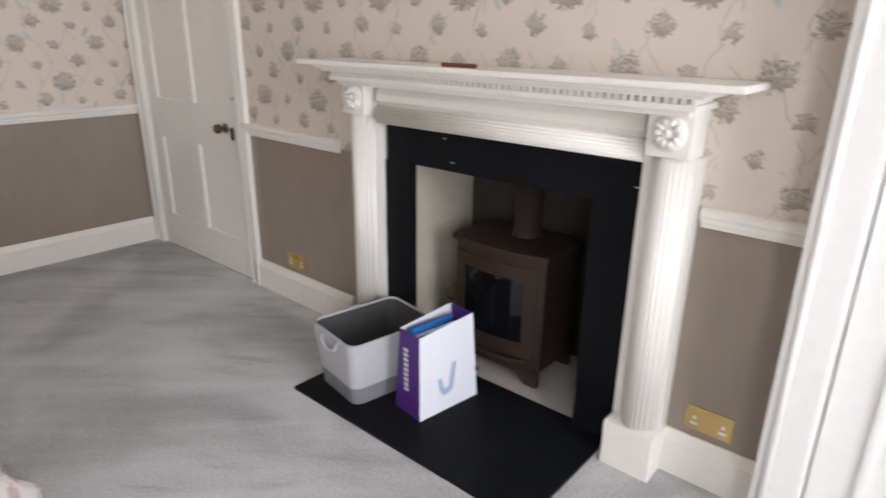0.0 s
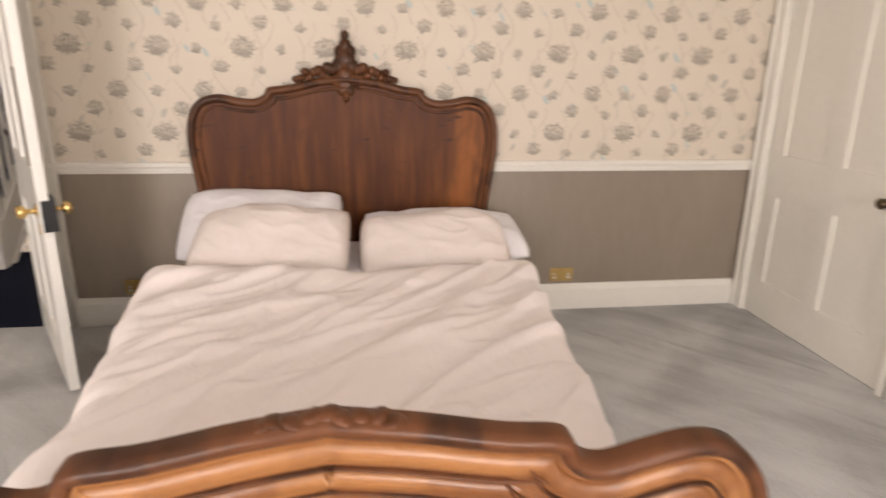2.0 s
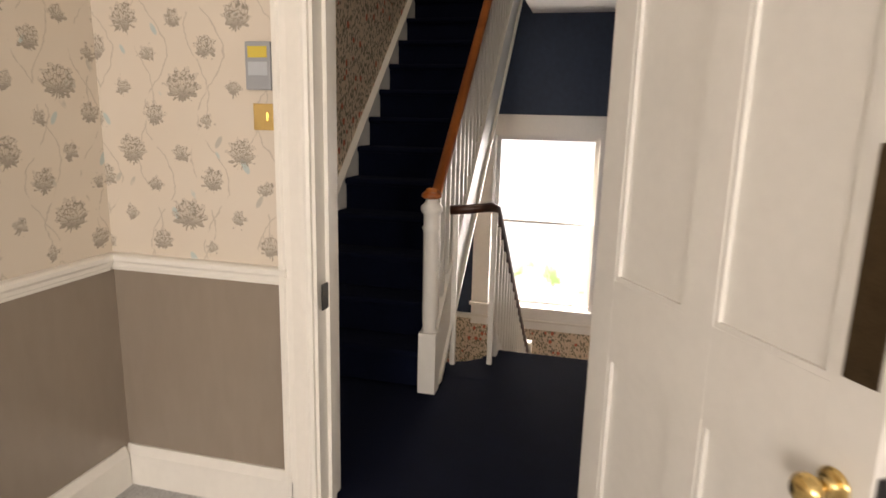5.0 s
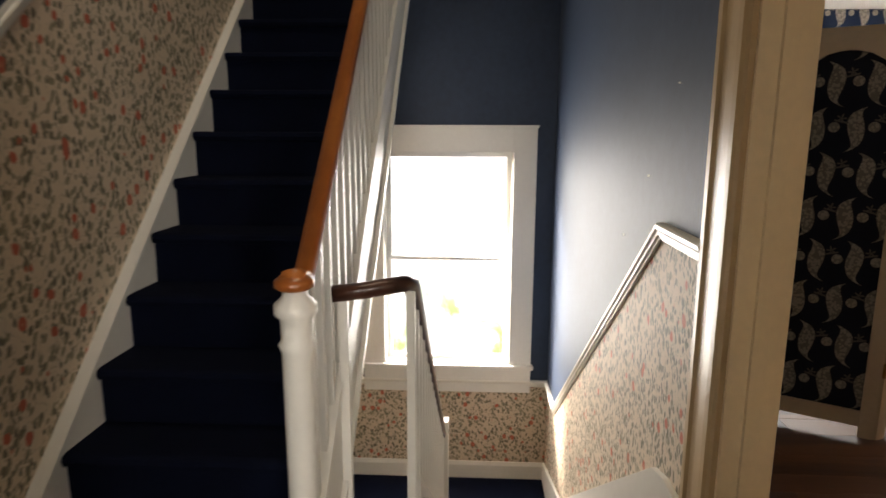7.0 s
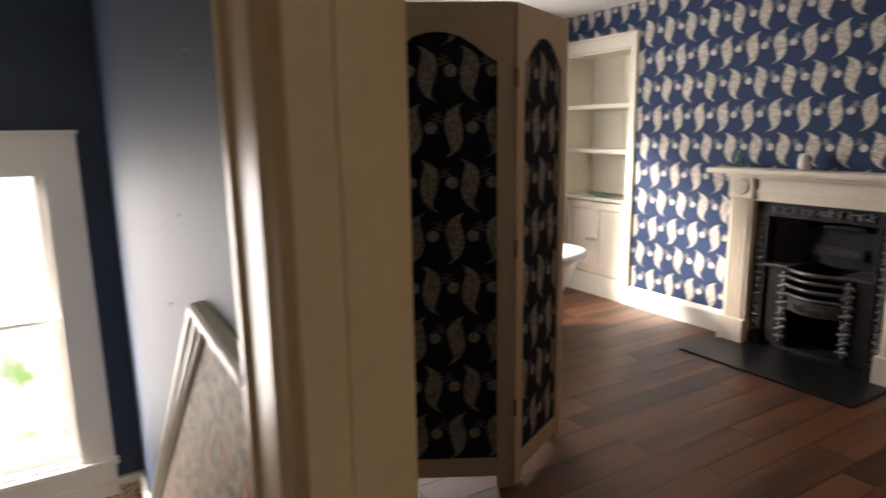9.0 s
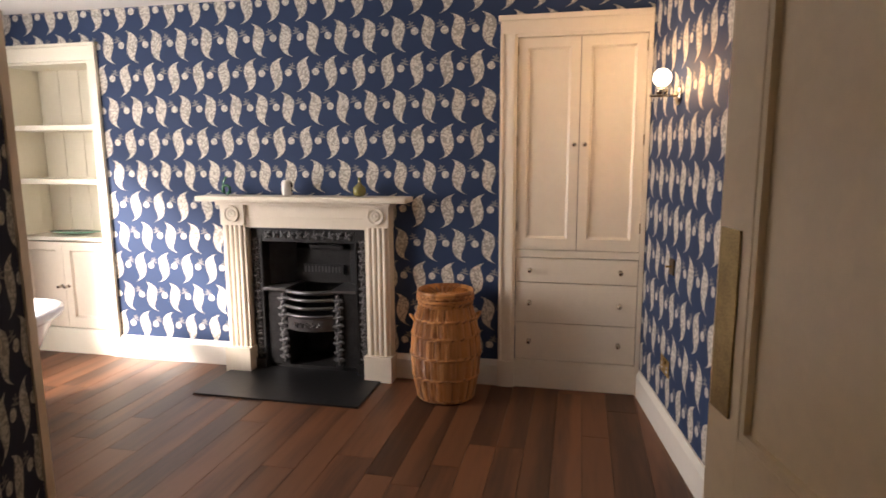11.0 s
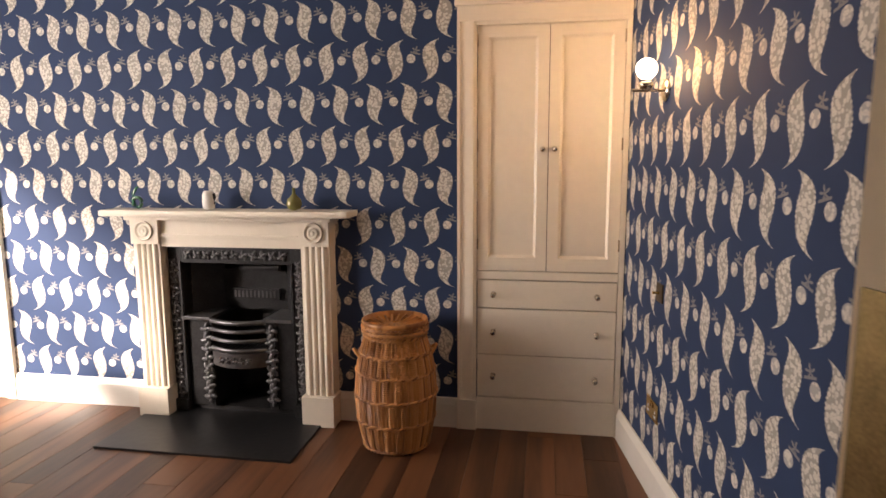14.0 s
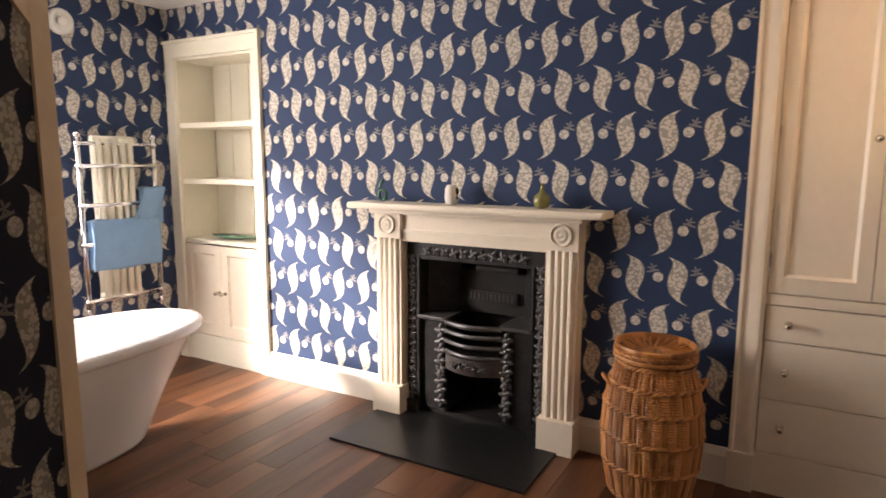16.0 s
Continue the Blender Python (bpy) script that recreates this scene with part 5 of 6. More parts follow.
def tread_mesh(go, rise, y0, y1):
    """A carpeted step: nosing at local x 0, running back to -x, its top at local z 0."""
    prof = [(0.0, -rise), (0.0, -0.045), (0.018, -0.040), (0.026, -0.022), (0.020, -0.006), (0.0, 0.0), (-go - 0.01, 0.0), (-go - 0.01, -rise)]
    bm = bmesh.new()
    a = [bm.verts.new((x, y0, z)) for x, z in prof]
    b = [bm.verts.new((x, y1, z)) for x, z in prof]
    n = len(a)
    bm.faces.new(a)
    bm.faces.new(b[::-1])
    for i in range(n):
        bm.faces.new((a[i], b[i], b[(i + 1) % n], a[(i + 1) % n]))
    return bm


def noseline(x):
    return RISE + (X1 - x) * RISE / GO


up = thing("staircase_up", "navy carpeted staircase rising between white strings", "staircase", pose(0, 0, 0))
first = None
for i in range(16):
    m = pose(X1 - i * GO, 0, (i + 1) * RISE)
    if first is None:
        first = part("carpeted_step", tread_mesh(GO, RISE, SY0, SY1), NAVYCARPET, up, at=m)
    else:
        o = new("carpeted_step", first.data)
        o.parent, o.matrix_basis = up, m


def sloped(x0, x1, f, lo, hi, y0, y1):
    """A board that follows a line f(x), from lo under it to hi over it."""
    return slab([(x0, f(x0) + lo), (x1, f(x1) + lo), (x1, f(x1) + hi), (x0, f(x0) + hi)], y1 - y0, pose(0, y0, 0))


part("wall_string", slab([(-5.10, 0), (-5.10, 0.20), (-5.38, 0.22), (-9.0, noseline(-9.0) + 0.055), (-9.0, noseline(-9.0) - 0.30), (-5.7, 0.0)], 0.036, pose(0, LS, 0)), WHITE, up, "white painted wall string")
part("string_bead", sloped(-5.38, -9.0, noseline, 0.040, 0.066, LS + 0.036, LS + 0.05), WHITE, up)
part("outer_string", sloped(-5.42, -8.6, noseline, -0.27, 0.085, SY1, SY1 + 0.045), CREAM, up, "cream painted outer string")
part("string_capping", sloped(-5.42, -8.6, noseline, 0.085, 0.105, SY1 - 0.006, SY1 + 0.052), CREAM, up)
part("string_foot_mould", sloped(-5.5, -8.6, noseline, -0.30, -0.255, SY1 - 0.004, SY1 + 0.062), CREAM, up)
part("soffit", sloped(-6.0, -9.0, noseline, -0.31, -0.28, SY0, SY1), CEIL, up)
bal = None
for i in range(26):
    x = X1 - 0.075 - i * GO / 2
    m = pose(x, UY - 0.012, noseline(x) + 0.08)
    if bal is None:
        bal = part("baluster", cube(-0.014, 0.014, -0.014, 0.014, 0.0, 0.70, 0.002), CREAM, up, at=m)
    else:
        o = new("baluster", bal.data)
        o.parent, o.matrix_basis = up, m


def rail_run(pts, w=0.030, h=0.024):
    """A handrail with a rounded top carried through points."""
    prof = [(-0.7 * w, -h), (0.7 * w, -h), (0.85 * w, -0.35 * h), (w, 0.1 * h), (0.8 * w, 0.75 * h), (0.3 * w, h), (-0.3 * w, h), (-0.8 * w, 0.75 * h), (-w, 0.1 * h), (-0.85 * w, -0.35 * h)]
    bm = bmesh.new()
    pts = [Vector(p) for p in pts]
    rings = []
    for i, p in enumerate(pts):
        d = (pts[min(i + 1, len(pts) - 1)] - pts[max(i - 1, 0)]).normalized()
        side = d.cross(Vector((0, 0, 1)))
        side = side.normalized() if side.length > 1e-4 else Vector((0, 1, 0))
        upv = side.cross(d).normalized()
        rings.append([bm.verts.new(p + side * a + upv * b) for a, b in prof])
    n = len(prof)
    for a, b in zip(rings, rings[1:]):
        for j in range(n):
            bm.faces.new((a[j], a[(j + 1) % n], b[(j + 1) % n], b[j]))
    bm.faces.new(rings[0][::-1])
    bm.faces.new(rings[-1])
    return bm


part("handrail", rail_run([(-5.36, UY - 0.012, 1.085), (-5.42, UY - 0.012, 1.075), (-5.48, UY - 0.012, noseline(-5.48) + 0.82), (-7.0, UY - 0.012, noseline(-7.0) + 0.82), (-8.6, UY - 0.012, noseline(-8.6) + 0.82)]), ORANGE, up, "orange varnished wooden handrail", smooth=True)
part("rail_cap", turned([(0.040, 0), (0.052, 0.008), (0.052, 0.024), (0.036, 0.036)], 20), ORANGE, up, smooth=True, at=pose(-5.385, UY - 0.012, 1.052))
newel = part("newel", cube(-0.048, 0.048, -0.048, 0.048, 0.0, 0.34, 0.006), CREAM, up, "cream painted turned newel post", at=pose(-5.40, UY - 0.015, 0))
part("newel_shaft", turned([(0.044, 0.34), (0.036, 0.37), (0.040, 0.40), (0.041, 0.88), (0.050, 0.90), (0.040, 0.915), (0.042, 0.97), (0.056, 0.985), (0.056, 1.01), (0.035, 1.03), (0.030, 1.055)], 20), CREAM, newel, smooth=True)

# the flight down
down = thing("staircase_down", "navy carpeted staircase falling to the half landing", "staircase", pose(0, 0, 0))
first = None
for i in range(9):
    if i == 0:
        part("carpeted_nosing", tread_mesh(0.05, DROP, DY + 0.02, LN - 0.03), NAVYCARPET, down, at=pose(X0 + 0.0, 0, 0.0015))
        continue
    m = pose(X0 - i * RUN, 0, -i * DROP)
    if i == 8:
        break
    # each step is solid from its own nosing back under the one above
    if first is None:
        first = part("carpeted_step", cube(0.0, RUN + 0.012, DY + 0.02, LN - 0.03, -DROP, 0.0, 0.012), NAVYCARPET, down, at=m)
    else:
        o = new("carpeted_step", first.data)
        o.parent, o.matrix_basis = down, m
part("carpeted_step", cube(X0 - 8 * RUN, X0 - 7 * RUN + 0.012, DY + 0.02, LN - 0.03, HALF, -8 * DROP, 0.012), NAVYCARPET, down)


def fall(x):
    return 0.02 + (x - X0) * DROP / RUN


part("wall_string", slab([(-5.60, 0.0), (-5.60, 0.235), (-5.92, 0.235), (-6.05, 0.20), (X0 - 8 * RUN, fall(X0 - 8 * RUN) + 0.24), (LW, HALF + 0.165), (LW, HALF), (X0 - 8 * RUN, HALF), (X0, -0.15)], 0.022, pose(0, LN - 0.022, 0)), CREAM, down, "cream painted wall string")
part("outer_string", sloped(X0 + 0.06, X0 - 8 * RUN, fall, -0.30, 0.10, DY - 0.02, DY + 0.02), CREAM, down, "cream painted outer string")
rail = [(-5.745, UY, 0.945), (-5.765, -3.06, 0.952), (-5.79, -2.98, 0.962), (-5.82, -2.93, 0.965), (-5.88, DY, 0.945)]
rail += [(x, DY, 0.90 + (x + 5.94) * 0.767) for x in (-5.94, -6.6, -7.4, -8.1)]
part("handrail", rail_run(rail), DARKRAIL, down, "dark mahogany handrail", smooth=True)
for x, y in ((-5.80, -3.13), (-5.865, DY)):
    part("baluster", cube(x - 0.015, x + 0.015, y - 0.015, y + 0.015, 0.0, 0.93), CREAM, down)
bal = None
for i in range(16):
    x = X0 + 0.03 - i * RUN / 2
    m = pose(x, DY, fall(x) + 0.09)
    if bal is None:
        bal = part("baluster", cube(-0.014, 0.014, -0.014, 0.014, 0.0, 0.72, 0.002), CREAM, down, at=m)
    else:
        o = new("baluster", bal.data)
        o.parent, o.matrix_basis = down, m
part("newel", cube(-8.23, -8.14, DY - 0.045, DY + 0.045, HALF, HALF + 1.12, 0.006), CREAM, down)
structure("landing_edge", slab([(x, y) for x, y in ((-5.80, -3.19), (-5.62, -3.19), (-5.62, -2.88), (-6.055, -2.88), (-6.03, -2.945), (-5.93, -2.985), (-5.86, -3.06), (-5.83, -3.14))], 0.24, Matrix(((1, 0, 0, 0), (0, 0, 1, 0), (0, -1, 0, 0.0015), (0, 0, 0, 1)))), NAVYCARPET, "rounded navy carpeted landing edge")

# the stair window
swin = sash_window("window_stairs", "white painted sash window over the half landing", pose(LW - 0.06, (WY0 + WY1) / 2, WZ0, 0, 0, 90), WY1 - WY0, WZ1 - WZ0)
cas = 0.20
for y0, y1, z0, z1 in ((WY0 - cas, WY0, WZ0, WZ1 + cas), (WY1, WY1 + cas, WZ0, WZ1 + cas), (WY0, WY1, WZ1, WZ1 + cas)):
    structure("window_casing", cube(LW, LW + 0.028, y0, y1, z0, z1, 0.004), WHITE, "wide white window casing")
structure("window_casing_bead", cube(LW + 0.001, LW + 0.045, WY0 - cas - 0.012, WY1 + cas + 0.012, WZ1 + cas, WZ1 + cas + 0.025, 0.005), WHITE)
structure("window_sill", cube(LW - 0.10, LW + 0.06, WY0 - cas - 0.02, WY1 + cas + 0.02, WZ0 - 0.035, WZ0, 0.006), WHITE, "white painted window sill")
structure("window_apron", cube(LW, LW + 0.025, WY0 - cas, WY1 + cas, WZ0 - 0.27, WZ0 - 0.035, 0.004), WHITE, "white painted apron board")
for y in (WY0, WY1):
    structure("window_reveal", cube(LW - 0.25, LW + 0.002, y - 0.006, y + 0.006, WZ0, WZ1), WHITE)
structure("window_bed", cube(LW - 0.25, LW + 0.001, WY0, WY1, WZ0 - 0.03, WZ0 + 0.012), WHITE, "white painted ledge inside the window")
# bright hazy garden outside
k = Nodes("hazy_garden")
x, y, z = k.coords()
leafy = k.mul(k.step(k.noise(k.vec(x, y, z), 1.6, 6, 0.4), 0.50, 0.62), k.step(z, -0.6, -1.6))
em = k.t.nodes.new("ShaderNodeEmission")
k.put(em.inputs[0], k.mix(leafy, (1.0, 0.99, 0.96), (0.42, 0.62, 0.22)))
em.inputs[1].default_value = 0.62
k.t.links.new(em.outputs[0], k.t.nodes["Material Output"].inputs[0])
structure("backdrop", cube(-14.02, -14.0, -7.0, -0.2, -8, 2.3), k.m, "overexposed garden beyond the stair window")
for x, z in ((-6.10, 1.62), (-6.40, 1.28), (-6.75, 0.98)):
    nail = tagged(part("picture_nail", turned([(0.003, 0), (0.0025, 0.006)], 8), IVORY, at=pose(x, LN, z, 90)), "small pale nail in the navy painted wall", "nail", "nails in the wall")

# ---- bathroom: boards, skirtings ----
runs(SKIRT, 0.0, "baseboard", CREAM, [((AX1 + 0.06, TN), (-7.41, TN), (0, -1)), ((-6.25, TN), (CX0 - 0.10, TN), (0, -1)), ((TW, TS), (TW, 1.6), (1, 0))], "cream painted skirting board")
sk = structure("baseboard", moulding(SKIRT, (0.03, 0, 0), (2.02, 0, 0), (0, -1)), CREAM, "cream painted skirting board")
sk.matrix_basis = SLANT
# paler copy of the black iron; highlights on raised castings are put into its colour
IRON_LIT = mat("cast_iron_lit", (0.15, 0.15, 0.155), 0.30, metal=0.7, vary=0.3, scale=20, bump=0.2, bscale=90)
BONE = mat("bone_paint", (0.80, 0.72, 0.60), 0.42, vary=0.03, scale=3, bump=0.04, bscale=40)
BX = -6.83
bfire = thing("fireplace", "bone painted timber fireplace with fluted pilasters and roundels", "fireplace", pose(BX, TN, 0))


def fluted(x0, x1, z0, z1, y, n=4):
    bm = bmesh.new()
    pts = [(x0, y)]
    w = (x1 - x0) / n
    for i in range(n):
        for j in range(1, 7):
            t = j / 7
            pts.append((x0 + w * (i + t), y - 0.012 * math.sin(math.pi * t)))
        pts.append((x0 + w * (i + 1), y + 0.004 if i < n - 1 else y))
    pts += [(x1, y + 0.03), (x0, y + 0.03)]
    a = [bm.verts.new((x, v, z0)) for x, v in pts]
    b = [bm.verts.new((x, v, z1)) for x, v in pts]
    m = len(pts)
    for i in range(m):
        bm.faces.new((a[i], a[(i + 1) % m], b[(i + 1) % m], b[i]))
    bm.faces.new(a[::-1])
    bm.faces.new(b)
    return bm


for s in (-1, 1):
    a, b = (0.415, 0.575) if s > 0 else (-0.575, -0.415)
    part("plinth", cube(a - 0.012, b + 0.012, -0.135, 0, 0, 0.17, 0.004), BONE, bfire)
    part("pilaster", cube(a, b, -0.095, 0, 0.17, 1.0), BONE, bfire)
    part("fluted_face", fluted(a + 0.012, b - 0.012, 0.17, 1.0, -0.098), BONE, bfire)
    part("block", cube(a - 0.004, b + 0.004, -0.112, 0, 1.0, 1.15, 0.003), BONE, bfire)
    part("roundel", turned([(0.055, 0), (0.055, 0.010), (0.047, 0.012), (0.044, 0.004), (0.030, 0.004), (0.028, 0.011), (0.020, 0.012), (0.016, 0.005), (0.010, 0.012), (0.002, 0.013)], 28), BONE, bfire, at=pose((a + b) / 2, -0.112, 1.075, 90), smooth=True)
part("frieze", cube(-0.415, 0.415, -0.085, 0, 0.985, 1.15, 0.002), BONE, bfire)
part("frieze_bead", cube(-0.411, 0.411, -0.097, -0.08, 1.035, 1.055, 0.003), BONE, bfire)
part("bed_mould", cube(-0.60, 0.60, -0.135, 0, 1.135, 1.160, 0.008), BONE, bfire)
part("mantel_shelf", cube(-0.71, 0.71, -0.190, 0, 1.160, 1.195, 0.014), BONE, bfire)
tagged(part("hearth_slab", cube(-7.39, -6.32, 1.16, TN, 0, 0.012, 0.002), mat("dusty_slate", (0.010, 0.0105, 0.012), 0.42, vary=0.35, scale=5, bump=0.1, bscale=25)), "black slate hearth slab flush with the boards", "hearth")
# cast-iron hob grate
grate = thing("hob_grate", "black cast-iron hob grate with flower relief", "grate", pose(BX, TN, 0.012))


FLOWER = {}


def cast_flower(r):
    """A cast blossom with four curled leaves, facing -y."""
    if r not in FLOWER:
        bm = bmesh.new()
        for j in range(4):
            a = j * 1.57 + 0.5
            m = pose(r * 0.62 * math.cos(a), 0, r * 0.62 * math.sin(a), 0, -math.degrees(a) + 30, 0) @ Matrix.Diagonal((r * 0.68, 0.011, r * 0.36, 1))
            bmesh.ops.create_icosphere(bm, subdivisions=2, radius=1.0, matrix=m)
        bmesh.ops.create_icosphere(bm, subdivisions=2, radius=1.0, matrix=pose(0, -0.006, 0) @ Matrix.Diagonal((r * 0.38, 0.013, r * 0.38, 1)))
        me = bpy.data.meshes.new("cast_flower")
        bm.to_mesh(me)
        bm.free()
        for p in me.polygons:
            p.use_smooth = True
        me.materials.append(IRON_LIT)
        FLOWER[r] = me
    return FLOWER[r]


def relief(parent, x0, x1, z0, z1, n, seed, y=-0.03, r=0.016):
    """A row of cast flowers along the longer side of a strip."""
    rnd = random.Random(seed)
    along_x = abs(x1 - x0) > abs(z1 - z0)
    for i in range(n):
        t = (i + 0.5) / n
        cx, cz = (x0 + (x1 - x0) * t, (z0 + z1) / 2) if along_x else ((x0 + x1) / 2, z0 + (z1 - z0) * t)
        ob = new("cast_flower", cast_flower(r))
        ob.parent = parent
        ob.matrix_basis = pose(cx, y, cz, 0, rnd.uniform(0, 90), 0)


H0 = 0.97
part("frame_leg", cube(-0.41, -0.325, -0.035, 0.05, 0, H0, 0.004), IRON, grate)
part("frame_leg", cube(0.325, 0.41, -0.035, 0.05, 0, H0, 0.004), IRON, grate)
part("frame_head", cube(-0.325, 0.325, -0.035, 0.05, 0.875, H0, 0.004), IRON, grate)
for s in (-1, 1):
    relief(grate, s * 0.375 - 0.01, s * 0.375 + 0.01, 0.08, 0.90, 17, 3, -0.038, 0.024)
    part("frame_bead", cube(s * 0.335 - 0.006, s * 0.335 + 0.006, -0.045, -0.03, 0.0, 0.885, 0.003), IRON, grate)
    part("frame_foot", cube(s * 0.37 - 0.042, s * 0.37 + 0.042, -0.06, 0.0, 0.0, 0.07, 0.004), IRON, grate)
    hobx0, hobx1 = (0.165, 0.325) if s > 0 else (-0.325, -0.165)
    hob = part("hob", cube(hobx0, hobx1, -0.02, 0.25, 0.03, 0.545, 0.004), IRON, grate)
    part("hob_top", cube(hobx0 - 0.01, hobx1, -0.05, 0.25, 0.545, 0.565, 0.004), IRON_LIT, grate)
    relief(grate, s * 0.195 - 0.01, s * 0.195 + 0.01, 0.06, 0.52, 8, 8, -0.036, 0.033)
    part("hob_column_edge", cube(s * 0.195 - 0.027, s * 0.195 + 0.027, -0.030, -0.018, 0.03, 0.545, 0.003), IRON, grate)
relief(grate, -0.31, 0.31, 0.915, 0.93, 11, 5, -0.038, 0.026)
part("back_plate", cube(-0.41, 0.41, 0.30, 0.33, 0, 1.0), IRON, grate)
part("hood", slab([(-0.20, 0.56), (0.20, 0.56), (0.20, 0.80), (-0.20, 0.80)], 0.02, pose(0, 0.20, 0)), IRON, grate)
for sx in (-1, 1):
    bm = bmesh.new()
    a = [bm.verts.new(q) for q in ((sx * 0.20, 0.20, 0.56), (sx * 0.325, 0.05, 0.56), (sx * 0.325, 0.05, 0.875), (sx * 0.20, 0.20, 0.875))]
    b = [bm.verts.new((q.co.x, q.co.y + 0.015, q.co.z)) for q in a]
    bm.faces.new(a)
    bm.faces.new(b[::-1])
    for i in range(4):
        bm.faces.new((a[i], a[(i + 1) % 4], b[(i + 1) % 4], b[i]))
    part("cheek", bm, IRON, grate, "sloping iron cheek")
part("slot_plate", cube(-0.14, 0.16, 0.175, 0.20, 0.625, 0.69, 0.003), IRON, grate)
for i in range(11):
    part("slot", cube(-0.125 + i * 0.025, -0.113 + i * 0.025, 0.170, 0.176, 0.638, 0.678), IRON_LIT, grate)
part("damper", cube(-0.08, 0.17, 0.15, 0.20, 0.80, 0.835, 0.015), IRON, grate)
for i, z in enumerate((0.545, 0.495, 0.44, 0.385)):
    pts = [(-0.165 + 0.33 * j / 16, -0.035 - 0.055 * math.sin(math.pi * j / 16), z + (0.0 if i else 0.0)) for j in range(17)]
    part("fire_bar", tube(pts, 0.012 if i else 0.015, 8), IRON_LIT, grate, smooth=True)
bm = bmesh.new()
lo = [(-0.165 + 0.33 * j / 16, -0.037 - 0.058 * math.sin(math.pi * j / 16)) for j in range(17)]
a = [bm.verts.new((x, y, 0.285)) for x, y in lo]
b = [bm.verts.new((x, y, 0.370)) for x, y in lo]
c = [bm.verts.new((x, y + 0.012, 0.370)) for x, y in lo]
d = [bm.verts.new((x, y + 0.012, 0.285)) for x, y in lo]
for i in range(16):
    for p, q in ((a, b), (b, c), (c, d), (d, a)):
        bm.faces.new((p[i], p[i + 1], q[i + 1], q[i]))
part("basket_front", bm, IRON_LIT, grate)
relief(grate, -0.10, 0.10, 0.322, 0.334, 5, 2, -0.094, 0.018)
for i in range(12):
    x = -0.14 + i * 0.0255
    part("bottom_bar", tube([(x, -0.03 - 0.045 * math.sin(math.pi * (x + 0.165) / 0.33), 0.372), (x, 0.15, 0.372)], 0.006, 6), IRON, grate)
part("ash_floor", cube(-0.325, 0.325, 0.0, 0.30, -0.005, 0.02), IRON, grate)


# ---- fitted cupboard ----
DARKGAP = mat("bare_wood_carcass", (0.16, 0.11, 0.07), 0.8, vary=0.15, scale=8)
cup = thing("fitted_cupboard", "cream fitted cupboard with two doors over three drawers", "cupboard", pose(0, TN, 0))
cw = 0.10
part("carcass", cube(CX0 + 0.001, TE - 0.001, 0.034, 0.042, 0, 2.139), DARKGAP, cup, "shadowed carcass behind the doors")
part("casing", upright(CASING, -cw, (CX0 - cw / 2, 0), 0, 2.14, (1, 0), (0, -1)), BONE, cup)
part("casing_foot", cube(CX0 - cw - 0.004, CX0 + 0.002, -0.036, 0, 0, 0.17, 0.003), BONE, cup)
part("casing_edge", cube(CX1 + 0.003, TE - 0.001, -0.022, 0.036, 0, 2.14), BONE, cup)
part("casing_head", cube(CX0 - 0.001, TE - 0.001, -0.024, 0.034, 2.121, 2.1395), BONE, cup)
part("casing_head", cube(CX0 - cw, TE - 0.001, -0.026, 0, 2.14, 2.215, 0.004), BONE, cup)
part("casing_cap", cube(CX0 - cw - 0.012, TE - 0.001, -0.040, 0, 2.215, 2.245, 0.006), BONE, cup)
cm = (CX0 + CX1) / 2


def shaker(name, x0, x1, z0, z1, parent, y=-0.004, frame_w=0.055, depth=0.020):
    """A framed door: a panel set back behind four rails with a sloped bead."""
    f = frame_w
    p = part(name, cube(x0 + f - 0.004, x1 - f + 0.004, y + 0.015, y + depth, z0 + f, z1 - f), BONE, parent)
    part("door_stile", cube(x0, x0 + f, y, y + depth, z0, z1, 0.0015), BONE, p)
    part("door_stile", cube(x1 - f, x1, y, y + depth, z0, z1, 0.0015), BONE, p)
    part("door_rail", cube(x0 + f, x1 - f, y, y + depth, z0, z0 + f * 1.25, 0.0015), BONE, p)
    part("door_rail", cube(x0 + f, x1 - f, y, y + depth, z1 - f, z1, 0.0015), BONE, p)
    bm = bmesh.new()
    g, zb, zt = 0.012, z0 + f * 1.25, z1 - f
    outer = [(x0 + f, zb), (x1 - f, zb), (x1 - f, zt), (x0 + f, zt)]
    inner = [(x0 + f + g, zb + g), (x1 - f - g, zb + g), (x1 - f - g, zt - g), (x0 + f + g, zt - g)]
    a = [bm.verts.new((x, y + 0.004, z)) for x, z in outer]
    b = [bm.verts.new((x, y + 0.0145, z)) for x, z in inner]
    c = [bm.verts.new((x, y + 0.0148, z)) for x, z in outer]
    for i in range(4):
        j = (i + 1) % 4
        bm.faces.new((a[i], a[j], b[j], b[i]))
        bm.faces.new((b[i], b[j], c[j], c[i]))
    part("bead", bm, BONE, p)
    return p


NICKEL = mat("polished_nickel", (0.62, 0.55, 0.45), 0.15, metal=1.0)
for x0, x1, kx in ((CX0 + 0.003, cm - 0.002, cm - 0.028), (cm + 0.002, CX1, cm + 0.033)):
    d = shaker("cupboard_door", x0, x1, 0.880, 2.118, cup)
    knob(NICKEL, d, pose(kx, -0.004, 1.507, 90), 0.014, 0.016)
    hx = x0 if kx < cm else x1
    for z in (0.99, 1.50, 2.02):
        part("hinge", tube([(hx, -0.008, z), (hx, -0.008, z + 0.06)], 0.005, 8), NICKEL, d)
part("mid_rail", cube(CX0 + 0.002, CX1 + 0.002, -0.008, 0.034, 0.832, 0.875, 0.003), BONE, cup)
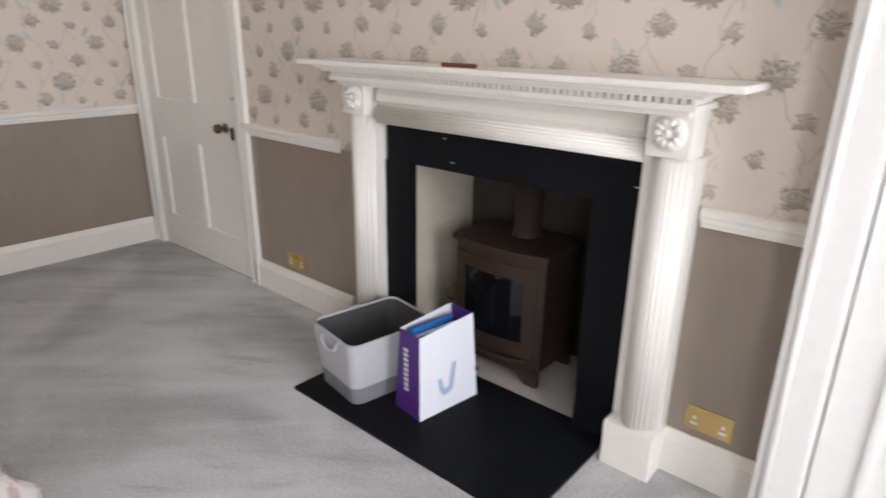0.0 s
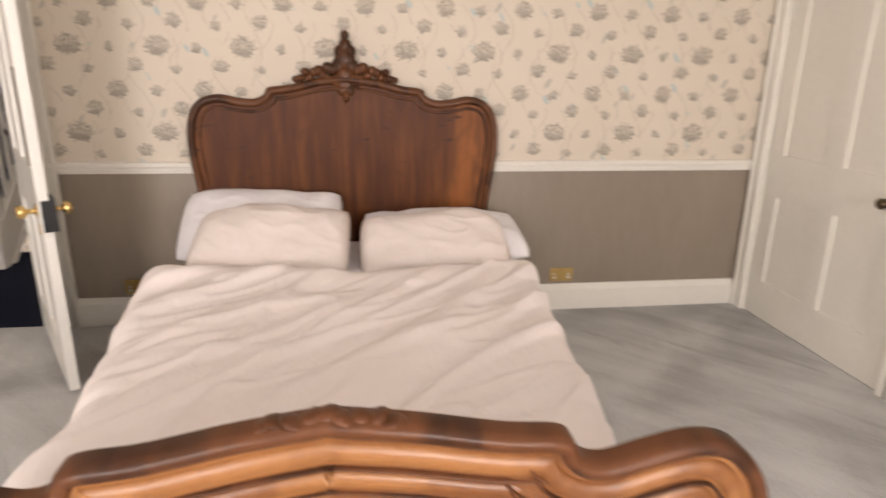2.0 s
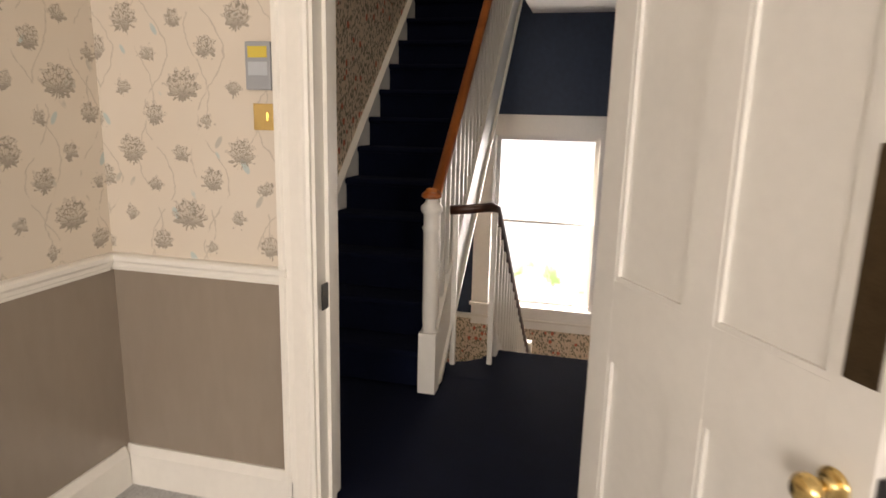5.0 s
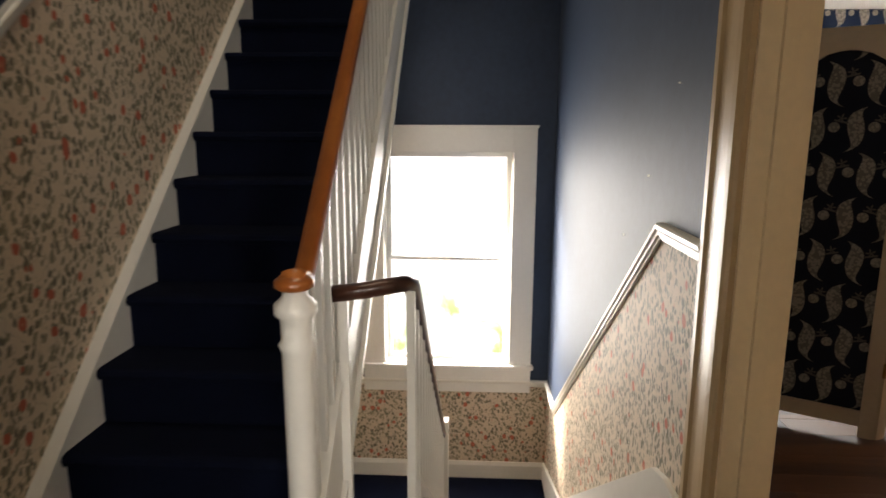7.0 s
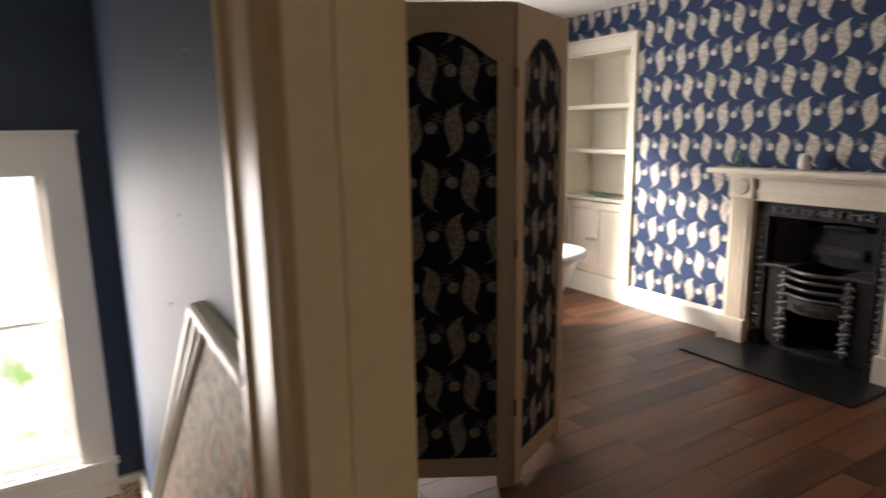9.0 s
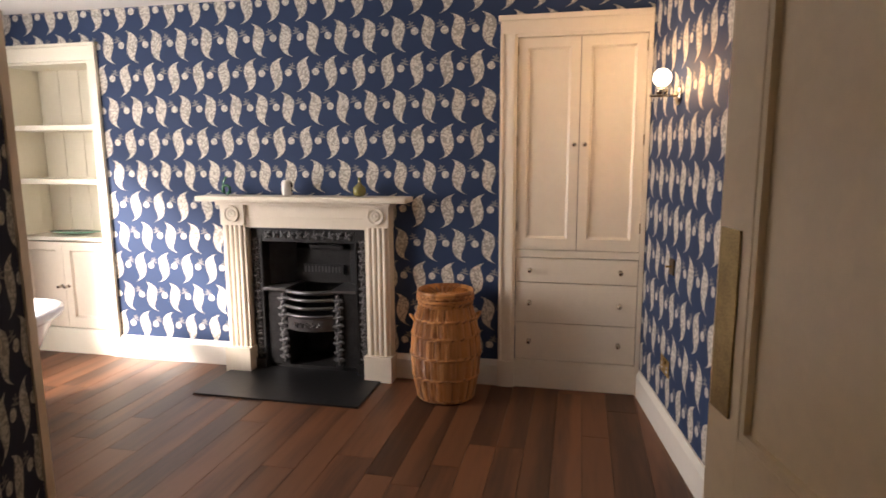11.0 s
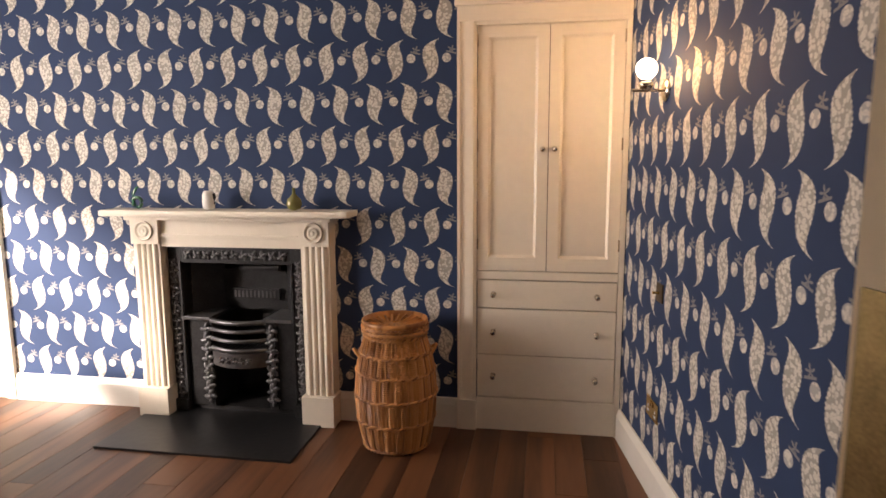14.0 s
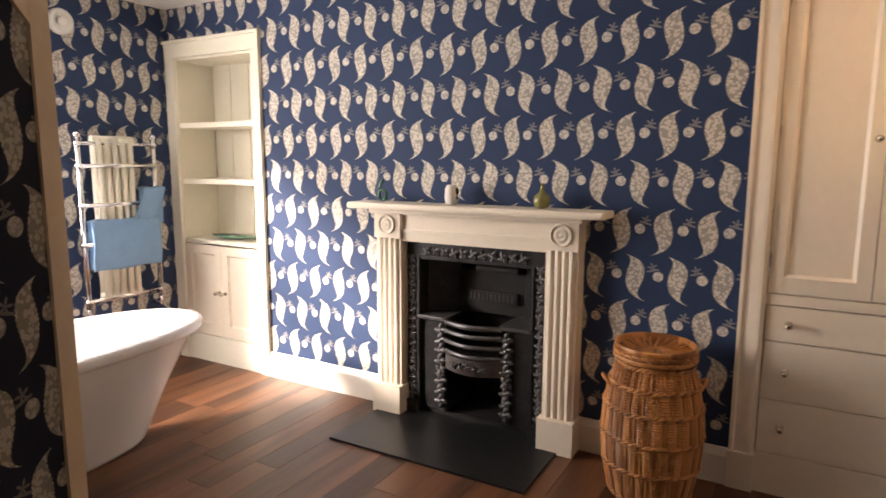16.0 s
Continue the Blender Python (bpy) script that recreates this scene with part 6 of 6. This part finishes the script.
for z0, z1, kz in ((0.678, 0.826, 0.752), (0.423, 0.672, 0.549), (0.186, 0.419, 0.305)):
    dr = part("drawer", cube(CX0 + 0.004, CX1 - 0.002, -0.005, 0.034, z0, z1, 0.0025), BONE, cup)
    for kx in (CX0 + 0.09, CX1 - 0.10):
        knob(NICKEL, dr, pose(kx, -0.005, kz, 90), 0.014, 0.016)
part("plinth", cube(CX0 + 0.002, CX1 + 0.002, -0.012, 0.034, 0.0, 0.180, 0.003), BONE, cup)

# ---- alcove shelves ----
IVORYPAINT = mat("ivory_paint", (0.80, 0.76, 0.64), 0.5, vary=0.02, scale=4)
alc = thing("alcove_bookcase", "ivory painted alcove shelves over a two-door cabinet", "bookcase", pose(0, TN, 0))
AB = 0.30
part("back", cube(AX0, AX1, AB, AB + 0.02, 0, 2.12), IVORYPAINT, alc)
for x in (AX0, AX1 - 0.018):
    part("side", cube(x, x + 0.018, 0.0, AB, 0, 2.12), IVORYPAINT, alc)
for i in range(4):
    part("back_board", cube(AX0 + 0.03 + i * 0.18, AX0 + 0.20 + i * 0.18, AB - 0.006, AB, 0.89, 2.10, 0.002), IVORYPAINT, alc)
for z in (1.665, 1.285):
    part("shelf", cube(AX0 + 0.018, AX1 - 0.018, 0.004, AB, z - 0.03, z + 0.005, 0.003), IVORYPAINT, alc)
part("counter", cube(AX0 + 0.018, AX1 - 0.018, -0.004, AB, 0.845, 0.87, 0.003), IVORYPAINT, alc)
part("side_stile", cube(TW + 0.006, AX0 + 0.012, -0.026, 0.01, 0, 2.10, 0.003), IVORYPAINT, alc)
part("side_stile", cube(AX1 - 0.012, AX1 + 0.055, -0.026, 0.01, 0, 2.10, 0.003), IVORYPAINT, alc)
part("top_board", cube(AX0 + 0.018, AX1 - 0.018, 0.0, AB, 2.085, 2.10), IVORYPAINT, alc)
part("head", cube(TW + 0.006, AX1 + 0.055, -0.028, 0.01, 2.10, 2.195, 0.003), IVORYPAINT, alc)
part("head_cap", cube(TW + 0.002, AX1 + 0.068, -0.042, 0, 2.195, 2.215, 0.005), IVORYPAINT, alc)
am = (AX0 + AX1) / 2
for x0, x1, kx in ((AX0 + 0.014, am - 0.0015, am - 0.035), (am + 0.0015, AX1 - 0.014, am + 0.035)):
    d = shaker("cabinet_door", x0, x1, 0.20, 0.835, alc, -0.010, 0.06)
    if kx < am:
        knob(NICKEL, d, pose(kx + 0.01, -0.010, 0.51, 90), 0.013, 0.016)
        knob(NICKEL, d, pose(am + 0.03, -0.010, 0.51, 90), 0.013, 0.016)
part("plinth", cube(AX0 + 0.012, AX1 - 0.012, -0.012, 0.012, 0, 0.19, 0.003), IVORYPAINT, alc)
GREEN = mat("green_glass_dish", (0.10, 0.22, 0.16), 0.12, vary=0.2, scale=12, spec=0.8)
dish = bmesh.new()
rows = []
for i in range(13):
    u = 2 * i / 12 - 1
    w = 0.075 * (1 - u * u) ** 0.7 + 0.002
    rows.append([dish.verts.new((0.20 * u, w * v, 0.012 + 0.020 * (v * v) * (1 - u * u) + 0.022 * u * u + t)) for t in (0.0, 0.006) for v in ((-1, -0.5, 0, 0.5, 1) if t == 0 else (1, 0.5, 0, -0.5, -1))])
for p, q in zip(rows, rows[1:]):
    for j in range(10):
        dish.faces.new((p[j], p[(j + 1) % 10], q[(j + 1) % 10], q[j]))
dish.faces.new(rows[0])
dish.faces.new(rows[-1][::-1])
tagged(part("leaf_dish", dish, GREEN, smooth=True, at=pose(-8.77, TN + 0.12, 0.862, 0, 0, 8)), "dark green leaf-shaped glass dish on the cabinet top", "dish")

# ---- mantel ornaments ----
MZ = 1.197
pts = [(0.028 * math.cos(radians(t)), 0.0, 0.036 + 0.028 * math.sin(radians(t))) for t in range(-90, 260, 25)]
pts += [(-0.026, 0, 0.055), (-0.020, 0, 0.085), (0.0, 0, 0.115), (0.014, 0, 0.122)]
tagged(part("glass_swirl", tube(pts, [0.010] * (len(pts) - 2) + [0.007, 0.003], 8), mat("green_glass", (0.015, 0.10, 0.05), 0.1, spec=0.8), smooth=True, at=pose(-7.36, TN - 0.10, MZ)), "curled dark green glass ornament on the mantel", "ornament")
pot = thing("small_vase", "small white vase with a black side on the mantel", "vase", pose(-6.93, TN - 0.10, MZ))
part("body", turned([(0.020, 0), (0.030, 0.006), (0.034, 0.035), (0.032, 0.080), (0.024, 0.098), (0.020, 0.100), (0.018, 0.09)], 24), mat("white_glaze", (0.78, 0.76, 0.72), 0.3), pot, smooth=True)
part("dark_side", tube([(0.030, 0, 0.03), (0.034, 0, 0.06), (0.028, 0, 0.085)], 0.010, 8), BLACK, pot)
vz = thing("glass_bottle", "round olive-yellow glass bottle with a thin neck", "bottle", pose(-6.44, TN - 0.10, MZ))
OLIVE = mat("olive_glass", (0.20, 0.19, 0.06), 0.12, vary=0.15, scale=20, spec=0.8)
part("body", turned([(0.015, 0), (0.034, 0.008), (0.042, 0.032), (0.036, 0.058), (0.018, 0.074), (0.009, 0.085), (0.008, 0.115), (0.011, 0.118)], 24), OLIVE, vz, smooth=True)


# ---- wicker hamper ----
def hamper():
    t = thing("wicker_hamper", "tall barrel-shaped wicker laundry hamper with a lid", "hamper", pose(-5.865, 1.47, 0, 0, 0, 20))
    WICK = wood_mat("willow", (0.21, 0.075, 0.020), (0.56, 0.25, 0.080), 0.36, 2, 6.0, 0.0)
    prof = [(0.165, 0.015), (0.178, 0.06), (0.196, 0.16), (0.205, 0.27), (0.200, 0.38), (0.180, 0.49), (0.158, 0.56), (0.150, 0.60)]
    line = smooth_line(prof, 12)
    stakes, seg = 44, 220
    bm = bmesh.new()
    rings = []
    dz = 0.0105
    zmax = prof[-1][1]
    nrow = int((zmax - 0.015) / dz)
    sub = 4
    for i in range(nrow * sub + 1):
        z = 0.015 + (zmax - 0.015) * i / (nrow * sub)
        r = np.interp(z, [p[1] for p in line], [p[0] for p in line])
        row = i // sub
        ph = (i % sub) / sub
        ring = []
        for j in range(seg):
            a = 2 * math.pi * j / seg
            tier = sum(z > q for q in (0.155, 0.285, 0.405, 0.50))
            s = math.sin(a * stakes / 2 + math.pi * (tier % 2))
            proud = max(-1.0, min(1.0, 3.0 * s))
            bulge = 0.0022 * proud + 0.0045 * abs(math.sin(math.pi * ph)) * (1 if proud > 0 else 0.6)
            ring.append(bm.verts.new(((r + bulge) * math.cos(a), (r + bulge) * math.sin(a), z)))
        rings.append(ring)
    for p, q in zip(rings, rings[1:]):
        for j in range(seg):
            bm.faces.new((p[j], p[(j + 1) % seg], q[(j + 1) % seg], q[j]))
    bm.faces.new(rings[0][::-1])
    bm.faces.new(rings[-1])
    part("woven_body", bm, WICK, t, "honey-brown woven willow body", smooth=False)
    for z in (0.018, 0.155, 0.285, 0.405, 0.50, 0.585):
        r = float(np.interp(z, [p[1] for p in line], [p[0] for p in line])) + 0.004
        for ph in (0.0, 0.5):
            n = 120
            pts = [((r + 0.004 * math.cos(24 * (2 * math.pi * i / n) + ph * 2 * math.pi)) * math.cos(2 * math.pi * i / n), (r + 0.004 * math.cos(24 * (2 * math.pi * i / n) + ph * 2 * math.pi)) * math.sin(2 * math.pi * i / n), z + 0.006 * math.sin(24 * (2 * math.pi * i / n) + ph * 2 * math.pi)) for i in range(n)]
            part("twisted_band", tube(pts, 0.0055, 6, closed=True), WICK, t, smooth=True)
    for i in range(stakes):
        a = 2 * math.pi * (i + 0.5) / stakes
        pts = [((float(np.interp(z, [p[1] for p in line], [p[0] for p in line])) + 0.003) * math.cos(a), (float(np.interp(z, [p[1] for p in line], [p[0] for p in line])) + 0.003) * math.sin(a), z) for z in (0.02, 0.10, 0.2, 0.3, 0.4, 0.5, 0.58)]
        part("stake", tube(pts, 0.0030, 6), WICK, t, smooth=True)
    lid = part("lid", turned([(0.150, 0.60), (0.160, 0.605), (0.163, 0.62), (0.163, 0.640), (0.168, 0.650), (0.166, 0.664), (0.158, 0.666), (0.146, 0.640), (0.07, 0.622), (0.002, 0.630)], 60), WICK, t, "woven lid with a raised rim", smooth=True)
    for z in (0.612, 0.632):
        for ph in (0.0, 0.5):
            n = 120
            pts = [(0.166 * math.cos(2 * math.pi * i / n), 0.166 * math.sin(2 * math.pi * i / n), z + 0.006 * math.sin(26 * (2 * math.pi * i / n) + ph * 2 * math.pi)) for i in range(n)]
            part("rim_strand", tube(pts, 0.006, 6, closed=True), WICK, lid, smooth=True)
    for i in range(24):
        a = 2 * math.pi * i / 24
        part("lid_stake", tube([(0.012 * math.cos(a), 0.012 * math.sin(a), 0.638), (0.075 * math.cos(a + 0.1), 0.075 * math.sin(a + 0.1), 0.627), (0.146 * math.cos(a), 0.146 * math.sin(a), 0.645)], 0.006, 6), WICK, lid, smooth=True)
    for s in (-1, 1):
        pts = [(s * (0.172 + 0.040 * math.sin(math.pi * i / 10)), -0.045 + 0.09 * i / 10, 0.47 + 0.045 * math.sin(math.pi * i / 10)) for i in range(11)]
        part("handle", tube(pts, 0.008, 8), WICK, t, smooth=True)
    return t


hamper()

# ---- folding screen ----
DARKPLUME = plume_paper("dark_plume_cloth", 0, (0.010, 0.012, 0.022), (0.36, 0.33, 0.27), 0.155, 0.205, 0.8)
SCRPAINT = mat("putty_paint", (0.62, 0.49, 0.335), 0.5, vary=0.05, scale=5)
screen = thing("folding_screen", "folding screen with dark plume cloth in putty frames", "screen", pose(0, 0, 0))


def screen_panel(p, q, height=1.92):
    """One leaf from plan point p to q."""
    d = Vector((q[0] - p[0], q[1] - p[1], 0))
    w = d.length
    m = pose(p[0], p[1], 0, 0, 0, math.degrees(math.atan2(d.y, d.x)))
    f, t = 0.065, 0.012
    leaf = part("leaf", cube(f - 0.01, w - f + 0.01, -0.004, 0.004, 0.12, 1.87), DARKPLUME, screen, "dark cloth with pale plumes", at=m)
    part("stile", cube(0.002, f, -t, t, 0.0, height, 0.002), SCRPAINT, leaf)
    part("stile", cube(w - f, w - 0.002, -t, t, 0.0, height, 0.002), SCRPAINT, leaf)
    part("bottom_rail", cube(f, w - f, -t, t, 0.055, 0.135), SCRPAINT, leaf)
    inner = w - 2 * f
    arch = [(0.0, 0.0), (0.10, 0.028), (0.20, 0.062), (0.30, 0.090), (0.42, 0.104), (0.5, 0.107), (0.58, 0.104), (0.70, 0.090), (0.80, 0.062), (0.90, 0.028), (1.0, 0.0)]
    bm = bmesh.new()
    z0 = 1.712
    for (a0, b0), (a1, b1) in zip(arch, arch[1:]):
        xa, xb = f + a0 * inner, f + a1 * inner
        vs = [bm.verts.new(v) for y in (-t, t) for v in ((xa, y, z0 + b0), (xb, y, z0 + b1), (xb, y, height), (xa, y, height))]
        for fc in ((0, 1, 2, 3), (7, 6, 5, 4), (0, 4, 5, 1), (1, 5, 6, 2), (2, 6, 7, 3), (3, 7, 4, 0)):
            bm.faces.new([vs[i] for i in fc])
    part("arched_head", bm, SCRPAINT, leaf)
    return leaf


PA, PB, PC = (-6.99, -1.27), (-6.71, -0.77), (-6.925, -0.33)
screen_panel(PA, PB)
screen_panel(PB, PC)
for z in (0.32, 0.98, 1.62):
    part("hinge", tube([(PB[0] + 0.014, PB[1], z), (PB[0] + 0.014, PB[1], z + 0.07)], 0.007, 8), BRASS, screen, "small brass hinge")

# ---- bath ----
ENAMEL = mat("white_enamel", (0.82, 0.82, 0.83), 0.12, vary=0.01, scale=3, spec=0.6)
tub = thing("bathtub", "white freestanding oval bathtub with sloping ends", "bathtub", pose(-8.285, 0.09, 0))


def oval(a, b, z, n=48, p=2.4):
    out = []
    for i in range(n):
        t = 2 * math.pi * i / n
        c, s = math.cos(t), math.sin(t)
        out.append((math.copysign(abs(c) ** (2 / p), c) * a, math.copysign(abs(s) ** (2 / p), s) * b, z))
    return out


SHELL = [oval(0.175, 0.62, 0.0), oval(0.185, 0.64, 0.02), oval(0.255, 0.75, 0.25), oval(0.345, 0.89, 0.50), oval(0.358, 0.92, 0.530)]
RIM = [SHELL[-1], oval(0.378, 0.955, 0.538), oval(0.388, 0.970, 0.555), oval(0.388, 0.970, 0.580), oval(0.380, 0.962, 0.592), oval(0.355, 0.93, 0.595), oval(0.335, 0.90, 0.58)]
BASIN = [RIM[-1], oval(0.28, 0.71, 0.35), oval(0.20, 0.58, 0.14), oval(0.14, 0.48, 0.11)]
part("shell", loft(SHELL, (True, False)), ENAMEL, tub, smooth=True)
part("rim", loft(RIM, (False, False)), ENAMEL, tub, "thick rounded white rim", smooth=True)
part("basin", loft(BASIN, (False, True)), ENAMEL, tub, "smooth white inner basin", smooth=True)

# ---- towel radiator ----
rad = thing("towel_radiator", "chrome towel rail round a cream column radiator", "radiator", pose(TW, 0, 0))
for y in (0.99, 1.49):
    part("post", tube([(0.10, y, 0.50), (0.10, y, 1.555)], 0.016, 12), CHROME, rad, smooth=True)
    lmp = bmesh.new()
    lump(lmp, (0.10, y, 1.565), (0.020, 0.020, 0.020))
    part("finial", lmp, CHROME, rad, smooth=True)
    part("valve", tube([(0.10, y, 0.50), (0.10, y, 0.44), (0.0, y, 0.44)], 0.012, 10), CHROME, rad, smooth=True)
    part("bracket", tube([(0.0, y, 1.40), (0.10, y, 1.40)], 0.010, 10), CHROME, rad)
for z, x in ((1.515, 0.10), (1.38, 0.125), (1.14, 0.125), (0.90, 0.125), (0.545, 0.10)):
    part("bar", tube([(x, 0.975, z), (x, 1.505, z)], 0.012, 12), CHROME, rad, smooth=True)
    for y in (0.99, 1.49):
        part("collar", turned([(0.020, -0.012), (0.022, 0.0), (0.020, 0.012)], 14), CHROME, rad, at=pose(0.10, y, z), smooth=True)
for i in range(5):
    y = 1.115 + i * 0.052
    part("column", tube([(0.055, y, 0.56), (0.055, y, 1.545)], 0.020, 10), IVORYPAINT, rad, smooth=True)
    part("column", tube([(0.105, y, 0.56), (0.105, y, 1.545)], 0.018, 10), IVORYPAINT, rad, smooth=True)
for z in (0.555, 1.535):
    part("header", tube([(0.08, 1.09, z), (0.08, 1.35, z)], 0.030, 10), IVORYPAINT, rad, smooth=True)
TOWEL = mat("sky_blue_towelling", (0.24, 0.42, 0.66), 0.95, vary=0.06, scale=18, bump=0.9, bscale=220)


def towel(name, label, x, y0, y1, top, front, back, seed, slant=0.0):
    bm = bmesh.new()
    n, m = 22, 28
    rows = []
    total = front + back
    for i in range(n + 1):
        u = i / n
        row = []
        for j in range(m + 1):
            s = total * j / m
            wob = 0.008 * noise.noise(Vector((u * 5 + seed, s * 8, seed)))
            y = y0 + (y1 - y0) * u
            if s < front:
                p = (x + 0.030 + wob + 0.012 * math.sin(s * 9), y + slant * (front - s), top - (front - s))
            else:
                p = (x - 0.018 + wob * 0.5, y, top - (s - front))
            arc = math.exp(-((s - front) / 0.03) ** 2) * 0.014
            row.append(bm.verts.new((p[0], p[1], p[2] + arc + 0.004 * math.sin(u * 9 + seed))))
        rows.append(row)
    for a, b in zip(rows, rows[1:]):
        for j in range(m):
            bm.faces.new((a[j], a[j + 1], b[j + 1], b[j]))
    ob = part(name, bm, TOWEL, smooth=True, at=pose(TW, 0, 0))
    md = ob.modifiers.new("thick", "SOLIDIFY")
    md.thickness = 0.014
    return tagged(ob, label, "towel", "blue towels")


towel("towel", "sky blue bath towel folded over the chrome rail", 0.125, 1.01, 1.47, 1.045, 0.31, 0.30, 1)
towel("towel", "small sky blue hand towel slung over the rail", 0.130, 1.36, 1.52, 1.235, 0.20, 0.24, 6, -0.35)
vent = thing("wall_fan", "round white extractor fan on the blue wallpaper", "fan", pose(TW, 1.00, 2.22))
part("ring", turned([(0.075, 0), (0.075, 0.02), (0.060, 0.032), (0.050, 0.030), (0.048, 0.018)], 32), IVORY, vent, at=pose(0, 0, 0, 0, 90), smooth=True)
part("hub", turned([(0.026, 0.0), (0.026, 0.034), (0.018, 0.038)], 24), IVORY, vent, at=pose(0, 0, 0, 0, 90), smooth=True)

# ---- sconce, switch and socket on the east wall ----
SCONCE = 0.535
GLOBE = SLANT @ pose(SCONCE, -0.085, 1.815)
lampthing = thing("wall_lamp", "lit opal globe wall lamp on a nickel arm", "lamp", SLANT @ pose(SCONCE, 0, 1.815, 0, 0, 90))
part("backplate", turned([(0.045, 0), (0.045, 0.008), (0.030, 0.016), (0.012, 0.02)], 24), NICKEL, lampthing, at=pose(0, 0, -0.085, 0, -90), smooth=True)
part("arm", tube([(0, 0, -0.085), (-0.06, 0, -0.085), (-0.14, 0, -0.085)], 0.007, 10), NICKEL, lampthing, smooth=True)
part("gallery", turned([(0.012, -0.085), (0.026, -0.075), (0.030, -0.060), (0.026, -0.052)], 20), NICKEL, lampthing, at=pose(-0.085, 0, 0), smooth=True)
GLOW = bpy.data.materials.new("lit_opal_glass")
GLOW.use_nodes = True
gb = GLOW.node_tree.nodes["Principled BSDF"]
gb.inputs["Emission Color"].default_value, gb.inputs["Emission Strength"].default_value = (1.0, 0.80, 0.55, 1), 2.0
globe = bmesh.new()
bmesh.ops.create_uvsphere(globe, u_segments=28, v_segments=18, radius=0.043)
gob = part("globe", globe, GLOW, lampthing, "glowing warm opal globe", smooth=True, at=pose(-0.085, 0, 0))
gob.visible_shadow = False
bulb.data.energy, bulb.data.color, bulb.data.shadow_soft_size = 3.4, (1.0, 0.62, 0.30), 0.05
bulb.matrix_world = GLOBE
es = socket(SLANT @ pose(0.537, 0, 0.376), "bronze double wall socket on blue wallpaper")
bsw = thing("light_switch", "small bronze toggle switch on blue wallpaper", "switch", SLANT @ pose(0.568, 0, 0.90))
part("plate", cube(-0.04, 0.04, -0.006, 0, -0.04, 0.04, 0.003), BRONZE, bsw)
part("toggle", turned([(0.006, 0), (0.005, 0.02), (0.008, 0.026)], 10), BRASS, bsw, at=pose(0, -0.006, 0, 90))

# bathroom door furniture (local +y is the face that looks west once the door stands open)
TARN = mat("tarnished_brass", (0.30, 0.22, 0.10), 0.4, metal=0.9, vary=0.35, scale=30)
part("finger_plate", cube(0.708, 0.773, 0.021, 0.025, 1.03, 1.336, 0.002), TARN, bath_door, "worn tarnished brass finger plate")
knob(BRASS, bath_door, pose(0.675, 0.021, 0.84, -90), 0.027, 0.040)
knob(BRASS, bath_door, pose(0.675, -0.021, 0.84, 90), 0.027, 0.040)

# ---- bathroom window ----
sash_window("window_bathroom", "white painted sash window", pose(TW - 0.05, (BY0 + BY1) / 2, BZ0, 0, 0, 90), BY1 - BY0, BZ1 - BZ0)

# ---- bathroom floor boards ----
BOARD = wood_mat("dark_oak_boards", (0.050, 0.020, 0.010), (0.155, 0.063, 0.028), 0.44, 1, 2.0, 0.0, 14.0)
nt = BOARD.node_tree
info = [n for n in nt.nodes if n.bl_idname == "ShaderNodeObjectInfo"][0]
bsdf = nt.nodes["Principled BSDF"]
old = bsdf.inputs["Base Color"].links[0].from_socket
hue = nt.nodes.new("ShaderNodeHueSaturation")
mr = nt.nodes.new("ShaderNodeMapRange")
mr.inputs["To Min"].default_value, mr.inputs["To Max"].default_value = 0.84, 1.20
nt.links.new(info.outputs["Random"], mr.inputs[0])
nt.links.new(mr.outputs[0], hue.inputs["Value"])
nt.links.new(old, hue.inputs["Color"])
nt.links.new(hue.outputs[0], bsdf.inputs["Base Color"])
rnd = random.Random(11)
fl_ = bpy.data.objects["floor_bathroom"]
shapes = {}
x = TW
while x < EE - 0.01:
    w = rnd.choice((0.14, 0.17, 0.20))
    w = min(w, EE - x)
    y = LN + 0.02
    first_len = rnd.uniform(0.4, 1.5)
    while y < TN - 0.01:
        ln = min(first_len, TN - y)
        first_len = rnd.choice((1.2, 1.6, 2.0))
        key = (round(w, 3), round(ln, 3))
        if key not in shapes:
            bm = cube(0.001, w - 0.001, 0.001, ln - 0.001, -0.012, 0.0, 0.0015)
            ob = part("floorboard", bm, BOARD, fl_, at=pose(x, y, 0))
            shapes[key] = ob.data
        else:
            ob = new("floorboard", shapes[key])
            ob.parent, ob.matrix_basis = fl_, pose(x, y, 0)
        y += ln
    x += w
